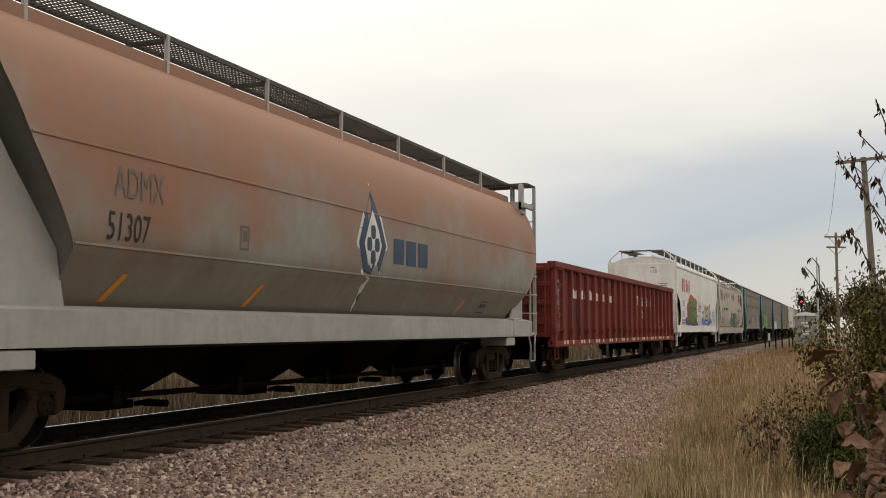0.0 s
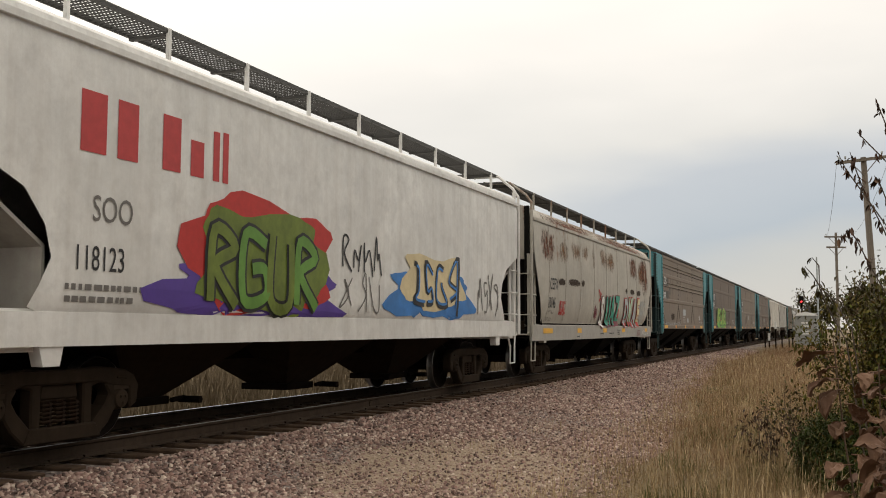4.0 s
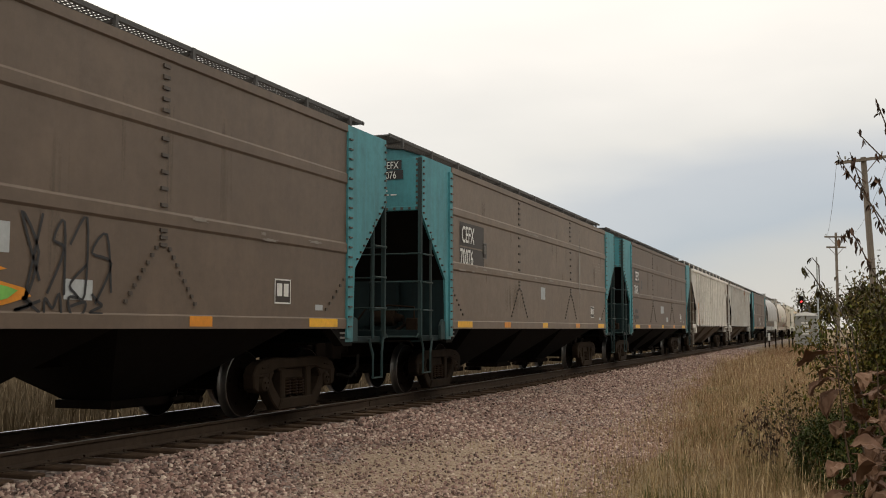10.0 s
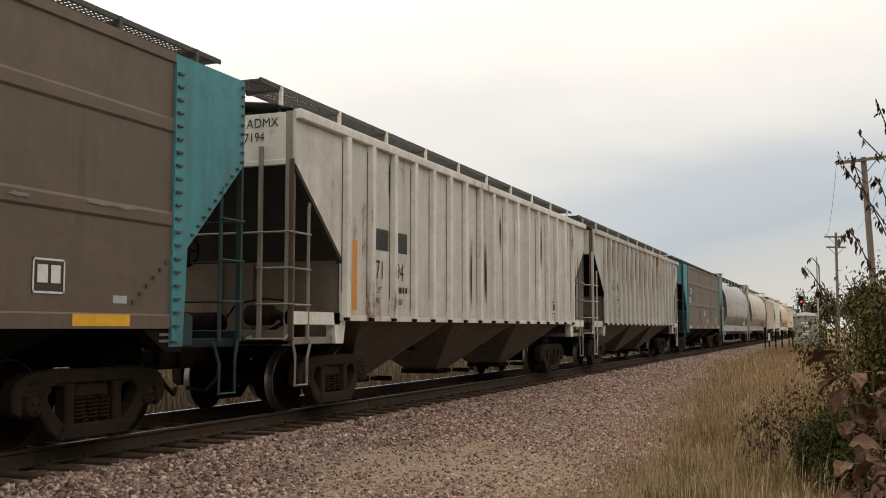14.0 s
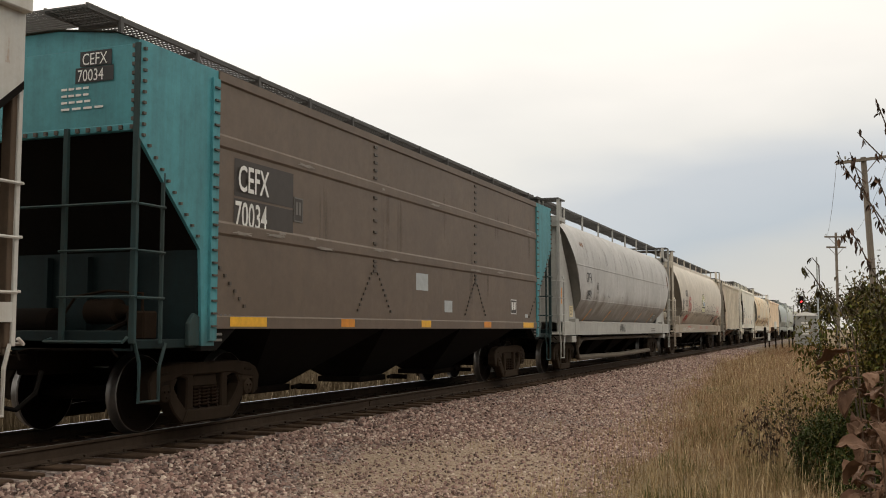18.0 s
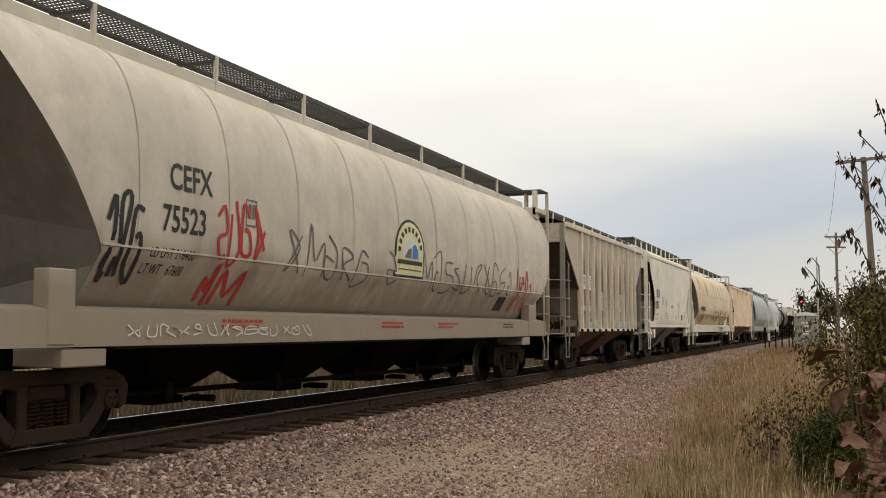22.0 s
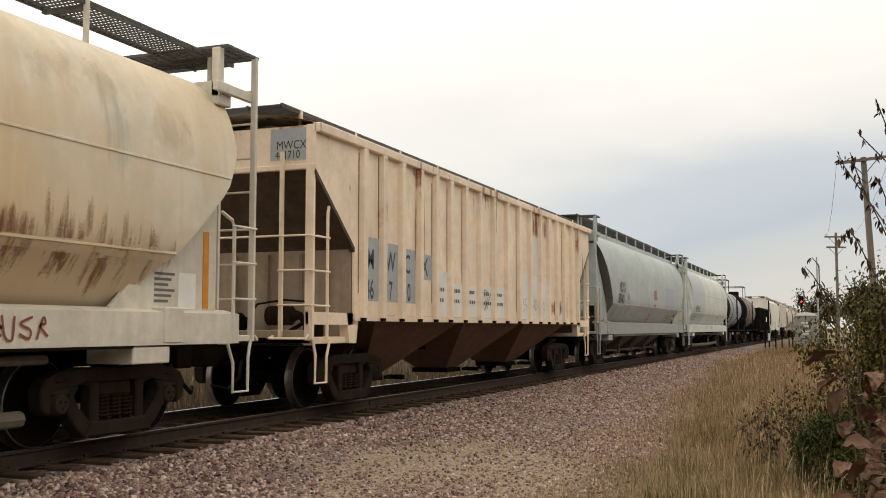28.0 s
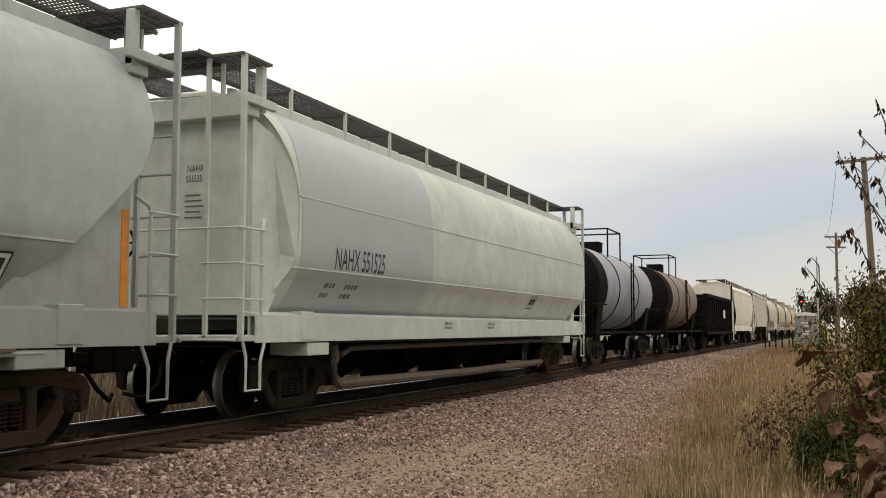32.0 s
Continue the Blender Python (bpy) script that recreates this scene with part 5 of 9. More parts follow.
def stain_paint(name, colour, cover=0.5, streak=0.35, soft=0.10, scale=1.0, fleck=0.3):
    """Rust or bare metal breaking through paint: ragged holes and edges that fade out towards the rim of its patch."""
    m, n, l, b = material(name, 0.85)
    b.inputs["Specular IOR Level"].default_value = 0.2
    tc = node(n, l, "ShaderNodeTexCoord")
    rnd = node(n, l, "ShaderNodeObjectInfo").outputs["Random"]
    shift = node(n, l, "ShaderNodeVectorMath", {0: tc.outputs["Object"], 1: rnd}, operation="ADD").outputs["Vector"]
    drawn = node(n, l, "ShaderNodeMapping", {"Vector": shift, "Scale": (1.0, 1.0 if streak > 0.3 else 2.2, streak)}).outputs["Vector"]
    big = node(n, l, "ShaderNodeTexNoise", {"Vector": drawn, "Scale": 4.5 * scale, "Detail": 7.0, "Roughness": 0.62}).outputs["Fac"]
    fine = node(n, l, "ShaderNodeTexNoise", {"Vector": shift, "Scale": 26.0 * scale, "Detail": 5.0, "Roughness": 0.7}).outputs["Fac"]
    mid = node(n, l, "ShaderNodeVectorMath", {0: tc.outputs["Generated"], 1: (0.5, 0.5, 0.5)}, operation="SUBTRACT").outputs["Vector"]
    flat = node(n, l, "ShaderNodeVectorMath", {0: mid, 1: (0.0, 2.0, 2.0)}, operation="MULTIPLY").outputs["Vector"]
    far = node(n, l, "ShaderNodeVectorMath", {0: flat}, operation="ABSOLUTE").outputs["Vector"]
    sides = node(n, l, "ShaderNodeSeparateXYZ", {"Vector": far})
    wide = node(n, l, "ShaderNodeMath", {0: sides.outputs["Y"], 1: 3.0}, operation="POWER").outputs[0]
    high = node(n, l, "ShaderNodeMath", {0: sides.outputs["Z"], 1: 2.4}, operation="POWER").outputs[0]
    fall = node(n, l, "ShaderNodeMath", {0: wide, 1: high}, operation="ADD").outputs[0]
    v = node(n, l, "ShaderNodeMath", {0: fine, 1: fleck, 2: big}, operation="MULTIPLY_ADD").outputs[0]
    v = node(n, l, "ShaderNodeMath", {0: fall, 1: -0.42, 2: v}, operation="MULTIPLY_ADD").outputs[0]
    lo = 0.63 - 0.35 * cover + 0.5 * fleck
    alpha = spread(n, l, v, lo, lo + soft)
    col = mixed(n, l, spread(n, l, fine, 0.35, 0.7), colour, [c * 0.6 for c in colour])
    col = mixed(n, l, spread(n, l, big, 0.5, 0.75), col, [c * 0.7 for c in colour])
    l.new(col, b.inputs["Base Color"])
    l.new(alpha, b.inputs["Alpha"])
    return m


def stain(car, cy, cz, ry, rz, mat, off=0.006, name="rust_patch"):
    """A weathered patch that follows the side of a car."""
    top = SKINS[car.name][-1][1] - 0.12
    return patch(car, name, cy - ry, cy + ry, cz - rz, min(top, cz + rz), mat, off)


def end_plate(car, name, x0, x1, y, z0, z1, mat):
    return part(name, Mesh().box(x0, x1, y - 0.003, y, z0, z1), mat, car)


def taupe_marks(car, number, patches=(), tapes=(1.75, 4.7, 7.8, 11.2, 14.0), panel=True, at=1.66, rows=(2.93, 2.48), size=0.46, wide=1.41):
    """Marks that all the taupe cars carry."""
    if panel:
        patch(car, "paint_patch", at - 0.04, at + wide, rows[0] - 0.07, rows[0] + 0.40, DARK_PANEL)
        patch(car, "paint_patch", at - 0.04, at + wide, rows[1] - 0.06, rows[1] + 0.35, DARK_PANEL)
    letter(car, "CEFX", at, rows[0], size, WHITE_INK, 0.66, 0.006, off=0.036)
    letter(car, number, at - 0.02, rows[1], size, WHITE_INK, 0.66, 0.006)
    stencil_box(car, 3.28, 2.68, GREY_INK, DARK_PANEL)
    stencil_box(car, 13.08, 1.55, WHITE_INK, DARK_PANEL, 0.42, 0.33)
    patch(car, "stencil_plate", 14.2, 14.42, 1.48, 1.56, PATCH)
    for k, y in enumerate(tapes):
        patch(car, "reflector_tape", y, y + (0.85 if k in (0, 4) else 0.45), 1.245, 1.365, ORANGE if k % 2 else YELLOW, 0.024)
    bars(car, 1.55, 1.36, 2, 0.25, GREY_INK, 0.035, 0.03)
    end_plate(car, "paint_patch", 0.73, 1.16, 0.03, 4.11, 4.28, BLACK_INK)
    end_plate(car, "paint_patch", 0.67, 1.19, 0.03, 3.93, 4.10, BLACK_INK)
    end_letter(car, "CEFX", 0.76, 0.022, 4.125, 0.19, WHITE_INK, 0.76)
    end_letter(car, number, 0.70, 0.022, 3.945, 0.19, WHITE_INK, 0.76)
    for k in range(4):
        end = (0.4, 0.4, 0.43, 0.62)[k]
        for i in range(4):
            end_plate(car, "stencil_line", 0.48 + end * i / 4, 0.48 + end * (i + 0.75) / 4, 0.03, 3.86 - 0.075 * k, 3.885 - 0.075 * k, WHITE_INK)
    rnd = random.Random(int(number))
    for k in range(14):
        y = rnd.uniform(1.5, 14.5)
        w = rnd.uniform(0.1, 0.5)
        z = rnd.choice((2.37, 2.40, 2.44, 2.48, 3.49))
        blob(car, y, y + w, z - 0.018, z + 0.018, SCUFF, k + int(number), 0.034, 0.25, "scratch")
    for k in range(11):
        stain(car, rnd.uniform(2.0, 15.0), rnd.uniform(2.2, 3.7), rnd.uniform(0.06, 0.3), rnd.uniform(0.3, 1.1), SCUFF_RUN, 0.0025, "scuff")
    for y0, y1, z0, z1, m in patches:
        patch(car, "paint_patch", y0, y1, z0, z1, m)


# ---- the cars in their order, with the place of the leading end along the line at the start ----
def build_train():
    made = {}
    slab = ((1.40, 1.36), (1.55, 1.42), (1.565, 2.2), (1.575, 3.2), (1.56, 4.10), (1.40, 4.3), (0.8, 4.5), (0.0, 4.56))
    oval = ((1.42, 1.36), (1.53, 1.7), (1.58, 2.3), (1.59, 2.9), (1.57, 3.5), (1.53, 3.93), (1.28, 4.24), (0.7, 4.46), (0.0, 4.52))
    c = made["adm"] = round_hopper("grey covered hopper with heavy reddish rust over its curved sides", 5.08, 19.02, PAINT["tan"], rim=True, sill_mat=PAINT["tansill"], end_mat=PAINT["tansill"], cut=((1.4, 2.82), (2.0, 2.77), (2.4, 2.52), (3.0, 2.12), (3.6, 1.82), (4.46, 1.67)), cut_far=((1.4, 1.5), (2.0, 1.0), (2.6, 0.4), (3.2, 0.2), (4.46, 0.2)))
    plain_parts = set(c.children)
    letter(c, "ADMX", 1.74, 2.58, 0.46, GREY_INK, 0.62)
    letter(c, "51307", 1.65, 2.13, 0.42, BLACK_INK, 0.66)
    rhomb = [(7.9, 3.42), (8.2, 2.95), (8.4, 2.55), (8.2, 2.15), (7.9, 1.62), (7.6, 2.15), (7.4, 2.55), (7.6, 2.95)]
    def about(pts, f):
        return [(7.9 + (y - 7.9) * f, 2.55 + (z - 2.55) * f) for y, z in pts]
    shape(c, about(rhomb, 1.15), WHITE_INK, 0.004)
    shape(c, rhomb, NAVY_INK, 0.010)
    shape(c, about(rhomb, 0.64), WHITE_INK, 0.016)
    for dy, dz in ((0, 0.2), (0, -0.2), (0.14, 0), (-0.14, 0)):
        blob(c, 7.9 + dy - 0.09, 7.9 + dy + 0.09, 2.55 + dz - 0.11, 2.55 + dz + 0.11, NAVY_INK, 3, 0.018, 0.02, "emblem")
    for k in range(3):
        patch(c, "brand_bar", 8.72 + k * 0.53, 9.14 + k * 0.53, 2.3, 2.72, NAVY_INK, 0.008)
    for y in (1.95, 4.7, 12.4):
        patch(c, "reflector_tape", y, y + 0.1, 1.5, 1.8, ORANGE, 0.008, slant=0.2)
    stencil_box(c, 13.7, 1.56, BLACK_INK, None, 0.42, 0.24)
    stencil_box(c, 4.1, 2.2, GREY_INK, None, 0.2, 0.3)
    for ob in set(c.children) - plain_parts:
        ob.location.y += 1.52

    c = made["gon"] = gondola("oxide red open gondola with ribbed sides and worn lettering", 25.75, 20.25, PAINT["red"], 22)
    plain_parts = set(c.children)
    rnd = random.Random(8)
    words = ((1.9, 2.72, 4), (2.9, 3.4, 3), (3.5, 3.98, 2), (4.2, 4.8, 3), (4.95, 5.4, 3), (5.65, 6.3, 4), (6.65, 7.7, 5))
    for a, b, n in words:
        w = (b - a) / n
        for k in range(n):
            h = 0.34 if (a, k) in ((1.9, 0), (4.2, 0)) else 0.27
            y0, y1 = a + k * w + 0.02, a + (k + 1) * w - 0.02
            patch(c, "brand_bar", y0, y1, 2.08, 2.08 + h * rnd.uniform(0.75, 1.0), WHITE_INK, 0.006)
    letter(c, "CP", 11.75, 2.1, 0.48, WHITE_INK, 0.7, 0.008)
    letter(c, "355", 12.58, 2.08, 0.46, WHITE_INK, 0.72, 0.008)
    letter(c, "161", 13.62, 2.09, 0.46, WHITE_INK, 0.66, 0.008)
    letter(c, "LD LMT", 11.55, 1.79, 0.17, WHITE_INK, 0.7)
    letter(c, "LT WT", 11.6, 1.63, 0.17, WHITE_INK, 0.7)
    letter(c, "209200", 12.65, 1.78, 0.17, WHITE_INK, 0.72)
    letter(c, "76800", 12.72, 1.63, 0.17, WHITE_INK, 0.72)
    stencil_box(c, 14.5, 2.08, WHITE_INK, None, 0.3, 0.32)
    stencil_box(c, 17.15, 1.18, WHITE_INK, DARK_PANEL, 0.62, 0.36)
    for k in range(19):
        y = 0.72 + k * 0.965
        patch(c, "reflector_tape", y, y + 0.17, 0.80, 0.90, CREAM_INK, 0.115)
        if k % 2 == 0:
            patch(c, "reflector_tape", y + 0.17, y + 0.33, 0.80, 0.90, RED_INK, 0.115)
            patch(c, "reflector_tape", y + 0.33, y + 0.5, 0.80, 0.90, CREAM_INK, 0.115)
    scrawl(c, 15.6, 16.2, 1.3, 1.6, 2, 0.03, GREY_INK, 4)
    for k, (y, z) in enumerate(((3.6, 1.4), (8.8, 1.7), (10.2, 1.2), (15.2, 1.6), (16.8, 2.2), (13.2, 1.35), (6.2, 1.3), (18.3, 1.7))):
        stain(c, y, z, 0.35, 0.35, DUST_STAIN, 0.003, "scuff")
    scrawl(c, 0.32, 1.0, 2.1, 2.5, 4, 0.035, PATCH, 5)
    scrawl(c, 0.36, 1.0, 1.85, 2.08, 5, 0.03, PATCH, 6)
    ribbon(c, smooth_line([(0.5, 1.72), (0.68, 1.78), (0.78, 1.7), (0.6, 1.6), (0.7, 1.5), (0.62, 1.38)], 5), 0.03, PATCH)
    scrawl(c, 0.5, 1.05, 1.2, 1.38, 4, 0.025, PATCH, 15)
    bars(c, 14.5, 1.3, 2, 0.3, PATCH, 0.03, 0.03)
    bars(c, 15.45, 1.35, 3, 0.4, PATCH, 0.03, 0.03)
    bars(c, 16.5, 1.3, 3, 0.4, PATCH, 0.03, 0.03)
    bars(c, 18.1, 0.98, 3, 0.7, PATCH, 0.03, 0.03)
    for ob in set(c.children) - plain_parts:
        ob.location.y += 0.15

    c = made["cpr"] = slab_hopper("dusty white covered hopper with red lettering and graffiti", 47.05, 16.3, PAINT["white"], slab, cut=(2.8, 1.3, 2.0), panel_low=2.76, inner=0.86, inner_top=2.8, post_top=4.4, hoop=True, curve=((1.36, 1.0), (1.68, 1.2), (2.0, 1.37), (2.34, 1.12), (2.76, 0.72), (2.8, 0.12)), dark=PAINT["sillgrey"], under=UNDER, wz=4.83, end_post=PAINT["white"], sill_in=0.3)
    for a, b, h in ((1.65, 2.15, 0.62), (2.2, 2.65, 0.62), (2.95, 3.4, 0.62), (3.47, 3.85, 0.42), (3.92, 4.05, 0.6), (4.12, 4.24, 0.62)):
        patch(c, "brand_bar", a, b - 0.12 if b - a > 0.2 else b, 2.98, 2.98 + h, SCARLET, 0.006)
    letter(c, "SOO", 1.85, 2.3, 0.38, GREY_INK, 0.8)
    letter(c, "118123", 1.6, 1.8, 0.36, BLACK_INK, 0.72)
    bars(c, 1.5, 1.6, 2, 1.2, GREY_INK, 0.06, 0.06)
    blob(c, 3.0, 7.2, 1.3, 2.0, PURPLE_INK, 5, 0.012, 0.14)
    blob(c, 3.5, 6.9, 1.45, 2.85, RED_INK, 6, 0.014, 0.10)
    blob(c, 3.7, 6.7, 1.45, 2.72, OLIVE_INK, 7, 0.018, 0.10)
    for k in range(4):
        pts = smooth_line([(3.85 + k * 0.68 + a * 0.66, 1.5 + b * 0.95) for a, b in STROKES[(k * 2 + 3) % 6]], 5)
        ribbon(c, pts, 0.24, BLACK_INK, 0.026 + k * 0.001)
        ribbon(c, pts, 0.15, LEAFY_INK if k % 2 else OLIVE_INK, 0.034 + k * 0.001)
    for k in range(9):
        patch(c, "paint_drip", 3.3 + k * 0.42, 3.42 + k * 0.42, 1.16 + 0.03 * (k % 3), 1.5, PURPLE_INK, 0.0125)
    scrawl(c, 7.3, 8.7, 2.1, 2.6, 4, 0.04, BLACK_INK, 9)
    scrawl(c, 7.2, 8.8, 1.5, 2.1, 3, 0.03, GREY_INK, 10)
    blob(c, 9.0, 13.0, 1.35, 2.2, BLUE_INK, 11, 0.012, 0.13)
    blob(c, 9.6, 12.5, 1.6, 2.55, CREAM_INK, 12, 0.016, 0.12)
    scrawl(c, 9.8, 12.3, 1.6, 2.45, 4, 0.10, BLACK_INK, 13, off=0.024)
    scrawl(c, 9.9, 12.2, 1.65, 2.4, 4, 0.05, BLUE_INK, 13, off=0.030)
    scrawl(c, 13.4, 14.8, 1.6, 2.3, 4, 0.04, GREY_INK, 14)
    for k in range(9):
        patch(c, "reflector_tape", 1.4 + k * 1.6, 1.8 + k * 1.6, 1.12, 1.24, MAROON_INK if k % 2 else CREAM_INK, -0.006)
    end_letter(c, "118", 0.35, 0.03, 3.8, 0.22, GREY_INK)
    bars_at = ((0.35, 0.62, 4.02), (0.78, 1.15, 3.27), (0.78, 1.1, 3.18), (0.78, 1.16, 3.09), (0.78, 0.98, 3.0))
    for x0, x1, z in bars_at:
        end_plate(c, "stencil_line", x0, x1, 0.034, z, z + 0.035, GREY_INK)

    c = made["rus"] = slab_hopper("pale grey covered hopper with rust patches and large graffiti", 64.5, 16.55, PAINT["rusty"], oval, seams=9, cut=(2.98, 1.15, 1.38), sill=(0.92, 1.30), sill_mat=PAINT["sillgrey"], wz=4.8, panel_low=2.95, hoop=True, sill_in=0.0, pitch=0.05, deep=0.03)
    plain_parts = set(c.children)
    SKINS[c.name] = [(1.545, 0.9), (1.545, 1.3)] + SKINS[c.name]
    for y in (0.4, 3.96, 7.34, 10.3, 14.6):
        patch(c, "reflector_tape", y, y + (0.9 if y < 1 else 0.5), 1.10, 1.23, YELLOW, 0.004)
    letter(c, "CEFX", 0.93, 2.24, 0.42, BLACK_INK, 0.8, 0.004)
    letter(c, "10146", 0.84, 1.76, 0.40, BLACK_INK, 0.72, 0.004)
    letter(c, "LD LMT 224000", 0.77, 1.60, 0.13, GREY_INK, 0.75)
    letter(c, "LT WT   62000", 0.75, 1.42, 0.13, GREY_INK, 0.75)
    stain(c, 2.15, 2.46, 0.42, 0.12, PEELED, name="peeled_lettering")
    stain(c, 3.5, 2.5, 0.85, 0.12, PEELED, name="peeled_lettering")
    letter(c, "SUAZ", 1.98, 1.60, 0.5, RED_INK, 0.52, 0.022)
    for args in ((0.8, 3.35, 0.8, 0.55, RUST_FLAKE), (7.4, 3.42, 0.7, 0.36, RUST_TAN), (8.4, 3.36, 0.75, 0.42, RUST_TAN), (12.25, 3.35, 0.85, 0.5, RUST_FLAKE), (14.5, 3.15, 0.75, 0.85, RUST_FLAKE), (14.1, 3.3, 0.8, 0.6, RUST_FLAKE), (13.6, 3.2, 0.6, 0.5, RUST_TAN), (4.9, 3.42, 0.5, 0.28, RUST_TAN), (3.75, 3.4, 0.65, 0.32, RUST_TAN), (5.95, 3.3, 0.2, 0.45, RUST_TAN), (2.4, 3.3, 0.6, 0.4, RUST_TAN), (3.5, 4.06, 3.6, 0.16, RUST_FLAKE), (10.8, 4.06, 4.9, 0.2, RUST_FLAKE), (7.4, 4.22, 8.0, 0.16, RUST_TAN)):
        stain(c, *args)
    for k in range(9):
        y = 0.9 + 1.706 * k
        ribbon(c, [(y - 0.05 * math.sin((z - 1.4) * 1.3), z) for z in (1.42, 1.8, 2.2, 2.6, 3.0, 3.4, 3.85)], 0.02, SEAM_DARK, 0.013, "weld_line")
    for k, ch in enumerate("DKAE"):
        bubble(c, ch, 10.5 + k * 0.77, 1.34 + 0.05 * (k % 2), 1.26, (PATCH, MINT_INK, PATCH, CREAM_INK)[k], RED_INK, 0.74, 0.05, 0.04)
    for k in range(4):
        blob(c, 10.75 + k * 0.68, 11.0 + k * 0.68, 1.35, 1.7, TEAL_INK if k % 2 == 0 else OLIVE_INK, 320 + k, 0.021, 0.2)
    for y, z, n in ((13.45, 2.0, 5), (13.6, 1.7, 3), (13.6, 1.45, 3)):
        scrawl(c, y, y + n * 0.24, z, z + 0.24, n, 0.035, PATCH, int(y * z * 10))
    scrawl(c, 13.9, 15.2, 0.98, 1.16, 7, 0.03, WHITE_INK, 330)
    scrawl(c, 13.0, 13.5, 0.98, 1.16, 3, 0.03, MAROON_INK, 331)
    for k, ch in enumerate("SUAZ"):
        bubble(c, ch, 6.88 + k * 0.71, 1.31 + 0.03 * k, 1.24, TEAL_INK if k else WHITE_INK, MAROON_INK, 0.74, 0.055, 0.032)
    scrawl(c, 6.6, 7.05, 2.08, 2.4, 1, 0.05, RED_INK, 17)
    scrawl(c, 6.1, 6.5, 1.6, 1.9, 2, 0.06, MAROON_INK, 18)
    scrawl(c, 9.55, 9.75, 1.6, 1.85, 1, 0.05, RED_INK, 19)
    for y0, y1 in ((4.4, 4.65), (10.8, 11.1), (11.6, 12.4), (12.8, 13.6)):
        stain(c, (y0 + y1) / 2, 2.52, (y1 - y0) / 2 + 0.1, 0.12, PEELED, name="peeled_lettering")
    bars(c, 3.9, 0.98, 1, 0.3, BLACK_INK, 0.04)
    bars(c, 6.9, 1.05, 1, 0.4, BLACK_INK, 0.04)
    bars(c, 8.2, 1.05, 1, 0.9, BLACK_INK, 0.04)
    bars(c, 9.5, 1.15, 3, 0.5, BLACK_INK, 0.035, 0.03)
    for ob in set(c.children) - plain_parts:
        ob.location.y += 0.6
    end_letter(c, "CEFX", 0.55, 0.03, 4.0, 0.24, BLACK_INK, 0.8)
    end_letter(c, "10146", 0.55, 0.03, 3.72, 0.24, BLACK_INK, 0.75)

    c = made["f91"] = flat_hopper("taupe flat-sided covered hopper with teal ends", 82.35, 16.5, PAINT["brown"], PAINT["teal"], riveted=True)
    taupe_marks(c, "70091", ((7.42, 8.2, 1.84, 2.13, PATCH), (8.72, 9.14, 1.52, 1.72, PATCH)), tapes=(1.8, 4.75, 7.7, 10.85, 13.45), at=1.69, rows=(3.13, 2.5), size=0.42)
    for k in range(3):
        ribbon(c, [(7.28, 1.76 - k * 0.11), (7.6, 1.745 - k * 0.11), (7.98, 1.76 - k * 0.11)], 0.025, PATCH)
    ribbon(c, [(6.22, 1.47), (6.4, 1.82), (6.6, 1.48), (6.2, 1.47)], 0.03, PATCH)
    ribbon(c, [(6.34, 1.55), (6.42, 1.7), (6.46, 1.52)], 0.025, PATCH)
    scrawl(c, 1.75, 6.6, 1.36, 1.5, 18, 0.022, PATCH, 350)
    stain(c, 4.2, 1.75, 0.6, 0.2, PEELED, name="scuff")
    c = made["f96"] = flat_hopper("taupe flat-sided covered hopper with teal ends and green graffiti", 100.35, 16.6, PAINT["browndark"], PAINT["teal"])
    taupe_marks(c, "70096", ((8.0, 8.5, 1.9, 2.18, PATCH), (9.2, 9.6, 1.5, 1.7, PATCH)))
    blob(c, 3.35, 8.6, 1.38, 1.8, ORANGE, 30, 0.012, 0.10)
    blob(c, 3.5, 8.4, 1.28, 1.7, GREEN_INK, 31, 0.024, 0.07)
    wild = random.Random(12)
    for k in range(7):
        s = STROKES[(k * 2 + 1) % 6]
        pts = smooth_line([(3.35 + k * 0.68 + a * 0.78 + wild.gauss(0, 0.04), 1.5 + b * 0.86 + wild.gauss(0, 0.05) + 0.06 * (k % 2)) for a, b in s], 5)
        ribbon(c, pts, 0.30, BLACK_INK, 0.028 + k * 0.0012)
        ribbon(c, pts, 0.19, LIME_INK if k % 2 else GREEN_INK, 0.040 + k * 0.0012)
        ribbon(c, [(y + 0.03, z + 0.03) for y, z in pts[: len(pts) // 2]], 0.04, CREAM_INK, 0.052)
    scrawl(c, 8.6, 9.9, 1.5, 2.3, 4, 0.03, BLACK_INK, 33)
    scrawl(c, 8.6, 9.8, 1.35, 1.55, 4, 0.03, BLACK_INK, 34)
    c = made["f76"] = flat_hopper("scuffed taupe flat-sided covered hopper with teal ends", 118.5, 16.6, PAINT["brown"], PAINT["teal"])
    taupe_marks(c, "70076", ((7.7, 8.1, 1.95, 2.25, PATCH),), at=1.95)
    stain(c, 5.4, 1.9, 1.1, 0.5, SCUFF_RUN, 0.004, "scuff")
    stain(c, 11.67, 2.9, 0.16, 1.35, RUB_MARK, 0.0345, "scuff")
    for k in range(4):
        patch(c, "scratch", 13.4 + k * 0.1, 15.0 - k * 0.1, 3.2 - k * 0.09, 3.21 - k * 0.09, SCUFF, 0.003)
    c = made["f43"] = flat_hopper("taupe flat-sided covered hopper with teal ends and pale patches", 136.6, 16.6, PAINT["browndark"], PAINT["teal"])
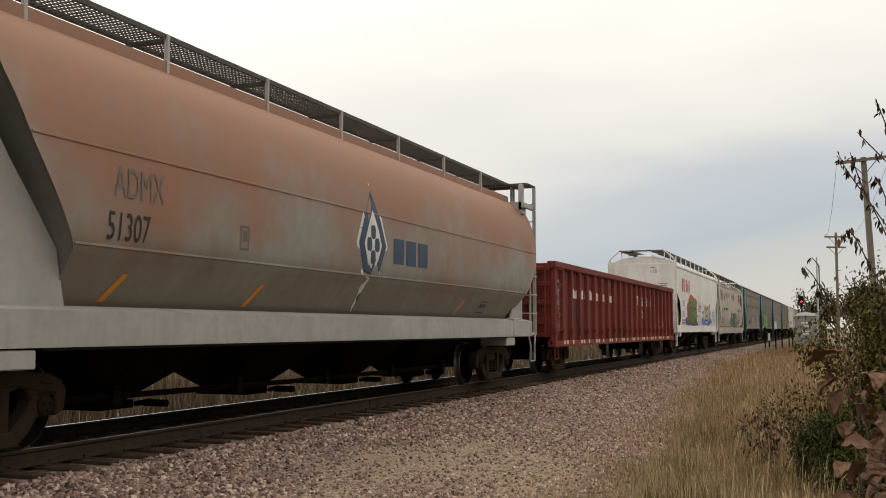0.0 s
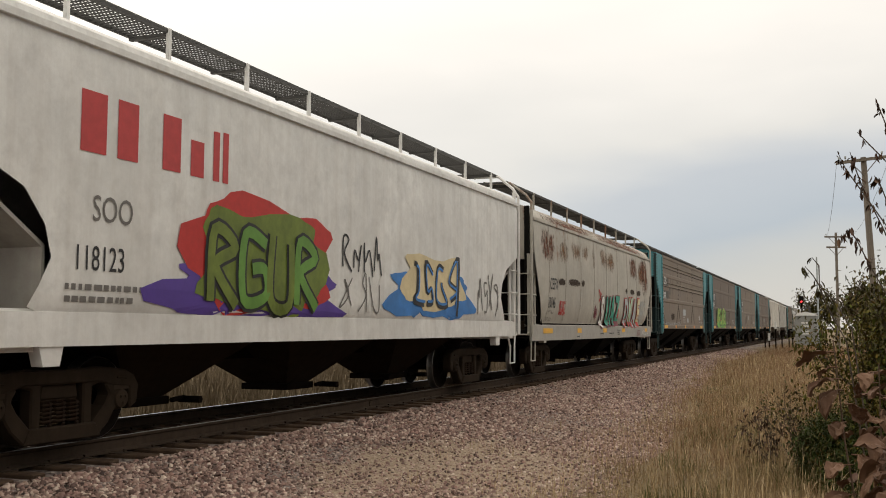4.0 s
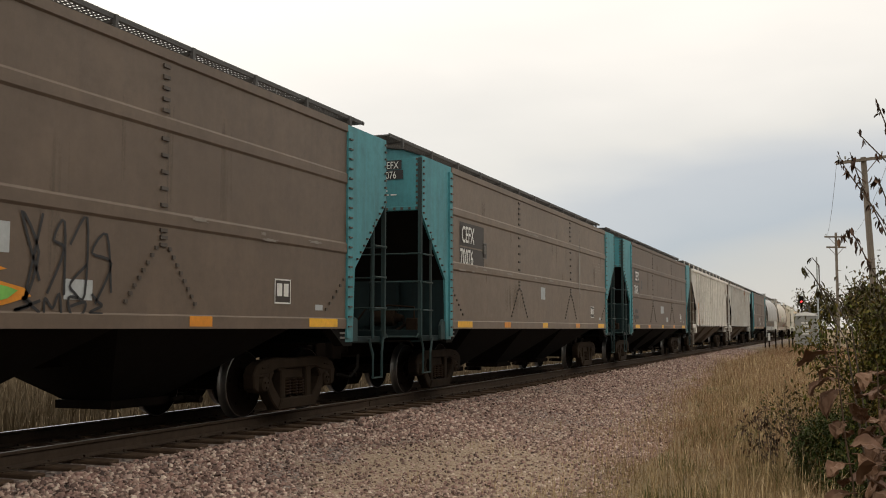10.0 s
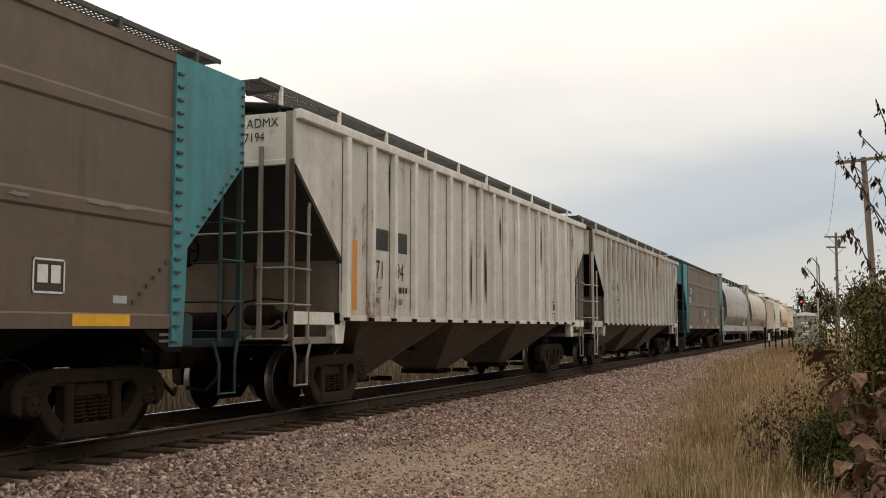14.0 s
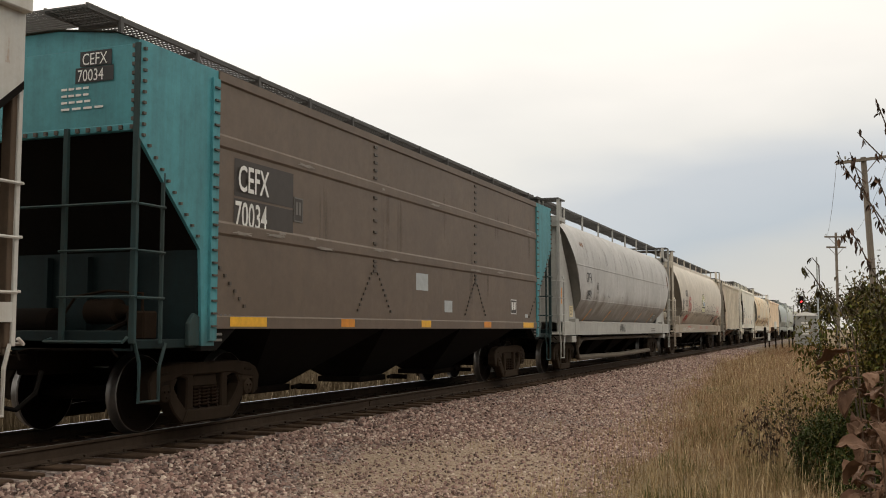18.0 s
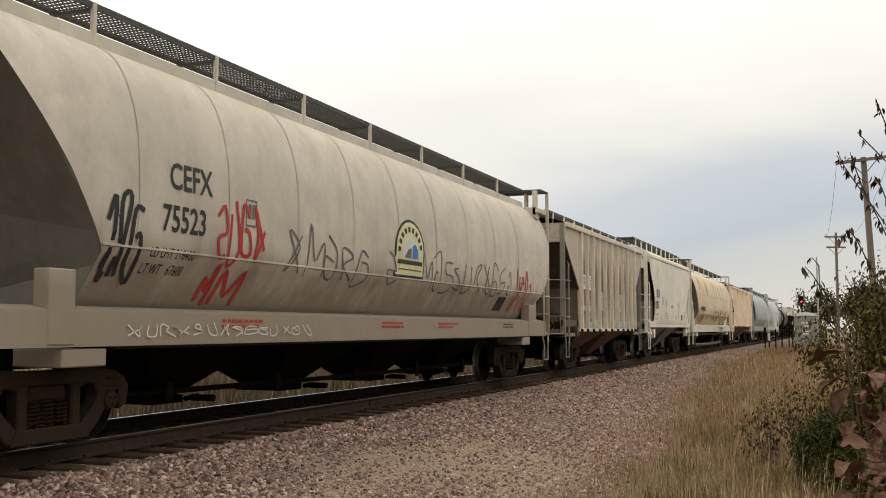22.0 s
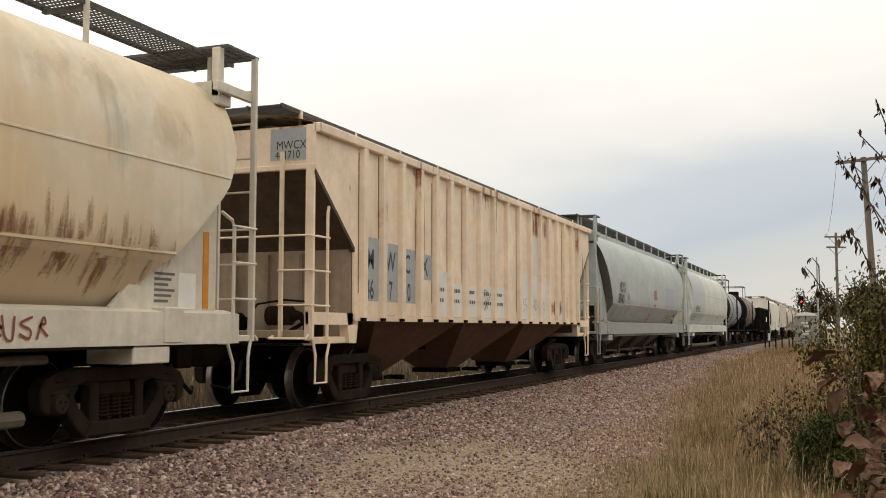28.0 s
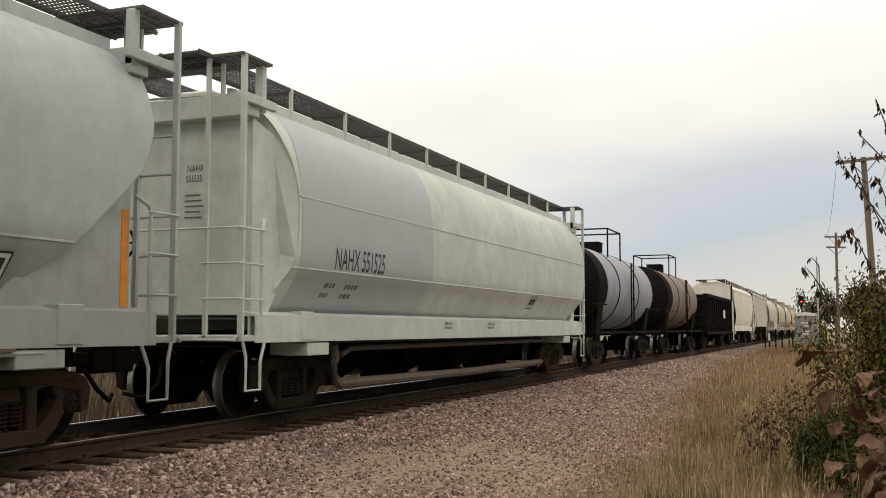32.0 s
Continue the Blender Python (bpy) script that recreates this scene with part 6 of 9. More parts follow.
    taupe_marks(c, "70043", ((7.7, 8.45, 1.85, 2.15, PATCH), (9.15, 9.6, 1.5, 1.7, PATCH)), tapes=(2.0, 4.66, 7.83, 10.9, 13.6), at=1.97, wide=1.0, rows=(2.98, 2.48))
    bars(c, 2.0, 1.8, 2, 0.6, BLACK_INK, 0.12, 0.1)

    c = made["r71"] = rib_hopper("off-white ribbed covered hopper with dark streaks", 154.6, 17.0, PAINT["ribwhite"], PAINT["ribwhite"], 17, under=PAINT["dustbay"], dark=PAINT["soot_shade"], seam=SEAM_DARK, seam_run=SOOT_RUN, bulk=PAINT["dustbay"], rib_w=0.16, sheet=PAINT["ribsheet"], corner=PAINT["brownend"], post=PAINT["creambulk"])
    patch(c, "paint_patch", 2.57, 3.12, 2.50, 2.85, DARK_PANEL)
    patch(c, "paint_patch", 3.35, 3.9, 2.50, 2.85, DARK_PANEL)
    letter(c, "AD", 2.62, 2.53, 0.40, BLACK_INK, 0.75)
    letter(c, "MX", 3.40, 2.53, 0.40, BLACK_INK, 0.75)
    for y, z, r in ((7.2, 2.3, 1.0), (8.1, 2.4, 1.0), (2.55, 3.6, 0.6), (3.2, 3.7, 0.5), (10.2, 3.4, 0.8), (13.2, 3.4, 0.8), (14.0, 3.3, 0.9), (12.4, 3.4, 0.8), (9.1, 3.3, 0.6)):
        stain(c, y, z, 0.12, r, SOOT_RUN, 0.003)
    letter(c, "71", 2.62, 2.03, 0.44, BLACK_INK, 0.75)
    letter(c, "94", 3.42, 2.03, 0.44, BLACK_INK, 0.75)
    letter(c, "LD LMT", 2.5, 1.8, 0.15, BLACK_INK, 0.7)
    letter(c, "LT WT", 2.5, 1.62, 0.15, BLACK_INK, 0.7)
    letter(c, "64500", 3.42, 1.62, 0.15, BLACK_INK, 0.75)
    bars(c, 3.42, 1.82, 1, 0.5, BLACK_INK, 0.1)
    stencil_box(c, 5.05, 2.22, GREY_INK, None, 0.25, 0.3)
    patch(c, "reflector_tape", 1.62, 1.78, 1.5, 2.58, ORANGE, 0.088)
    patch(c, "reflector_tape", 6.95, 7.03, 1.5, 1.95, ORANGE, 0.006)
    stencil_box(c, 13.4, 1.6, BLACK_INK, WHITE_INK, 0.36, 0.32)
    end_letter(c, "ADMX", 0.70, 0.03, 4.06, 0.19, BLACK_INK, 0.95)
    end_letter(c, "7194", 0.66, 0.03, 3.86, 0.19, BLACK_INK, 0.9)
    c = made["r72"] = rib_hopper("white ribbed covered hopper with long orange rust runs", 172.95, 17.05, PAINT["ribrust"], PAINT["ribrust"], 18, under=PAINT["dustbay"], seam=SEAM_RUST, seam_run=RUST_CORE, rib_w=0.20, rib_at=[y - 0.1 for y in RIBS_UNEVEN])
    runs = ((6.56, 6.95, 2.65, 4.08, 1), (7.36, 7.8, 2.25, 4.1, 1), (8.2, 8.66, 2.15, 4.1, 0), (9.14, 9.56, 2.35, 4.08, 0), (10.08, 10.6, 2.1, 4.0, 0),
            (10.93, 11.4, 2.4, 4.05, 0), (11.75, 12.22, 2.45, 3.85, 0), (12.7, 13.05, 2.4, 3.7, 0), (13.5, 14.0, 2.25, 3.8, 0), (14.2, 14.5, 2.4, 3.9, 0),
            (15.0, 15.4, 2.3, 4.1, 0), (15.8, 16.5, 3.4, 4.12, 0), (1.7, 2.05, 2.9, 4.1, 0), (2.4, 2.9, 3.1, 4.1, 0), (3.2, 3.6, 2.9, 4.1, 0), (4.0, 4.4, 2.5, 4.1, 0), (4.8, 5.2, 2.4, 4.1, 1), (5.6, 6.0, 2.3, 4.1, 1))
    for y0, y1, z0, z1, deep_one in runs:
        yc, zc = (y0 + y1) / 2, (z0 + z1) / 2
        stain(c, yc, zc, (y1 - y0) / 2 + 0.06, (z1 - z0) / 2 + 0.12, RUST_SPECK, 0.002)
        stain(c, yc + 0.04, zc + 0.1, (y1 - y0) / (2.6 if deep_one else 4.5), (z1 - z0) / 2.2, RUST_CORE, 0.0035)
    for y, z0, z1 in ((7.02, 2.0, 4.0), (9.82, 2.15, 3.3), (10.73, 2.3, 4.15), (5.35, 2.4, 4.1), (11.62, 2.3, 3.2)):
        stain(c, y, (z0 + z1) / 2, 0.07, (z1 - z0) / 2 + 0.1, RUST_CORE, 0.005)
    letter(c, "AD", 2.42, 2.48, 0.46, BLACK_INK, 0.85, 0.006)
    letter(c, "MX", 3.30, 2.48, 0.46, BLACK_INK, 0.8, 0.006)
    letter(c, "72", 2.42, 2.03, 0.44, BLACK_INK, 0.8)
    letter(c, "94", 3.35, 2.03, 0.44, BLACK_INK, 0.8)
    for z, a, b in ((1.8, "LD LMT", "221300"), (1.62, "LT WT", "64700")):
        letter(c, a, 2.36, z, 0.16, BLACK_INK, 0.75)
        letter(c, b, 3.3, z, 0.16, BLACK_INK, 0.75)
    stencil_box(c, 5.05, 2.22, GREY_INK, None, 0.27, 0.32)
    stencil_box(c, 13.45, 1.64, BLACK_INK, WHITE_INK, 0.4, 0.32)
    bars(c, 7.22, 1.92, 4, 0.55, FADED_RED, 0.03, 0.05)
    patch(c, "stencil_plate", 8.27, 8.52, 1.65, 1.78, CREAM_INK, 0.006)
    bars(c, 8.31, 1.73, 2, 0.17, GREY_INK, 0.025, 0.025)
    bars(c, 9.14, 1.76, 3, 0.42, GREY_INK, 0.022, 0.04)
    bars(c, 10.08, 1.65, 1, 0.38, GREY_INK, 0.025, 0.04)
    bars(c, 14.15, 1.75, 3, 0.3, GREY_INK, 0.025, 0.05)
    scrawl(c, 10.85, 11.3, 1.46, 1.93, 3, 0.022, BLACK_INK, 40)
    scrawl(c, 11.74, 12.1, 1.57, 1.85, 3, 0.018, GREY_INK, 41)
    scrawl(c, 12.5, 12.8, 1.62, 1.72, 3, 0.014, GREY_INK, 42)
    end_letter(c, "ADMX", 0.6, 0.03, 3.92, 0.24, BLACK_INK, 0.8)
    c = made["f34"] = flat_hopper("taupe flat-sided covered hopper with pale teal ends", 191.6, 16.6, PAINT["browndark"], PAINT["teal"])
    taupe_marks(c, "70034", ((7.6, 8.15, 1.9, 2.2, PATCH), (8.97, 9.38, 1.53, 1.75, PATCH)), at=1.86)

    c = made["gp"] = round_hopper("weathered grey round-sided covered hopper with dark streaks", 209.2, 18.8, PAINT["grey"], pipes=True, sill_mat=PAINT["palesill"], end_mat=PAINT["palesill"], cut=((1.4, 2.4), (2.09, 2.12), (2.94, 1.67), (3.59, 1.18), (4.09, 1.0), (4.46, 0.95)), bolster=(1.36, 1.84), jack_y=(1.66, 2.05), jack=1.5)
    letter(c, "GPFX", 2.71, 2.58, 0.42, BLACK_INK, 0.72)
    letter(c, "10931", 2.72, 2.08, 0.40, BLACK_INK, 0.72)
    stencil_box(c, 4.05, 2.3, GREY_INK, None, 0.26, 0.32)
    for y in (3.75, 6.58, 9.5, 12.1, 14.6):
        patch(c, "reflector_tape", y, y + 0.1, 1.45, 1.82, ORANGE, 0.008, slant=0.28)
    patch(c, "reflector_tape", 18.2, 18.32, 1.45, 2.35, YELLOW, -0.18)
    stencil_box(c, 15.2, 1.5, GREY_INK, PATCH, 0.5, 0.3)
    scrawl(c, 7.87, 8.85, 1.1, 1.36, 5, 0.022, BLACK_INK, 43)
    part("placard", Mesh().box(1.361, 1.366, 1.03, 1.16, 1.68, 1.80), RED_INK, c)
    part("builder_plate", Mesh().box(1.361, 1.372, 1.67, 2.04, 1.56, 1.87), CREAM_INK, c)
    for k in range(6):
        part("stencil_line", Mesh().box(1.373, 1.375, 1.72, 1.98 - 0.04 * (k % 2), 1.61 + 0.04 * k, 1.625 + 0.04 * k), GREY_INK, c)
    part("reflector_tape", Mesh().box(1.361, 1.366, 0.80, 0.88, 1.9, 2.35), ORANGE, c)
    part("step_bracket", Mesh().box(1.40, 1.525, 0.81, 1.29, 1.145, 1.24), PAINT["palesill"], c, bevel=0.01)
    part("stencil_frame", Mesh().box(1.361, 1.365, 1.0, 1.23, 1.27, 1.29).box(1.361, 1.365, 1.0, 1.23, 1.36, 1.41).box(1.361, 1.365, 1.0, 1.02, 1.29, 1.36).box(1.361, 1.365, 1.21, 1.23, 1.29, 1.36).box(1.361, 1.365, 1.10, 1.12, 1.29, 1.36), BLACK_INK, c)
    bars(c, 14.0, 1.2, 2, 0.9, GREY_INK, 0.04, 0.04)
    stain(c, 2.58, 3.67, 0.34, 0.10, RUST_RUN)
    end_letter(c, "10931", 0.36, 0.46, 3.45, 0.18, GREY_INK, 0.85)
    for k, (x0, x1, z) in enumerate(((0.05, 0.4, 3.22), (0.62, 1.05, 3.12), (0.05, 0.5, 3.08), (0.1, 0.62, 2.98), (0.55, 1.1, 2.9), (0.1, 0.45, 2.86))):
        end_plate(c, "stencil_line", x0, x1, 0.465, z, z + 0.03, GREY_INK)
    tag = random.Random(77)
    for k in range(3):
        x0, z0 = -0.15 + 0.16 * k, 2.62
        line = smooth_line([(x0 + 0.14 * a, z0 + 0.3 * b + tag.gauss(0, 0.02)) for a, b in STROKES[k + 1]], 4)
        part("spray_stroke", Mesh().tube([(x, 0.462, z) for x, z in line], 0.011, 4), MAROON_INK, c)
    stain(c, 17.75, 3.2, 0.2, 0.5, RUST_THIN)
    runs = random.Random(93)
    for k in range(14):
        stain(c, 2.8 + k * 1.05 + runs.uniform(-0.3, 0.3), 3.45, runs.uniform(0.15, 0.45), runs.uniform(0.6, 0.9), PALE_RUN if k % 2 else GREY_RUN, 0.004 + 0.0006 * (k % 3))
    for k in range(14):
        stain(c, 2.9 + k * 1.02 + runs.uniform(-0.3, 0.3), runs.uniform(1.85, 2.25), runs.uniform(0.25, 0.6), runs.uniform(0.12, 0.28), SOOT_SPECK, 0.005 + 0.0005 * (k % 4))
    for y in (7.14, 12.2, 15.6):
        ribbon(c, [(y + 0.02 * math.sin(z * 3), z) for z in (1.45, 1.8, 2.1, 2.5, 2.9, 3.3, 3.6, 3.9, 4.15)], 0.014, GREY_INK, 0.006, "weld_line")

    # The slope sheet's darker cream has the end's shade put into it.
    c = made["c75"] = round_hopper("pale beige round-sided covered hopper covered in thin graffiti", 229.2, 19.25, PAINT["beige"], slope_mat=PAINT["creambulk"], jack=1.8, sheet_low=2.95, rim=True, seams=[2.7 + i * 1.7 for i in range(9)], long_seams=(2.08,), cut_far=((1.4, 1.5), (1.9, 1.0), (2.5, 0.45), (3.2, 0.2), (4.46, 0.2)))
    letter(c, "CEFX", 3.2, 2.78, 0.42, BLACK_INK, 0.82, 0.006)
    letter(c, "75523", 3.08, 2.3, 0.42, BLACK_INK, 0.8, 0.006)
    letter(c, "LD LMT 218400", 2.95, 2.0, 0.16, BLACK_INK, 0.75)
    letter(c, "LT WT   67600", 2.9, 1.82, 0.16, BLACK_INK, 0.75)
    end_letter(c, "CEFX", 0.29, 0.46, 4.0, 0.17, BLACK_INK, 0.85)
    end_letter(c, "75523", 0.29, 0.46, 3.83, 0.17, BLACK_INK, 0.8)
    for k in range(5):
        end_plate(c, "stencil_line", 0.24, 0.62 + 0.04 * (k % 2), 0.465, 3.58 - 0.06 * k, 3.605 - 0.06 * k, GREY_INK)
    stencil_box(c, 4.75, 2.5, GREY_INK, None, 0.26, 0.34)
    scrawl(c, 4.1, 5.2, 2.1, 2.75, 4, 0.05, RED_INK, 45)
    scrawl(c, 4.0, 5.0, 1.55, 2.0, 2, 0.07, RED_INK, 46)
    scrawl(c, 2.2, 2.8, 1.7, 2.6, 3, 0.06, BLACK_INK, 47)
    for y, s in ((5.8, 48), (10.5, 49), (13.3, 50), (9.0, 52)):
        scrawl(c, y, y + (2.6 if s != 52 else 0.5), 1.95, 2.55, 5 if s != 52 else 1, 0.032, GREY_INK, s, -0.01)
    scrawl(c, 16.2, 17.4, 1.7, 2.5, 4, 0.05, RED_INK, 51)
    arch = [(9.3, 2.08), (10.6, 2.08)] + [(9.95 + 0.65 * math.cos(a), 2.55 + 0.55 * math.sin(a)) for a in (i * math.pi / 10 for i in range(11))]
    shape(c, arch, BLACK_INK, 0.008)
    shape(c, [(9.95 + (y - 9.95) * 0.9, 2.62 + (z - 2.62) * 0.9) for y, z in arch], EMBLEM_CREAM, 0.012)
    for k in range(9):
        a = math.radians(12 + k * 19.5)
        u, w = (math.cos(a), math.sin(a)), (math.cos(a + 0.2), math.sin(a + 0.2))
        shape(c, [(9.95 + r * v[0], 2.52 + 0.85 * r * v[1]) for r, v in ((0.42, u), (0.53, u), (0.53, w), (0.42, w))], BLACK_INK, 0.016, "brand_bar")
    shape(c, [(9.95 + 0.36 * math.cos(a), 2.42 + 0.36 * math.sin(a)) for a in (i * math.pi / 10 for i in range(11))], WHITE_INK, 0.016)
    shape(c, [(10.02, 2.43), (10.29, 2.43), (10.27, 2.58), (10.15, 2.68), (10.02, 2.64)], BLUE_INK, 0.02)
    shape(c, [(9.68, 2.43), (9.98, 2.43), (9.98, 2.60), (9.85, 2.58)], GREY_INK, 0.02)
    patch(c, "brand_bar", 9.42, 10.48, 2.32, 2.39, BLACK_INK, 0.016)
    patch(c, "brand_bar", 9.46, 10.44, 2.22, 2.24, OLIVE_INK, 0.016)
    stencil_box(c, 15.2, 1.62, BLACK_INK, BLACK_INK, 0.55, 0.3)
    for y in (4.4, 9.0, 11.5, 15.4):
        bars(c, y, 1.3, 2, 1.0, RED_INK if y < 14 else BLACK_INK, 0.035, 0.03, 0.008)
    scrawl(c, 2.6, 6.6, 1.14, 1.27, 14, 0.016, WHITE_INK, 53, 0.0, 0.02)

    c = made["r91"] = rib_hopper("short stained tan ribbed covered hopper with pale ribs", 250.2, 11.4, PAINT["ribbeige"], PAINT["rib_strip"], 11, bays=2, dark=PAINT["brownend"], under=PAINT["oxide"], cut=(3.58, 1.5, 2.38), post=PAINT["creambulk"], sill_mat=PAINT["dustbay"], zb=1.24, zt=4.16, wz=4.46, rib_at=RIBS_SHORT)
    for y, a, b in ((1.80, "CR", "91"), (2.54, "DX", "99")):
        patch(c, "paint_patch", y - 0.04, y + 0.52, 2.38, 2.8, CHALK)
        letter(c, a, y, 2.44, 0.46, BLACK_INK, 0.75)
        letter(c, b, y + 0.02, 2.02, 0.42, GREY_INK, 0.75)
        patch(c, "paint_patch", y, y + 0.5, 1.75, 1.9, PATCH)
        bars(c, y, 1.6, 2, 0.45, GREY_INK, 0.09, 0.08)
    for y in (4.11, 6.87):
        patch(c, "paint_patch", y, y + 0.58, 1.78, 2.36, PATCH)
        ring = [(y + 0.29 + 0.17 * math.cos(a), 2.08 + 0.19 * math.sin(a)) for a in (i * math.pi / 10 for i in range(21))]
        ribbon(c, ring, 0.035, MAROON_INK, 0.010)
        ribbon(c, [(y + 0.2, 1.97), (y + 0.38, 2.19)], 0.03, BLACK_INK, 0.012)
        ribbon(c, [(y + 0.24, 2.19), (y + 0.34, 1.97)], 0.03, BLACK_INK, 0.012)
    for y in (1.60, 4.02, 5.96, 7.72):
        patch(c, "reflector_tape", y - 0.03, y + 0.07, 1.28, 2.35 if y < 2 else 1.8, ORANGE, 0.006)
    for y in (2.9, 3.55, 6.1, 7.3, 8.1):
        patch(c, "paint_patch", y, y + 0.4, 1.28, 1.48, PATCH)
    for y0, y1 in zip(RIBS_SHORT, RIBS_SHORT[1:]):
        stain(c, (y0 + y1) / 2 + 0.06, 2.75, (y1 - y0) * 0.46, 1.6, BROWN_SMEAR, 0.0015)
        stain(c, (y0 + y1) / 2 + 0.14, 2.3, (y1 - y0) * 0.30, 1.3, BROWN_SMEAR, 0.0022)
        patch(c, "paint_patch", y0 + 0.06, y1 - 0.06, 3.90, 4.03, PALE_GREY, 0.003)
    end_letter(c, "CRDX", 0.64, 0.03, 3.98, 0.19, GREY_INK, 0.85)
    end_letter(c, "9199", 0.68, 0.03, 3.78, 0.19, GREY_INK, 0.9)

    c = made["c20"] = slab_hopper("short clean cream covered hopper with smooth sides", 263.05, 11.7, PAINT["cream"], slab, bays=2, cut=(3.63, 1.25, 2.35), sill=(1.28, 1.5), under=PAINT["bay_and_slope_shade"], dark=PAINT["dustbay"], panel_low=3.64, wz=4.81, sill_in=0.25, end_post=PAINT["cream"], bulk=PAINT["creambulk"], inner=0.88, post_top=4.1, curve=((1.36, 0.85), (1.54, 0.89), (1.75, 1.15), (2.1, 1.25), (2.56, 1.17), (2.88, 0.97), (3.2, 0.62), (3.63, 0.18)))
    letter(c, "CRDX", 1.6, 2.5, 0.46, BLACK_INK, 0.66, 0.006)
    letter(c, "20953", 1.5, 2.04, 0.44, BLACK_INK, 0.7, 0.006)
    letter(c, "LD LMT 234100", 1.45, 1.75, 0.13, BLACK_INK, 0.75)
    letter(c, "LT WT   51900", 1.3, 1.58, 0.13, BLACK_INK, 0.75)
    patch(c, "reflector_tape", 1.2, 1.28, 1.58, 2.5, ORANGE, 0.006, slant=0.22)
    for y in (3.65, 5.55, 7.5):
        patch(c, "reflector_tape", y, y + 0.11, 1.58, 2.04, ORANGE, 0.006, slant=0.1)
    patch(c, "reflector_tape", 10.0, 10.1, 1.6, 2.5, ORANGE, 0.006, slant=0.25)
    patch(c, "reflector_tape", 1.84, 1.9, 3.25, 3.65, YELLOW, 0.006)
    stencil_box(c, 3.06, 2.22, GREY_INK, None, 0.26, 0.34)
    for y in (4.1, 7.65):
        ring = [(y + 0.15 * math.cos(a), 2.27 + 0.17 * math.sin(a)) for a in (i * math.pi / 10 for i in range(21))]
        ribbon(c, ring, 0.03, MAROON_INK, 0.008)
        ribbon(c, [(y - 0.08, 2.17), (y + 0.08, 2.37)], 0.025, BLACK_INK, 0.008)
        ribbon(c, [(y - 0.05, 2.37), (y + 0.05, 2.17)], 0.025, BLACK_INK, 0.008)
    stencil_box(c, 8.4, 1.6, BLACK_INK, BLACK_INK, 0.4, 0.28)
    stencil_box(c, 2.6, 1.58, GREY_INK, None, 0.2, 0.16)
    bars(c, 4.0, 1.85, 4, 0.45, GREY_INK, 0.035, 0.035)
    bars(c, 5.5, 2.2, 2, 0.5, BLACK_INK, 0.05, 0.03)
    bars(c, 6.6, 1.75, 3, 0.35, GREY_INK, 0.035, 0.035)
    bars(c, 9.2, 1.95, 3, 0.5, BLACK_INK, 0.04, 0.06)
    end_letter(c, "CRDX", 0.98, 0.03, 4.13, 0.17, BLACK_INK, 0.85)
    end_letter(c, "20953", 0.96, 0.03, 3.97, 0.17, BLACK_INK, 0.9)
    for k in range(4):
        end_plate(c, "stencil_line", 0.45, 0.75 - 0.06 * (k % 2), 0.034, 3.6 - k * 0.07, 3.625 - k * 0.07, GREY_INK)

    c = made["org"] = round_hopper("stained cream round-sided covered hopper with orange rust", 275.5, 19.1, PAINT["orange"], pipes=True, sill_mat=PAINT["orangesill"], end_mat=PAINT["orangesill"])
    bars(c, 3.0, 2.2, 1, 2.2, BLACK_INK, 0.22)
    scrawl(c, 3.2, 5.0, 1.6, 2.05, 4, 0.03, RUST_INK, 55)
    ribbon(c, smooth_line([(10.15, 1.75), (10.25, 2.2), (10.75, 2.24), (10.7, 2.12), (10.45, 2.1), (10.5, 1.98), (10.72, 1.96), (10.66, 1.84), (10.42, 1.84), (10.36, 1.70), (10.15, 1.75)], 4), 0.035, MAROON_INK)
    for cy, cz, ry, rz in ((11.12, 1.95, 0.27, 0.26), (11.10, 1.95, 0.07, 0.08), (11.58, 2.10, 0.20, 0.15), (11.66, 1.84, 0.30, 0.17), (11.58, 2.09, 0.05, 0.04), (11.64, 1.83, 0.08, 0.05)):
        ribbon(c, [(cy + ry * math.cos(k), cz + rz * math.sin(k)) for k in (i * math.pi / 12 for i in range(25))], 0.032, MAROON_INK, 0.012 + 0.001 * ry)
    scrawl(c, 10.4, 11.2, 1.12, 1.36, 3, 0.03, RUST_INK, 57)
    scrawl(c, 11.45, 12.45, 1.12, 1.36, 6, 0.026, RUST_INK, 58)
    scrawl(c, 12.72, 13.72, 1.10, 1.36, 6, 0.045, NAVY_INK, 59)
    scrawl(c, 14.7, 15.5, 1.12, 1.36, 4, 0.026, RUST_INK, 60)
    bars(c, 13.9, 1.28, 3, 0.6, GREY_INK, 0.035, 0.04, 0.008)
    bars(c, 13.75, 1.28, 2, 0.3, GREY_INK, 0.035, 0.04, 0.008)
    patch(c, "reflector_tape", 8.8, 8.95, 1.6, 1.95, YELLOW, 0.008, slant=0.25)
    stencil_box(c, 14.36, 1.48, GREY_INK, DARK_PANEL, 0.55, 0.2)
    part("reflector_tape", Mesh().box(1.362, 1.366, 18.20, 18.32, 1.46, 2.39), ORANGE, c)
    part("paint_patch", Mesh().box(1.362, 1.365, 17.72, 18.06, 1.45, 1.87), CHALK, c)
    for k in range(6):
        z = 1.89 - 0.062 * (k + 1)
        part("stencil_line", Mesh().box(1.362, 1.365, 17.28, 17.65 - 0.06 * (k % 3), z, z + 0.03), GREY_INK, c)
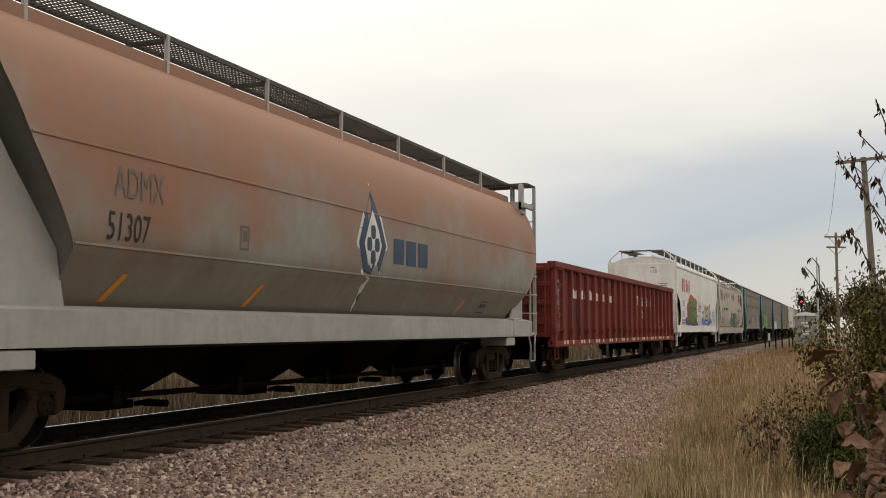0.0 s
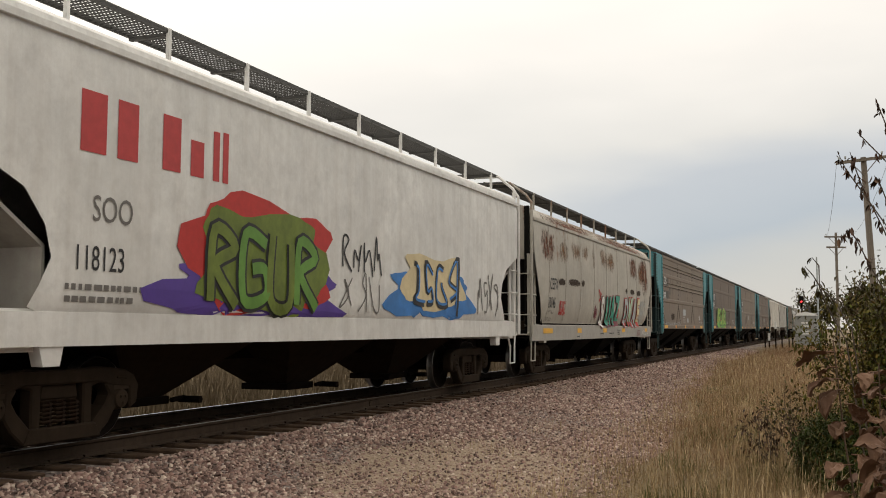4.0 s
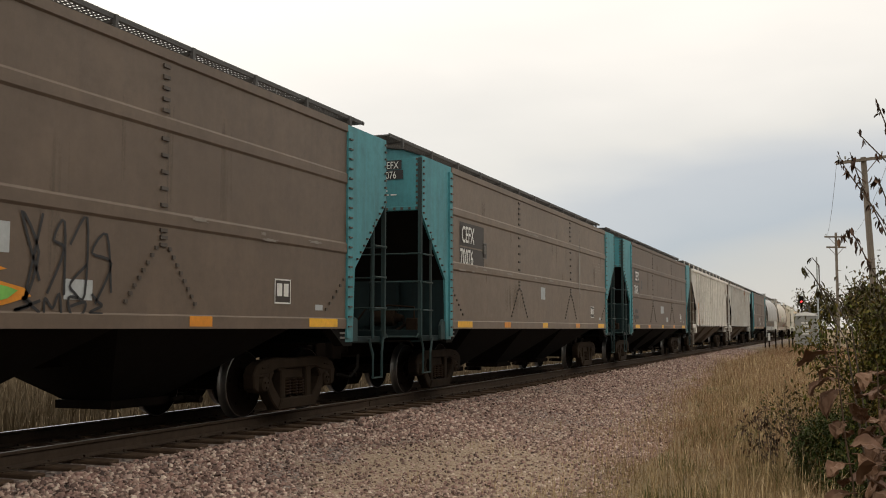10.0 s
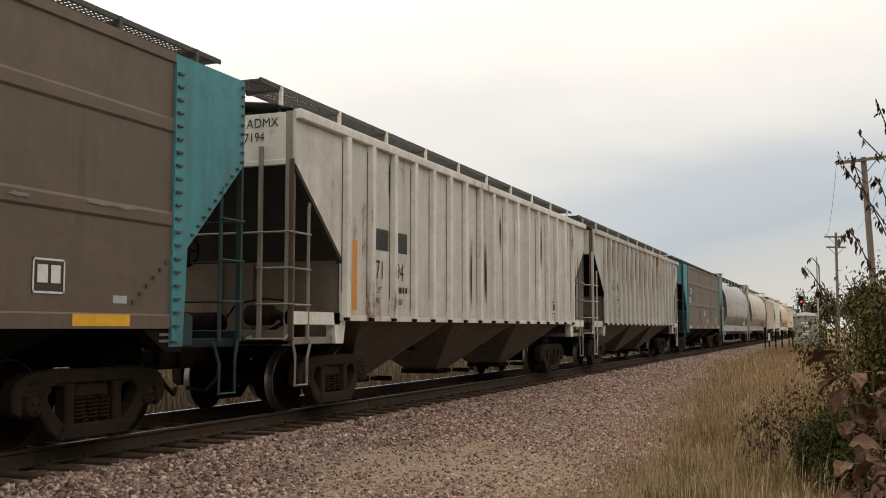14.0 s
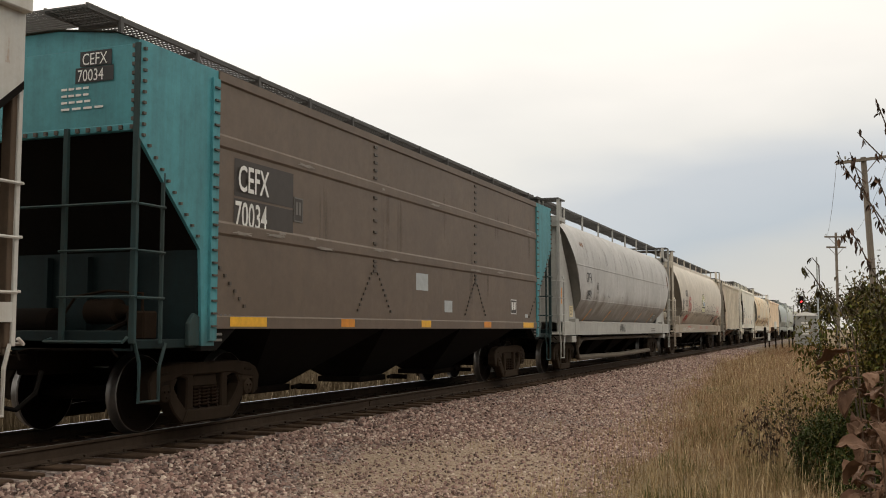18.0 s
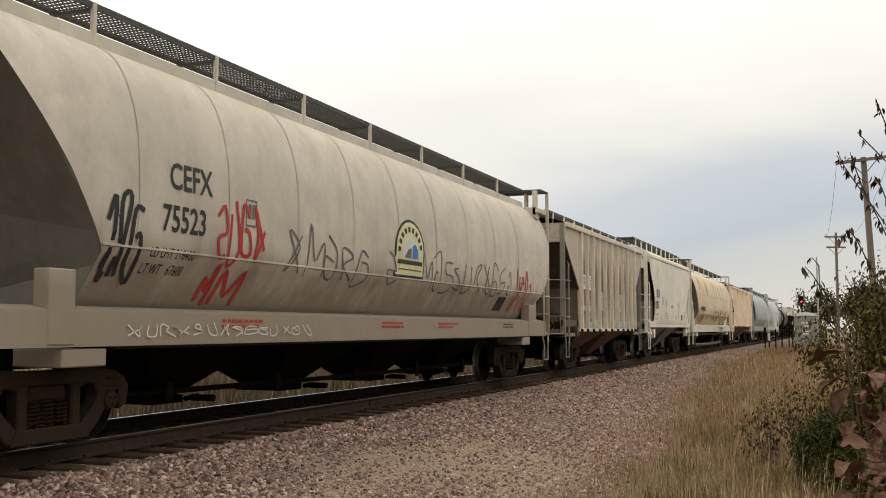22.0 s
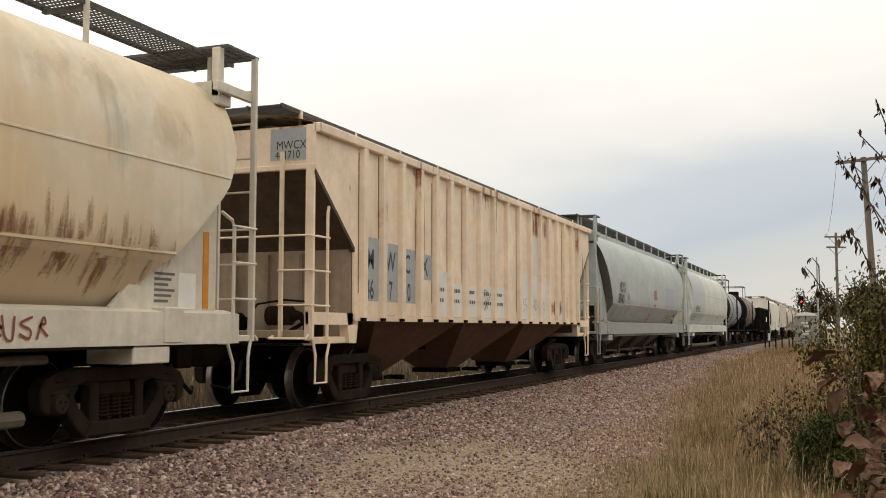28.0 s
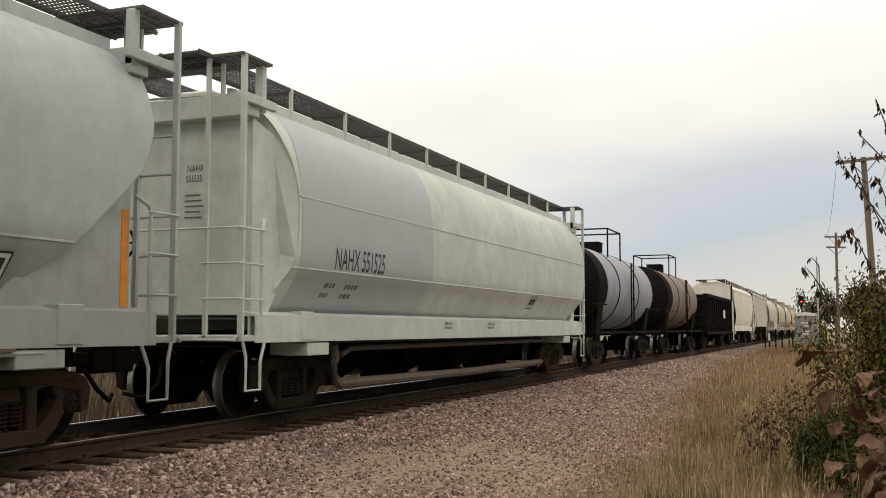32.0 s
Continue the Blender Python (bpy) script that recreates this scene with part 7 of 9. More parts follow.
    for k, (y, z, ry, rz) in enumerate(((3.2, 3.6, 0.9, 0.5), (6.0, 3.5, 0.8, 0.6), (9.6, 3.7, 1.0, 0.45), (11.9, 3.5, 0.8, 0.6), (13.9, 3.6, 0.7, 0.5), (15.8, 3.7, 0.9, 0.4), (17.3, 3.4, 0.5, 0.5))):
        stain(c, y, z, ry, rz, ORANGE_WASH, 0.0026, "orange_wash")
    thin = random.Random(402)
    for k in range(60):
        y = 9.4 + k * 0.132 + thin.uniform(-0.1, 0.1)
        stain(c, y, thin.uniform(1.75, 2.35), thin.uniform(0.04, 0.11), thin.uniform(0.2, 0.5), RUST_FINE, 0.0065 + 0.0004 * (k % 4))
    runs = random.Random(401)
    for k in range(22):
        y = 2.6 + k * 0.66 + runs.uniform(-0.2, 0.2)
        stain(c, y, runs.uniform(1.85, 2.2), runs.uniform(0.12, 0.42), runs.uniform(0.25, 0.5), RUST_LEAN, 0.004 + 0.0005 * (k % 4))
    for k in range(9):
        stain(c, 2.5 + k * 1.7 + runs.uniform(-0.4, 0.4), 3.4, runs.uniform(0.3, 0.5), 0.9, PALE_RUN, 0.003)

    c = made["mw"] = rib_hopper("peach cream ribbed covered hopper with rust stains", 296.2, 17.05, PAINT["peach"], PAINT["peach"], 18, under=PAINT["oxide"], dark=PAINT["brownend"], zt=4.2, wz=4.44, rib_at=RIBS_UNEVEN, cut=(3.5, 1.28, 2.45), post=PAINT["peach"], bulk=PAINT["tanbulk"], seam=SEAM_RUST, seam_run=RUST_RUN, rib_w=0.19)
    for k, (a, b) in enumerate((("M", "46"), ("W", "17"), ("C", "10"), ("X", ""))):
        y = RIBS_UNEVEN[k] + 0.08
        patch(c, "paint_patch", y - 0.02, y + 0.6, 2.1 if k == 3 else 1.66, 2.68 - 0.04 * k, PATCH, 0.004)
        letter(c, a, y + 0.1, 2.18, 0.46, NAVY_INK, 0.8, 0.006)
        if b:
            letter(c, b, y + 0.08, 1.70, 0.44, NAVY_INK, 0.66, 0.006)
    for k, top in ((4, 2.3), (5, 2.1), (6, 2.07), (7, 2.12), (8, 2.12), (10, 2.52), (11, 2.5), (12, 2.52), (14, 1.9)):
        y0, y1 = RIBS_UNEVEN[k] + 0.058, RIBS_UNEVEN[k + 1] - 0.058
        patch(c, "paint_patch", y0, y1, 1.45, top, CHALK, 0.004)
        if k < 9:
            bars(c, y0 + 0.15, 1.92, 2, y1 - y0 - 0.3, GREY_INK, 0.07, 0.13)
        else:
            scrawl(c, y0 + 0.1, y1 - 0.1, 1.65, 1.95, 3, 0.011, GREY_INK, 360 + k)
    patch(c, "paint_patch", 10.8, 11.55, 2.52, 3.5, IVORY_PATCH, 0.0035)
    for y in (5.46, 8.0, 9.75, 14.3):
        patch(c, "reflector_tape", y, y + 0.1, 1.5, 2.08, ORANGE, 0.009)
    scrawl(c, 7.25, 7.85, 1.6, 2.05, 1, 0.018, GREY_INK, 62)
    for k, y in enumerate((3.82, 6.2, 7.08, 9.86, 10.8, 11.62)):
        stain(c, y + 0.1, 3.3, 0.16, 1.0, RUST_RUN if k % 2 else RUST_THIN)
    stain(c, 11.7, 3.75, 1.1, 0.4, RUST_RUN)
    stain(c, 3.9, 3.2, 0.3, 1.2, RUST_RUN)
    stain(c, 13.2, 1.75, 0.9, 0.25, RUST_RUN)
    end_plate(c, "paint_patch", 0.75, 1.36, 0.035, 3.68, 4.15, PATCH)
    end_letter(c, "MWCX", 0.85, 0.028, 3.84, 0.18, BLACK_INK, 0.86)
    end_letter(c, "461710", 0.83, 0.028, 3.70, 0.17, BLACK_INK, 0.82)

    c = made["nd"] = round_hopper("pale grey-green round-sided covered hopper", 314.2, 18.8, PAINT["celadon"], sheet_y=0.8, sheet_low=1.95, posts=11, long_seams=(2.06,), rim=True, under=PAINT["dustbay"])
    patch(c, "paint_patch", 2.92, 4.5, 2.02, 2.9, PATCH)
    letter(c, "NDYX", 3.1, 2.46, 0.50, BLACK_INK, 0.72, 0.006)
    letter(c, "893401", 2.98, 2.06, 0.50, BLACK_INK, 0.7, 0.006)
    stencil_box(c, 4.55, 2.12, GREY_INK, None, 0.28, 0.32)
    letter(c, "LD LMT", 2.9, 1.82, 0.14, GREY_INK, 0.75)
    letter(c, "LT WT", 2.9, 1.66, 0.14, GREY_INK, 0.75)
    for y in (3.4, 5.75, 9.2, 12.5):
        patch(c, "reflector_tape", y, y + 0.1, 1.45, 1.8, ORANGE, 0.008, slant=0.35)
    for k, w in enumerate((0.62, 0.8, 0.92, 0.82, 0.64)):
        bars(c, 10.22 - w / 2, 2.69 - k * 0.085, 1, w * 1.15, FADED_RED, 0.055, 0.03, 0.006, seed=k)
    patch(c, "warning_line", 10.05, 10.4, 2.09, 2.17, RED_INK, 0.006)
    for s in (1, -1):
        part("air_pipe", Mesh().tube([(s * 1.5, 2.6, 0.99), (s * 1.5, 16.8, 0.99)], 0.03, 6), PAINT["celadon"], c, smooth=True)
    patch(c, "paint_patch", 12.7, 15.4, 2.05, 2.95, PALE_BLUE)
    bars(c, 9.7, 1.75, 4, 0.5, GREY_INK, 0.04, 0.05)
    bars(c, 14.2, 1.75, 3, 0.6, GREY_INK, 0.05, 0.05)
    stencil_box(c, 15.9, 1.62, BLACK_INK, WHITE_INK, 0.5, 0.3)
    end_letter(c, "NDYX", 0.13, 0.79, 3.39, 0.24, BLACK_INK, 0.85)
    end_letter(c, "893401", 0.03, 0.79, 3.19, 0.23, BLACK_INK, 0.85)
    part("reflector_tape", Mesh().box(1.362, 1.366, 0.86, 0.98, 1.45, 2.4), ORANGE, c)
    part("reflector_tape", Mesh().box(1.362, 1.366, 18.04, 18.16, 1.45, 2.5), ORANGE, c)
    part("placard", Mesh().box(1.362, 1.368, 1.62, 1.76, 1.40, 1.55), RED_INK, c)
    part("stencil_line", Mesh().box(1.362, 1.366, 1.05, 1.55, 1.45, 1.49), GREY_INK, c)

    c = made["na"] = round_hopper("pale ivory round-sided covered hopper with grey repaint", 334.35, 18.3, PAINT["ivory"], full_plate=True, pipes=True, posts=11, rim=True, slope_mat=PAINT["ivory"], cut=((1.4, 0.75), (1.8, 1.05), (2.4, 1.25), (3.0, 1.28), (3.5, 1.2), (4.1, 0.95), (4.46, 0.8)), cut_far=((1.4, 0.9), (2.0, 0.5), (3.0, 0.3), (4.46, 0.3)))
    m = Mesh().loft([[(x + 0.005, y, z) for x, z in SKINS[c.name][:-3]] for y in (1.35, 3.5, 4.8, 6.2)])
    part("paint_patch", m, PALE_GREY, c, smooth=True)
    letter(c, "NAHX 551525", 2.35, 2.1, 0.46, BLACK_INK, 0.62, 0.004)
    bars(c, 2.3, 1.82, 2, 0.35, GREY_INK, 0.07, 0.07)
    bars(c, 2.95, 1.82, 2, 0.4, GREY_INK, 0.07, 0.07)
    stencil_box(c, 12.8, 1.7, BLACK_INK, None, 0.5, 0.3)
    bars(c, 7.0, 1.3, 2, 0.4, GREY_INK, 0.04, 0.04, 0.008)
    bars(c, 9.5, 1.3, 2, 0.5, GREY_INK, 0.04, 0.04, 0.008)
    end_letter(c, "NAHX", 0.34, 0.46, 3.33, 0.13, BLACK_INK, 0.72)
    end_letter(c, "551525", 0.32, 0.46, 3.19, 0.13, BLACK_INK, 0.68)
    for k in range(5):
        end_plate(c, "stencil_line", 0.31, 0.55 + 0.03 * (k % 3), 0.465, 3.0 - 0.075 * k, 3.02 - 0.075 * k, GREY_INK)

    made["t1"] = tank_car("dusty grey tank car with black ends", 353.9, 12.6, PAINT["tankgrey"], BLACK, heads=BLACK)
    made["t2"] = tank_car("soiled brown tank car with black ends", 367.8, 12.6, PAINT["tankbrown"], BLACK, heads=BLACK)
    c = made["bg"] = gondola("black ribbed open gondola", 381.8, 14.0, BLACK, 14, zt=3.2, zb=0.95)
    patch(c, "paint_patch", 8.5, 9.6, 1.9, 2.4, WHITE_INK, 0.11)
    made["h1"] = slab_hopper("pale cream covered hopper", 397.3, 16.5, PAINT["cream"], oval)
    made["h2"] = rib_hopper("pale grey ribbed covered hopper", 415.2, 16.5, PAINT["ribwhite"], PAINT["ribwhite"], 16)
    near = 433.1
    for k, mat in enumerate(("beige", "ribbeige", "beige", "orange", "cream")):
        made["h%d" % (k + 3)] = round_hopper("distant beige round-sided covered hopper", near, 16.6, PAINT[mat])
        near += 18.0
    return made


SCUFF = plain("pale_scuffed_paint", (0.27, 0.24, 0.21), 0.7, 0, 0.35, 4.0)
RUST_FLAKE = stain_paint("brown_flaking_rust", (0.18, 0.072, 0.042), 1.04, 0.75, 0.32, 1.5)
SEAM_DARK = plain("dark_line_along_rib", (0.15, 0.12, 0.095), 0.85, 0, 0.6, 3.0)
SEAM_RUST = plain("rusty_dirt_along_rib", (0.24, 0.13, 0.075), 0.85, 0, 0.65, 3.0)
RUST_SPECK = stain_paint("speckled_orange_rust", (0.43, 0.225, 0.09), 0.92, 0.16, 0.35, 1.05, 0.95)
RUST_TAN = stain_paint("peeling_tan_rust", (0.27, 0.145, 0.075), 0.95, 0.7, 0.38, 1.1, 0.7)
RUST_CORE = stain_paint("deep_brown_rust_run", (0.25, 0.088, 0.036), 0.84, 0.14, 0.32, 1.05, 0.95)
RUST_FINE = stain_paint("fine_brown_rust_streak", (0.40, 0.215, 0.115), 0.82, 0.16, 0.55, 1.6, 0.6)
ORANGE_WASH = stain_paint("orange_dust_wash", (0.68, 0.43, 0.20), 0.8, 0.4, 0.9, 0.4)
RUB_MARK = stain_paint("pale_rubbed_streak", (0.42, 0.39, 0.35), 1.05, 0.04, 0.4, 0.6)
RUST_LEAN = stain_paint("ragged_rust_run", (0.36, 0.17, 0.08), 0.85, 0.22, 0.32, 1.4)
BROWN_SMEAR = stain_paint("brown_dust_smear", (0.30, 0.195, 0.12), 1.05, 0.05, 0.7, 0.6)
PALE_RUN = stain_paint("pale_washed_streak", (0.58, 0.57, 0.54), 0.6, 0.12, 0.9, 0.5)
GREY_RUN = stain_paint("grey_washed_streak", (0.30, 0.28, 0.27), 0.55, 0.12, 0.9, 0.5)
SOOT_SPECK = stain_paint("dark_brown_grime", (0.12, 0.095, 0.075), 0.5, 0.8, 0.5, 1.6)
RUST_THIN = stain_paint("thin_brown_rust", (0.20, 0.11, 0.065), 0.75, 0.4, 0.22)
RUST_RUN = stain_paint("orange_brown_rust_run", (0.36, 0.17, 0.085), 0.95, 0.14, 0.3)
DUST_STAIN = stain_paint("pale_dust_scuff", (0.30, 0.19, 0.16), 0.35, 0.5, 0.3, 2.0)
SCUFF_RUN = stain_paint("pale_scuff_run", (0.27, 0.225, 0.185), 0.62, 0.08, 0.6)
SOOT_RUN = stain_paint("black_soot_run", (0.045, 0.036, 0.028), 0.95, 0.10, 0.25)
PEELED = stain_paint("peeled_dark_paint", (0.06, 0.042, 0.032), 1.0, 1.0, 0.08, 3.2)
CHALK = plain("chalky_white_repaint", (0.80, 0.78, 0.74), 0.7, 0, 0.12, 3.0)
IVORY_PATCH = plain("ivory_repaint", (0.74, 0.70, 0.62), 0.7, 0, 0.12, 3.0)
MINT_INK = plain("pale_mint_spray_paint", (0.45, 0.66, 0.48), 0.6, 0, 0.4, 3.0)
RIBS_UNEVEN = (1.52, 2.25, 3.02, 3.82, 4.58, 5.35, 6.17, 7.05, 7.97, 8.9, 9.82, 10.72, 11.6, 12.4, 13.2, 13.95, 14.75, 15.5)
RIBS_SHORT = (1.69, 2.42, 3.2, 4.03, 4.9, 5.84, 6.78, 7.68, 8.5, 9.2, 9.84)
LEAFY_INK = plain("leaf_green_spray_paint", (0.13, 0.30, 0.05), 0.6, 0, 0.4, 3.0)
LIME_INK = plain("yellow_green_spray_paint", (0.48, 0.72, 0.13), 0.6, 0, 0.4, 3.0)
RUST_INK = plain("rusty_red_mark", (0.24, 0.07, 0.035), 0.7)
PALE_BLUE = plain("pale_lavender_repaint", (0.36, 0.38, 0.45), 0.6, 0, 0.1)
PALE_GREY = plain("pale_cool_grey_repaint", (0.44, 0.47, 0.48), 0.5, 0, 0.1, 2.0)
CARS = build_train()

# ---- the ground: one sheet with the track bed ----
def verge_edge(y):
    """How far from the camera's line the gravel gives way to grass."""
    return -2.75 - 0.085 * max(0.0, min(y, 48.0) - 8.0) + 0.4 * noise.noise(Vector((y * 0.21, 3.1, 0.0)))


def ground_height(x, y):
    """Ballast shoulder, a shallow verge, a level field on the far side."""
    d = x - RAIL_X
    if abs(d) <= 1.55:
        z = -0.22
    elif d > 0:
        z = -0.22 - min(1.0, (d - 1.55) / 1.9) * 0.30 - min(max(0.0, d - 3.45), 6.0) * 0.03
    else:
        z = -0.22 - min(1.0, (-d - 1.55) / 1.8) * 0.42
    if abs(d) > 1.8 and abs(x) < 60:
        z += noise.noise(Vector((x * 0.6, y * 0.45, 0.0))) * 0.04
    return z


def build_ground():
    xs = [-1500, -400, -120, -60, -30, -22, -18, -15, -13.5, -12.25, -11.5, -10.8, -10.25, -10.0, -9.0, -8.5, -7.5, -6.95, -6.5, -6.0, -5.6, -5.2, -4.8, -4.4, -4, -3.6, -3.2, -2.8, -2.4, -2, -1.5, -1, 0, 1, 2, 3.5, 5, 8, 14, 30, 60, 120, 400, 1500]
    ys = [-600, -120, -40, -15, -6] + [-2 + i * 0.9 for i in range(85)] + [80, 88, 98, 110, 130, 160, 200, 260, 350, 500, 800, 1400, 2600]
    m = Mesh()
    m.loft([[(x, y, ground_height(x, y)) for x in xs] for y in ys])
    mat, n, l, b = material("gravel_and_dry_soil", 0.95)
    co = node(n, l, "ShaderNodeTexCoord").outputs["Object"]
    sep = node(n, l, "ShaderNodeSeparateXYZ", {"Vector": co})
    big = node(n, l, "ShaderNodeTexNoise", {"Vector": co, "Scale": 0.5, "Detail": 5.0}).outputs["Fac"]
    fine = node(n, l, "ShaderNodeTexNoise", {"Vector": co, "Scale": 24.0, "Detail": 6.0, "Roughness": 0.8}).outputs["Fac"]
    cell = node(n, l, "ShaderNodeTexVoronoi", {"Vector": co, "Scale": 17.0})
    grey = node(n, l, "ShaderNodeSeparateColor", {"Color": cell.outputs["Color"]})
    stone = mixed(n, l, grey.outputs["Red"], (0.085, 0.062, 0.055), (0.22, 0.175, 0.16))
    stone = mixed(n, l, spread(n, l, grey.outputs["Green"], 0.8, 0.95), stone, (0.30, 0.26, 0.23))
    sandy = mixed(n, l, spread(n, l, fine, 0.3, 0.7), (0.21, 0.155, 0.105), (0.31, 0.24, 0.175))
    worn = node(n, l, "ShaderNodeVectorMath", {0: co, 1: (-4.3, 12.3, -0.6)}, operation="SUBTRACT").outputs["Vector"]
    worn = node(n, l, "ShaderNodeVectorMath", {0: worn, 1: (0.8, 0.33, 0.0)}, operation="MULTIPLY").outputs["Vector"]
    worn = node(n, l, "ShaderNodeVectorMath", {0: worn}, operation="LENGTH").outputs["Value"]
    bare = node(n, l, "ShaderNodeMath", {0: big, 1: spread(n, l, worn, 1.5, -0.6)}, operation="ADD").outputs[0]
    stone = mixed(n, l, spread(n, l, bare, 0.5, 0.62), stone, sandy)
    earth = mixed(n, l, spread(n, l, fine, 0.3, 0.7), (0.19, 0.135, 0.07), (0.10, 0.075, 0.04))
    slide = node(n, l, "ShaderNodeMapRange", {"Value": sep.outputs["Y"], "From Min": 8.0, "From Max": 48.0, "To Min": 0.0, "To Max": 3.4}).outputs["Result"]
    edge = node(n, l, "ShaderNodeMath", {0: sep.outputs["X"], 1: slide}, operation="ADD").outputs[0]
    edge = node(n, l, "ShaderNodeMath", {0: big, 1: 2.2, 2: edge}, operation="MULTIPLY_ADD").outputs[0]
    right = spread(n, l, edge, -2.0, -1.2)
    left = spread(n, l, sep.outputs["X"], -11.2, -12.0)
    both = node(n, l, "ShaderNodeMath", {0: right, 1: left}, operation="MAXIMUM").outputs[0]
    l.new(mixed(n, l, both, stone, earth), b.inputs["Base Color"])
    bump = node(n, l, "ShaderNodeBump", {"Height": cell.outputs["Distance"], "Strength": 1.0, "Distance": 0.04})
    l.new(bump.outputs["Normal"], b.inputs["Normal"])
    ob = new("ground", m.data("ground", mat, smooth=True))
    return tagged(ob, "dry grassy verge with a gravel track bed", "ground", kind="structure")


GROUND = build_ground()
TIE = paint("creosoted_timber", (0.058, 0.038, 0.026), dirt=(0.13, 0.085, 0.056), amount=0.6, rough=0.9, streak=0.3, gloss=0.1)
RAIL_SIDE = paint("rusty_rail_web", (0.05, 0.036, 0.027), dirt=(0.10, 0.07, 0.05), amount=0.6, rough=0.9, gloss=0.1)
RAIL_TOP = plain("polished_rail_head", (0.5, 0.49, 0.48), 0.13, 1.0, 0.25)

# Near rail head darkened and roughened: the dark train's reflection put into its colour.
RAIL_REFLECT_DARK = plain("rail_head_dark_reflection", (0.17, 0.15, 0.13), 0.42, 0.7, 0.3)


def build_track():
    track = tagged(new("railway_track"), "steel rails on dark timber ties in gravel ballast", "track", kind="structure")
    track.location = (RAIL_X, 0, 0)
    prof = [(-0.075, -0.172), (0.075, -0.172), (0.075, -0.16), (0.012, -0.135), (0.009, -0.045), (0.034, -0.03), (0.036, -0.008), (0.030, -0.003), (-0.030, -0.003), (-0.036, -0.008), (-0.034, -0.03), (-0.009, -0.045), (-0.012, -0.135), (-0.075, -0.16)]
    for s in (1, -1):
        rail = part("rail", Mesh().prism([(s * 0.755 + x, z) for x, z in prof], -60, 420, "y"), RAIL_SIDE, track)
        part("rail_head", Mesh().prism([(s * 0.755 - 0.024, -0.0025), (s * 0.755 - 0.022, 0.0), (s * 0.755 + 0.022, 0.0), (s * 0.755 + 0.024, -0.0025)], -60, 420, "y"), RAIL_TOP if s < 0 else RAIL_REFLECT_DARK, rail)
        part("joint_bar", Mesh().box(s * 0.755 + 0.012, s * 0.755 + 0.03, 16.2, 17.1, -0.13, -0.05), RAIL_SIDE, track)
    rnd = random.Random(5)
    shapes = []
    for k in range(4):
        m = Mesh()
        m.box(-1.29, 1.29, -0.115, 0.115, -0.36, -0.178)
        m.v = [(x + rnd.uniform(-0.03, 0.03), y + rnd.uniform(-0.015, 0.015), z + rnd.uniform(-0.008, 0.004)) for x, y, z in m.v]
        shapes.append(m.data("tie", TIE, bevel=0.012))
    plate = Mesh().box(-0.18, 0.18, -0.10, 0.10, -0.182, -0.168).box(-0.12, -0.09, -0.06, -0.03, -0.17, -0.14).box(0.09, 0.12, 0.03, 0.06, -0.17, -0.14).data("tie_plate", RAIL_SIDE)
    for i in range(150):
        y = 2.0 + i * 0.53
        tie = part("tie", shapes[i % 4], None, track, at=pose(rnd.uniform(-0.06, 0.06), y, 0, 0, 0, rnd.uniform(-1.5, 1.5)))
        if i < 60:
            for s in (1, -1):
                part("tie_plate", plate, None, tie, at=pose(s * 0.755, 0, 0))
    far = Mesh()
    for i in range(400):
        far.box(-1.29, 1.29, 81.5 + i * 0.53, 81.73 + i * 0.53, -0.36, -0.178)
    tagged(part("far_ties", far, TIE, track), kind="stuff")
    return track


TRACK = build_track()


# ---- scattered stuff: stones, grass, leaves ----
def scatter(name, mat, base_v, base_f, places, turns, sizes, label, category, jitter=0.0):
    """Joins many small copies of one shape, each turned, stretched and jittered, into one mesh."""
    rng = np.random.default_rng(len(places))
    v = np.asarray(base_v, float)
    n, k = len(places), len(v)
    pts = v[None] * sizes[:, None, :] * rng.uniform(1 - jitter, 1 + jitter, (n, k, 3))
    ca, sa = np.cos(turns[:, 0])[:, None], np.sin(turns[:, 0])[:, None]
    cb, sb = np.cos(turns[:, 1])[:, None], np.sin(turns[:, 1])[:, None]
    y, z = pts[..., 1] * cb - pts[..., 2] * sb, pts[..., 1] * sb + pts[..., 2] * cb
    x = pts[..., 0]
    pts = np.stack([x * ca - y * sa, x * sa + y * ca, z], -1) + places[:, None]
    me = bpy.data.meshes.new(name)
    sides = [len(f) for f in base_f]
    loops = np.concatenate([np.asarray(f) for f in base_f])
    me.vertices.add(n * k)
    me.vertices.foreach_set("co", pts.reshape(-1))
    all_loops = (loops[None] + (np.arange(n) * k)[:, None]).reshape(-1)
    me.loops.add(len(all_loops))
    me.loops.foreach_set("vertex_index", all_loops.astype(np.int32))
    tot = np.tile(np.asarray(sides), n)
    me.polygons.add(len(tot))
    me.polygons.foreach_set("loop_start", np.concatenate([[0], np.cumsum(tot)[:-1]]).astype(np.int32))
    me.update(calc_edges=True)
    me.validate()
    me.materials.append(mat)
    ob = new(name, me)
    return tagged(ob, label, category, kind="stuff") if label else ob


STONE_V = [(-0.5, -0.4, -0.3), (0.5, -0.45, -0.3), (0.45, 0.5, -0.3), (-0.45, 0.45, -0.3), (-0.3, -0.3, 0.35), (0.35, -0.25, 0.3), (0.25, 0.3, 0.38), (-0.3, 0.25, 0.3)]
STONE_F = [(0, 1, 5, 4), (1, 2, 6, 5), (2, 3, 7, 6), (3, 0, 4, 7), (4, 5, 6, 7)]
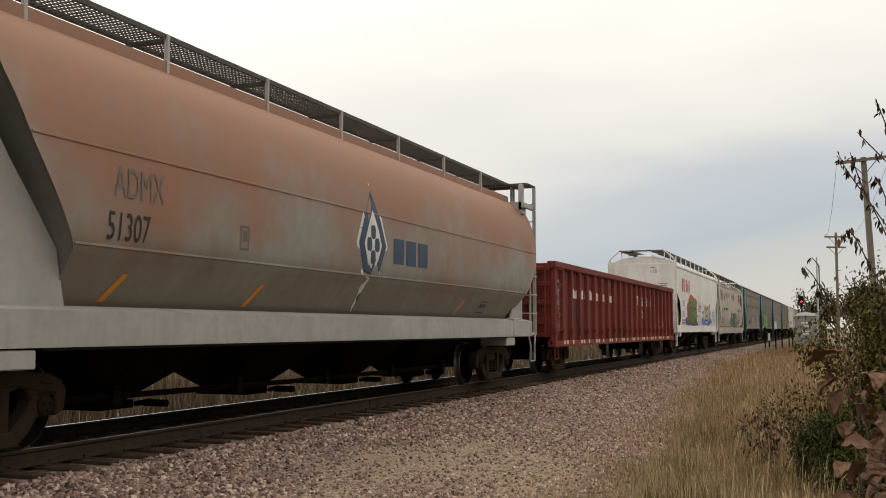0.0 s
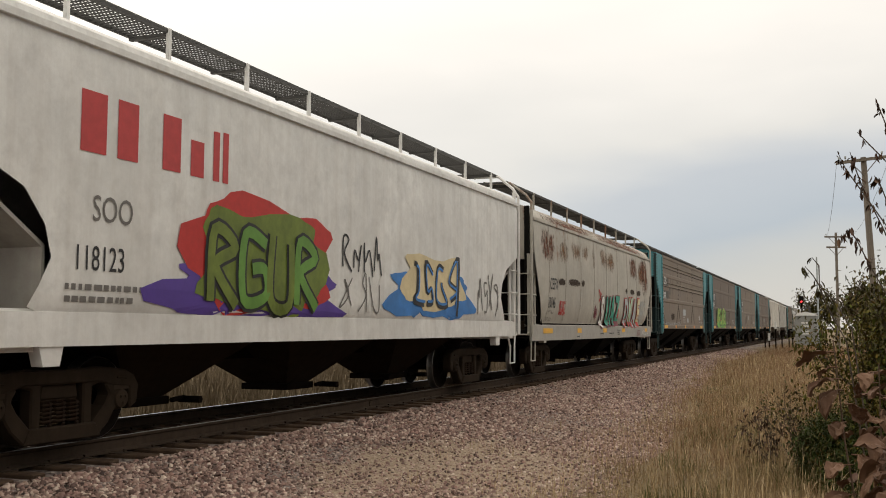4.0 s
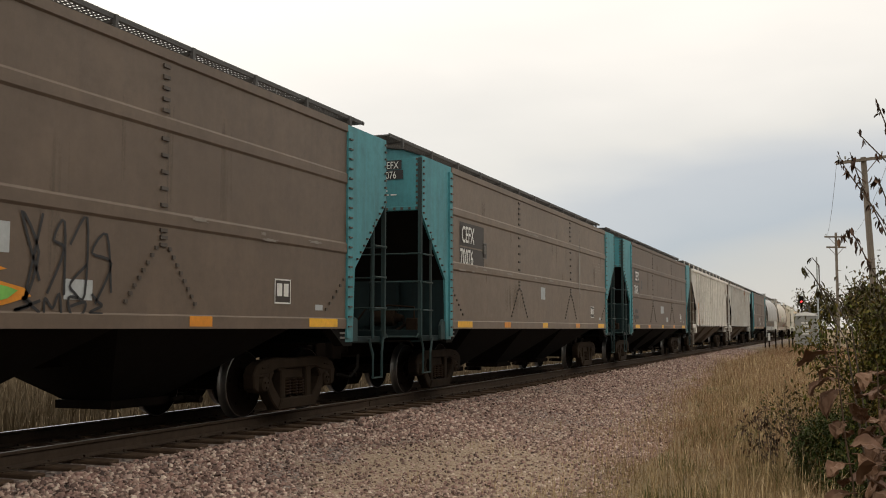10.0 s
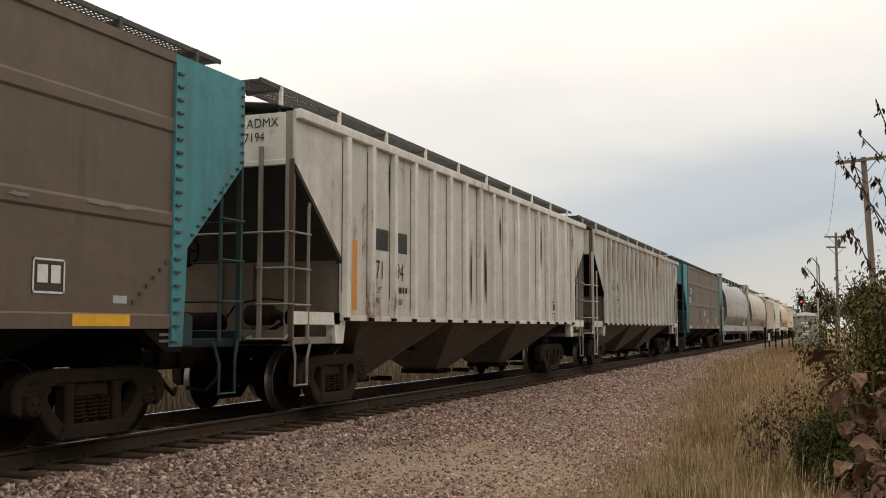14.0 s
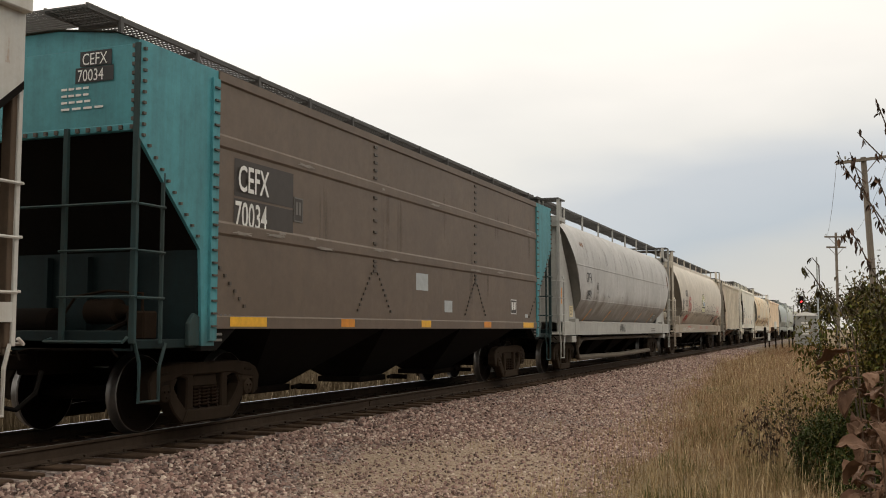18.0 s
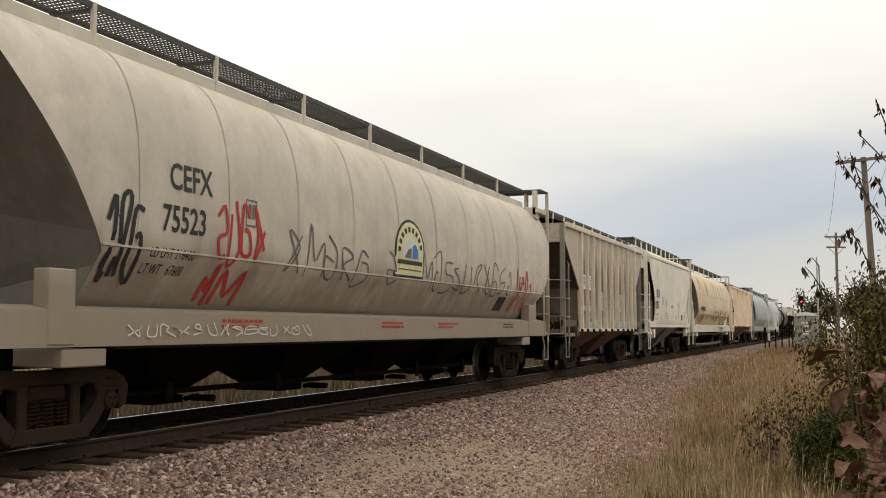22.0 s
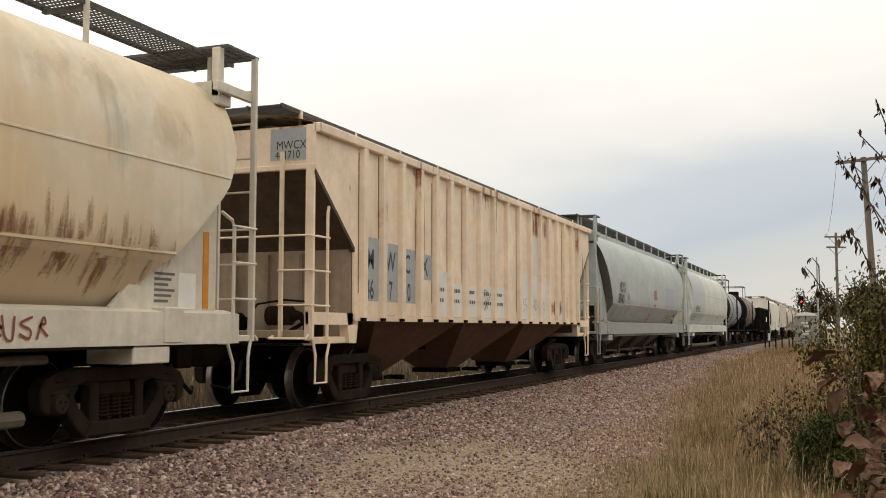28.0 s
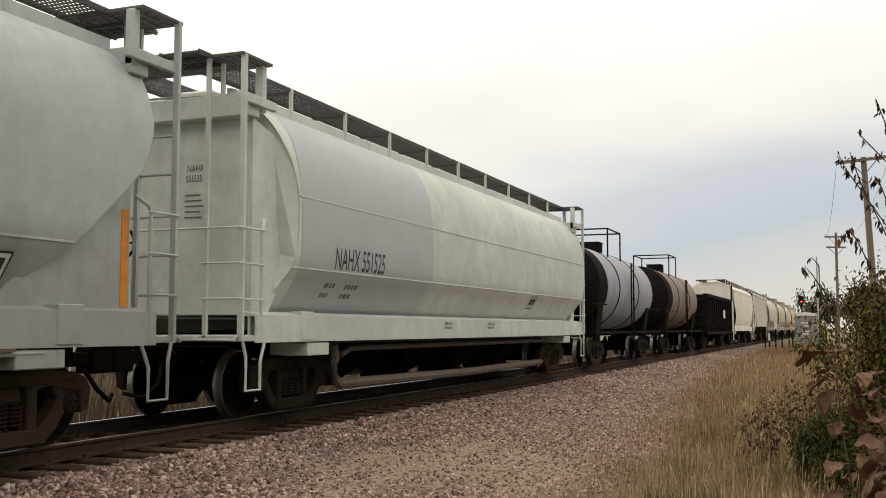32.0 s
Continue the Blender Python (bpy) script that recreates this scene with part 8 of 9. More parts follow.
BALLAST = islands("pinkish_ballast_stone", [(0.285, 0.182, 0.155), (0.10, 0.066, 0.057), (0.37, 0.268, 0.224), (0.185, 0.112, 0.098), (0.52, 0.43, 0.36), (0.235, 0.15, 0.132), (0.05, 0.035, 0.031), (0.325, 0.205, 0.176)])


# Darker copy of the ballast: shade beneath the train put into the stones.
CRIB_SHADE = islands("shaded_crib_ballast_stone", [(0.03, 0.024, 0.02), (0.05, 0.04, 0.034), (0.018, 0.015, 0.013), (0.07, 0.055, 0.048)])


def along(rng, n, near, far):
    """Distances that thin out away from the camera."""
    return near * (far / near) ** rng.random(n)


def heights(x, y):
    return np.array([ground_height(a, b) for a, b in zip(x, y)])


def build_ballast():
    rng = np.random.default_rng(11)
    n = 132000
    y = along(rng, n, 6.5, 75)
    edge = np.array([verge_edge(v) for v in y])
    x = RAIL_X + 1.35 + rng.random(n) ** 0.9 * (edge + 0.8 - RAIL_X - 1.35)
    keep = np.abs(x - RAIL_X - 0.755) > 0.12
    x, y = x[keep], y[keep]
    # bare sandy track among the stones
    bare = np.array([noise.noise(Vector((a * 0.5, b * 0.22, 7.0))) for a, b in zip(x, y)]) + np.clip((x + 5.6) * 0.22, -0.3, 0.45) + 0.45 * np.exp(-((x + 4.3) / 0.9) ** 2 - ((y - 12.3) / 2.2) ** 2)
    keep = rng.random(len(x)) > np.clip(bare * 1.05, 0, 0.7)
    x, y, bare = x[keep], y[keep], bare[keep]
    size = (0.017 + 0.033 * rng.random(len(x)) ** 1.8) * (1 + y / 80) * np.where(bare > 0.1, 0.75, 1.0)
    z = heights(x, y) + size * rng.uniform(0.0, 0.55, len(x))
    under = np.abs(x - RAIL_X) < 1.35
    z = np.where(under, np.minimum(z, -0.255), z)
    places = np.stack([x, y, z], -1)
    sizes = np.stack([size, size * rng.uniform(0.7, 1.2, len(x)), size * rng.uniform(0.6, 1.0, len(x))], -1)
    turns = np.stack([rng.uniform(0, 6.28, len(x)), rng.normal(0, 0.5, len(x))], -1)
    scatter("ballast_stones", BALLAST, STONE_V, STONE_F, places, turns, sizes, "loose pinkish grey crushed ballast stones", "gravel", 0.42)
    n = 14000
    y = rng.uniform(-8, 6.6, n)
    x = rng.uniform(RAIL_X + 1.35, -2.6, n)
    size = rng.uniform(0.03, 0.06, n)
    scatter("ballast_stones", BALLAST, STONE_V, STONE_F, np.stack([x, y, heights(x, y) + size * 0.2], -1), np.stack([rng.uniform(0, 6.28, n), rng.normal(0, 0.5, n)], -1), np.stack([size] * 3, -1), "loose pinkish grey crushed ballast stones", "gravel", 0.42)
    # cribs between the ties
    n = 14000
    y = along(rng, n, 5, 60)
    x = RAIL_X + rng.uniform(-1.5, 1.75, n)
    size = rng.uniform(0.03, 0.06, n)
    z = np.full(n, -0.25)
    scatter("ballast_stones", CRIB_SHADE, STONE_V, STONE_F, np.stack([x, y, z], -1), np.stack([rng.uniform(0, 6.28, n), rng.normal(0, 0.5, n)], -1), np.stack([size] * 3, -1), "crushed ballast stones between the ties", "gravel", 0.28)


build_ballast()
STRAW = islands("brown_dry_grass", [(0.19, 0.122, 0.06), (0.25, 0.17, 0.09), (0.14, 0.088, 0.042), (0.33, 0.24, 0.135), (0.16, 0.115, 0.05)], 0.85)
RUSSET = islands("reddish_brown_dry_grass", [(0.235, 0.135, 0.073), (0.18, 0.098, 0.052), (0.30, 0.19, 0.108), (0.14, 0.078, 0.042), (0.38, 0.26, 0.16)], 0.85)
DRY = islands("pale_straw", [(0.33, 0.235, 0.125), (0.47, 0.355, 0.205), (0.25, 0.17, 0.085), (0.60, 0.48, 0.31), (0.36, 0.26, 0.135)], 0.8)
FIELD = islands("grey_brown_field_grass", [(0.10, 0.078, 0.05), (0.13, 0.10, 0.065), (0.08, 0.06, 0.038), (0.16, 0.125, 0.085)], 0.85)
GREENISH = islands("low_green_grass", [(0.07, 0.085, 0.022), (0.10, 0.095, 0.03), (0.13, 0.11, 0.045), (0.05, 0.07, 0.018)], 0.8)
BLADE_V = [(-0.5, 0, 0), (0.5, 0, 0), (-0.42, 0.08, 0.45), (0.42, 0.08, 0.45), (-0.25, 0.24, 0.8), (0.25, 0.24, 0.8), (0.0, 0.48, 1.0)]
BLADE_F = [(0, 1, 3, 2), (2, 3, 5, 4), (4, 5, 6)]
STALK_V = [(-0.5, 0, 0), (0.5, 0, 0), (-0.45, 0.03, 0.5), (0.45, 0.03, 0.5), (-0.4, 0.08, 0.78), (0.4, 0.08, 0.78), (-0.9, 0.11, 0.86), (0.9, 0.11, 0.86), (-0.7, 0.15, 0.94), (0.7, 0.15, 0.94), (0, 0.19, 1.0)]
STALK_F = [(0, 1, 3, 2), (2, 3, 5, 4), (4, 5, 7, 6), (6, 7, 9, 8), (8, 9, 10)]


def tuft_field(name, mat, shape, x, y, height, wide, label, seed, lean=0.25, bend=1.0):
    rng = np.random.default_rng(seed)
    n = len(x)
    places = np.stack([x, y, heights(x, y) - 0.02], -1)
    sizes = np.stack([wide, height * rng.uniform(-0.2, 1.1, n) * bend, height], -1)
    turns = np.stack([rng.uniform(0, 6.28, n), rng.normal(0.0, lean, n)], -1)
    return scatter(name, mat, shape[0], shape[1], places, turns, sizes, label, "grass")


def verge_spots(rng, n, near, far, wide, start, grow_in):
    """Places in the verge, thinning out towards the gravel and in patches."""
    y = along(rng, n, near, far)
    edge = np.array([verge_edge(v) for v in y])
    x = edge - start + rng.random(n) * (wide + y * 0.06)
    patch = np.array([noise.noise(Vector((a * 0.8, b * 0.45, 1.0))) for a, b in zip(x, y)])
    keep = rng.random(n) < np.clip((x - edge + start) / grow_in + patch * 0.9, 0.03, 1.0)
    return x[keep], y[keep], (x - edge)[keep]


def build_grass():
    rng = np.random.default_rng(3)
    x, y, d = verge_spots(rng, 215000, 8.0, 110, 8.0, 0.5, 1.9)
    tall = np.array([noise.noise(Vector((a * 1.7, b * 1.1, 12.0))) for a, b in zip(x, y)])
    hue = np.array([noise.noise(Vector((a * 0.5, b * 0.3, 21.0))) for a, b in zip(x, y)]) + np.clip((y - 13.0) / 9.0, -0.35, 0.5)
    h = rng.uniform(0.06, 0.36, len(x)) * np.clip(0.4 + d * 0.5, 0.3, 1.0) * np.clip(0.95 + tall * 1.1, 0.35, 1.6)
    for name, mat, pick, words, seed in (("dry_grass", STRAW, hue <= 0.05, "dense tangled tan dry verge grass", 4), ("russet_grass", RUSSET, hue > 0.05, "dense tangled reddish brown verge grass", 5)):
        k = int(pick.sum())
        tuft_field(name, mat, (BLADE_V, BLADE_F), x[pick], y[pick], h[pick], rng.uniform(0.0016, 0.0036, k) * (1 + y[pick] / 25), words, seed, 0.62, 1.1)
    x, y, d = verge_spots(rng, 17000, 8.0, 60, 6.5, 0.9, 2.6)
    h = rng.uniform(0.2, 0.62, len(x)) * np.clip(0.55 + d * 0.3, 0.4, 1.0)
    tuft_field("seed_stalks", DRY, (STALK_V, STALK_F), x, y, h, rng.uniform(0.0018, 0.003, len(x)) * (1 + y / 40), "thin pale dry grass stalks leaning all ways", 6, 0.34, 1.0)
    x, y, d = verge_spots(rng, 2600, 8.0, 30, 5.5, 0.0, 3.0)
    h = rng.uniform(0.2, 0.5, len(x))
    tuft_field("bent_straw", DRY, (BLADE_V, BLADE_F), x, y, h, rng.uniform(0.003, 0.005, len(x)), "bent pale straw blades in the verge", 16, 0.75, 1.3)
    n = 15000
    y = along(rng, n, 9, 34)
    x = np.array([verge_edge(v) for v in y]) + 1.0 + rng.random(n) * 3.4
    clump = np.array([noise.noise(Vector((a * 0.9, b * 0.7, 4.0))) for a, b in zip(x, y)])
    x, y = x[clump > 0.05], y[clump > 0.05]
    tuft_field("green_grass", GREENISH, (BLADE_V, BLADE_F), x, y, rng.uniform(0.12, 0.34, len(x)), rng.uniform(0.005, 0.009, len(x)), "low green grass among the straw", 7, 0.4)
    # the verge round the camera's stand
    n = 16000
    y = rng.uniform(-8, 8.2, n)
    x = np.array([verge_edge(v) for v in y]) + rng.random(n) ** 0.8 * 9.0
    keep = np.hypot(x, y) > 0.9
    x, y = x[keep], y[keep]
    tuft_field("dry_grass", STRAW, (BLADE_V, BLADE_F), x, y, rng.uniform(0.06, 0.3, len(x)), rng.uniform(0.004, 0.007, len(x)), "trodden brown dry grass", 17, 0.5)
    # sparse weeds on the gravel
    n = 900
    c = rng.integers(0, 70, n)
    cy, cx = along(rng, 70, 9.5, 34), rng.uniform(-5.2, -3.0, 70)
    x, y = cx[c] + rng.normal(0, 0.09, n), cy[c] + rng.normal(0, 0.09, n)
    tuft_field("gravel_weeds", DRY, (BLADE_V, BLADE_F), x, y, rng.uniform(0.05, 0.22, n), rng.uniform(0.003, 0.005, n), "thin dry weeds in the gravel", 8, 0.45)
    # the field beyond the track
    n = 42000
    y = along(rng, n, 6.0, 160)
    x = -11.4 - rng.random(n) ** 1.6 * (9 + y * 0.25)
    h = rng.uniform(0.35, 0.95, n) * np.clip((-11.2 - x) * 0.7, 0.3, 1.0)
    tuft_field("field_grass", FIELD, (BLADE_V, BLADE_F), x, y, h, rng.uniform(0.01, 0.025, n) * (1 + y / 60), "tall brown dry grass beyond the track", 9, 0.2)


build_grass()
BARK = plain("grey_brown_bark", (0.085, 0.065, 0.05), 0.9, 0, 0.4, 20)
LEAF_DARK = islands("dark_autumn_leaf", [(0.04, 0.046, 0.013), (0.07, 0.064, 0.018), (0.045, 0.034, 0.018), (0.11, 0.088, 0.02), (0.028, 0.027, 0.014), (0.065, 0.045, 0.02)], 0.65)
LEAF_GREEN = islands("olive_green_leaf", [(0.045, 0.062, 0.012), (0.075, 0.082, 0.015), (0.125, 0.105, 0.02), (0.035, 0.045, 0.011), (0.10, 0.06, 0.02), (0.055, 0.07, 0.013), (0.15, 0.10, 0.02), (0.06, 0.07, 0.014)], 0.7)
LEAF_LOW = islands("dark_green_bramble_leaf", [(0.028, 0.045, 0.011), (0.04, 0.06, 0.014), (0.055, 0.065, 0.016), (0.022, 0.032, 0.011), (0.07, 0.06, 0.02)], 0.65)
LEAF_PURPLE = islands("purplish_brown_leaf", [(0.045, 0.026, 0.02), (0.07, 0.04, 0.026), (0.03, 0.022, 0.018), (0.10, 0.055, 0.03)], 0.65)
LEAF_DRY = paint("curled_dead_leaf", (0.14, 0.072, 0.043), dirt=(0.05, 0.024, 0.014), amount=0.6, rough=0.6, streak=0.5, scale=10.0, fade=(0.22, 0.13, 0.08), fade_at=0.58, gloss=0.2, each=0.6)
DEAD_STEM = plain("dead_weed_stem", (0.10, 0.062, 0.04), 0.8)
LEAF_V = [(0, 0, 0), (-0.5, 0.35, 0.10), (0.0, 0.4, -0.06), (0.5, 0.35, 0.10), (-0.36, 0.75, 0.06), (0.0, 0.78, -0.1), (0.36, 0.75, 0.06), (0.0, 1.1, -0.22)]
LEAF_F = [(0, 2, 1), (0, 3, 2), (1, 2, 5, 4), (2, 3, 6, 5), (4, 5, 7), (5, 6, 7)]


def grow(mesh, rng, start, way, length, r, depth, tips, spread_=0.6, forks=3, up=0.12):
    """A tapering limb that forks into thinner ones; collects the places where leaves sit."""
    pts, p, d = [Vector(start)], Vector(start), Vector(way).normalized()
    for i in range(4):
        d = (d + Vector((rng.gauss(0, 0.13), rng.gauss(0, 0.13), rng.gauss(up, 0.08)))).normalized()
        p = p + d * length / 4
        pts.append(p.copy())
        if depth <= 1:
            tips.append((p.copy(), d.copy()))
    mesh.tube(pts, [r, r * 0.88, r * 0.76, r * 0.66, r * 0.55], 5 if depth else 3)
    if depth:
        for k in range(forks):
            q = pts[rng.randint(1, 4)] if k else pts[4]
            w = (d + Vector((rng.gauss(0, spread_), rng.gauss(0, spread_), rng.gauss(0.1, spread_ * 0.6)))).normalized()
            grow(mesh, rng, q, w, length * rng.uniform(0.55, 0.8), r * 0.55, depth - 1, tips, spread_, forks, up)


def leaf_cluster(name, mat, tips, per, size, parent, seed, gap=0.14, droop=0.6, narrow=0.55):
    rng = np.random.default_rng(seed)
    base = np.array([p for p, d in tips])
    pick = rng.integers(0, len(base), len(base) * per)
    places = base[pick] + rng.normal(0, gap, (len(pick), 3))
    n = len(pick)
    s = rng.uniform(0.6, 1.2, n) * size
    sizes = np.stack([s * narrow, s, s], -1)
    turns = np.stack([rng.uniform(0, 6.28, n), rng.normal(-droop, 0.55, n)], -1)
    ob = scatter(name, mat, LEAF_V, LEAF_F, places, turns, sizes, "", "")
    ob.parent = parent
    return ob


def shrub(name, label, at, stems, length, mat, per, size, seed, lean=(0, 0), depth=3, r=0.03, up=0.12, gap=0.14, second=None, category="shrub", forks=3, open_=0.45, fork_spread=0.55):
    plant = thing(name, label, category, m=pose(*at))
    rng = random.Random(seed)
    tips = []
    for k in range(stems):
        m = Mesh()
        a = rng.uniform(0, 6.28)
        w = Vector((math.cos(a) * open_ + lean[0], math.sin(a) * open_ + lean[1], 1.0))
        grow(m, rng, (rng.gauss(0, 0.16), rng.gauss(0, 0.16), -0.05), w, length * rng.uniform(0.8, 1.15), r, depth, tips, fork_spread, forks, up)
        part("stem", m, BARK, plant)
    leaf_cluster("foliage", mat, tips, per, size, plant, seed, gap)
    if second:
        leaf_cluster("foliage", second, tips[::2], max(1, per // 2), size, plant, seed + 1, gap)
    return plant


def twig(name, label, points, leaves, mat, size, seed):
    """A long thin bare shoot with a few narrow leaves hanging along its upper half."""
    plant = thing(name, label, "shrub", m=pose(*points[0]))
    o = Vector(points[0])
    pts = [Vector(p) - o for p in points]
    part("stem", Mesh().tube(pts, [0.010] + [0.006] * (len(pts) - 2) + [0.003], 5), BARK, plant)
    tips = []
    run_ = pts[-4:] if len(pts) > 4 else pts[-2:]
    for k in range(leaves):
        f = k / max(1, leaves - 1) * (len(run_) - 1)
        i = min(int(f), len(run_) - 2)
        tips.append((run_[i].lerp(run_[i + 1], f - i), run_[i + 1] - run_[i]))
    leaf_cluster("foliage", mat, tips, 2, size, plant, seed, 0.018, 1.35, 0.36)
    return plant


def ground_at(x, y):
    return (x, y, ground_height(x, y))


def build_bushes():
    tall = dict(open_=0.22, fork_spread=0.40)
    green, dark = "dense olive green autumn shrub beside the track", "tall dark shrub with purplish brown leaves"
    for x, y, stems, length, mat, per, size, seed, second in (
            (1.12, 12.4, 8, 0.95, LEAF_GREEN, 20, 0.052, 21, LEAF_DARK), (1.5, 13.6, 8, 1.2, LEAF_GREEN, 16, 0.056, 22, LEAF_DARK), (1.3, 14.6, 8, 1.0, LEAF_GREEN, 20, 0.054, 23, LEAF_GREEN),
            (1.72, 17.5, 8, 1.15, LEAF_DARK, 11, 0.06, 26, LEAF_GREEN), (2.0, 21.0, 7, 1.32, LEAF_DARK, 9, 0.07, 27, LEAF_PURPLE), (1.0, 11.2, 8, 0.8, LEAF_GREEN, 18, 0.05, 37, LEAF_DARK),
            (1.4, 11.8, 8, 1.05, LEAF_GREEN, 16, 0.052, 47, LEAF_PURPLE), (0.78, 13.5, 8, 0.62, LEAF_GREEN, 18, 0.05, 48, LEAF_DARK), (1.1, 16.0, 7, 0.8, LEAF_DARK, 13, 0.056, 49, LEAF_GREEN),
            (1.62, 19.5, 7, 0.9, LEAF_DARK, 9, 0.062, 50, LEAF_GREEN), (1.8, 27.0, 8, 1.25, LEAF_DARK, 8, 0.085, 53, LEAF_PURPLE), (2.45, 33.0, 8, 1.5, LEAF_DARK, 7, 0.1, 54, LEAF_DARK), (1.2, 10.4, 7, 0.95, LEAF_DARK, 12, 0.05, 52, LEAF_GREEN)):
        shrub("shrub", green if mat is LEAF_GREEN else dark, ground_at(x, y), stems, length, mat, per, size, seed, second=second, **tall)
    low = "low dark green bush in the verge grass"
    shrub("shrub", low, ground_at(-0.18, 13.2), 8, 0.30, LEAF_LOW, 17, 0.046, 24, gap=0.09, second=LEAF_DARK, r=0.012)
    shrub("shrub", low, ground_at(0.16, 12.4), 8, 0.34, LEAF_LOW, 17, 0.046, 25, gap=0.09, second=LEAF_GREEN, r=0.012)
    shrub("shrub", low, ground_at(0.32, 13.2), 8, 0.42, LEAF_DARK, 14, 0.048, 38, gap=0.09, second=LEAF_LOW, r=0.012)
    shrub("shrub", low, ground_at(0.45, 11.2), 8, 0.34, LEAF_LOW, 15, 0.046, 39, gap=0.09, second=LEAF_GREEN, r=0.012)
    thin = "thin sapling with sparse reddish leaves in the grass"
    shrub("sapling", thin, ground_at(-0.78, 13.6), 5, 0.52, LEAF_PURPLE, 1, 0.058, 28, lean=(-0.22, 0), depth=2, r=0.008, gap=0.04, open_=0.3)
    shrub("sapling", thin, ground_at(-0.62, 13.9), 5, 0.6, LEAF_DARK, 1, 0.056, 29, lean=(-0.1, 0), depth=2, r=0.008, gap=0.05, open_=0.3)
    shrub("sapling", thin, ground_at(-0.35, 14.6), 5, 0.62, LEAF_GREEN, 2, 0.056, 30, lean=(0.0, 0), depth=2, r=0.008, gap=0.06, open_=0.3)
    shoot = "bare thin shoot with drooping dark leaves"
    twig("shoot", shoot, [(0.72, 10.0, -0.6), (0.66, 10.0, 1.6), (0.57, 10.0, 2.45), (0.47, 10.0, 2.70), (0.28, 10.0, 2.93), (0.20, 10.0, 3.03)], 5, LEAF_PURPLE, 0.075, 31)
    twig("shoot", shoot, [(0.78, 10.0, -0.6), (0.62, 10.0, 1.7), (0.45, 10.0, 2.10), (0.24, 10.0, 2.45), (0.09, 10.0, 2.69), (0.03, 10.0, 2.84)], 9, LEAF_PURPLE, 0.075, 32)
    twig("shoot", shoot, [(0.70, 10.1, -0.6), (0.55, 10.1, 1.7), (0.39, 10.1, 2.15), (0.24, 10.1, 2.50), (0.18, 10.1, 2.69), (0.13, 10.1, 2.87)], 15, LEAF_PURPLE, 0.08, 33)
    twig("shoot", shoot, [(0.66, 10.1, -0.6), (0.42, 10.1, 1.5), (0.27, 10.1, 1.80), (0.18, 10.1, 2.01), (0.11, 10.1, 2.14), (0.04, 10.1, 2.07)], 13, LEAF_PURPLE, 0.085, 34)
    twig("shoot", shoot, [(0.30, 10.0, -0.6), (0.10, 10.0, 1.2), (-0.03, 10.0, 1.46), (-0.16, 10.0, 1.60), (-0.22, 10.0, 1.71), (-0.29, 10.0, 1.80)], 7, LEAF_DARK, 0.085, 35)
    twig("shoot", shoot, [(0.25, 10.1, -0.6), (0.05, 10.1, 1.1), (-0.12, 10.1, 1.45), (-0.17, 10.1, 1.60), (-0.17, 10.1, 1.81), (-0.23, 10.1, 1.89)], 4, LEAF_DARK, 0.08, 36)
    twig("shoot", shoot, [(0.75, 10.2, -0.6), (0.66, 10.2, 1.8), (0.55, 10.2, 2.7), (0.48, 10.2, 3.03), (0.41, 10.2, 3.25), (0.38, 10.2, 3.35)], 7, LEAF_PURPLE, 0.08, 40)
    twig("shoot", shoot, [(0.72, 10.3, -0.6), (0.60, 10.3, 1.7), (0.50, 10.3, 2.2), (0.43, 10.3, 2.45), (0.38, 10.3, 2.6), (0.34, 10.3, 2.66)], 8, LEAF_PURPLE, 0.08, 41)


def dead_leaf(rng):
    """A curled, crumpled leaf with a ragged rim, its stalk at the origin, pointing along x."""
    L, W = rng.uniform(0.05, 0.1), rng.uniform(0.017, 0.029)
    bend, roll, tilt = rng.uniform(0.2, 1.5), rng.uniform(0.4, 1.5), rng.uniform(-0.9, 0.4)
    twist, seed = rng.uniform(-1.1, 1.1), rng.uniform(0, 50)
    rows, p, ang = [], Vector((0.025, 0, 0)), tilt
    for i in range(12):
        t = i / 11
        w = W * (math.sin(math.pi * min(0.985, 0.05 + t * 0.94)) ** 0.75)
        c = roll * (0.5 + 0.8 * t)
        side = Vector((0, math.cos(twist * t), math.sin(twist * t)))
        up = Vector((-math.sin(ang), 0, math.cos(ang)))
        row = []
        for j in range(-4, 5):
            u = j / 4
            edge = 1 + 0.22 * noise.noise(Vector((t * 7, u * 2, seed))) * abs(u)
            fold = noise.noise(Vector((t * 4.5, u * 3.0, seed + 9))) * 0.011 + noise.noise(Vector((t * 11, u * 7, seed))) * 0.002
            row.append(p + side * (math.sin(u * c) / max(c, 0.3) * w * edge * 1.5) + up * ((1 - math.cos(u * c)) * w * 0.8 + fold))
        rows.append(row)
        p = p + Vector((math.cos(ang), 0, math.sin(ang))) * L / 11
        ang -= bend / 11
    return rows


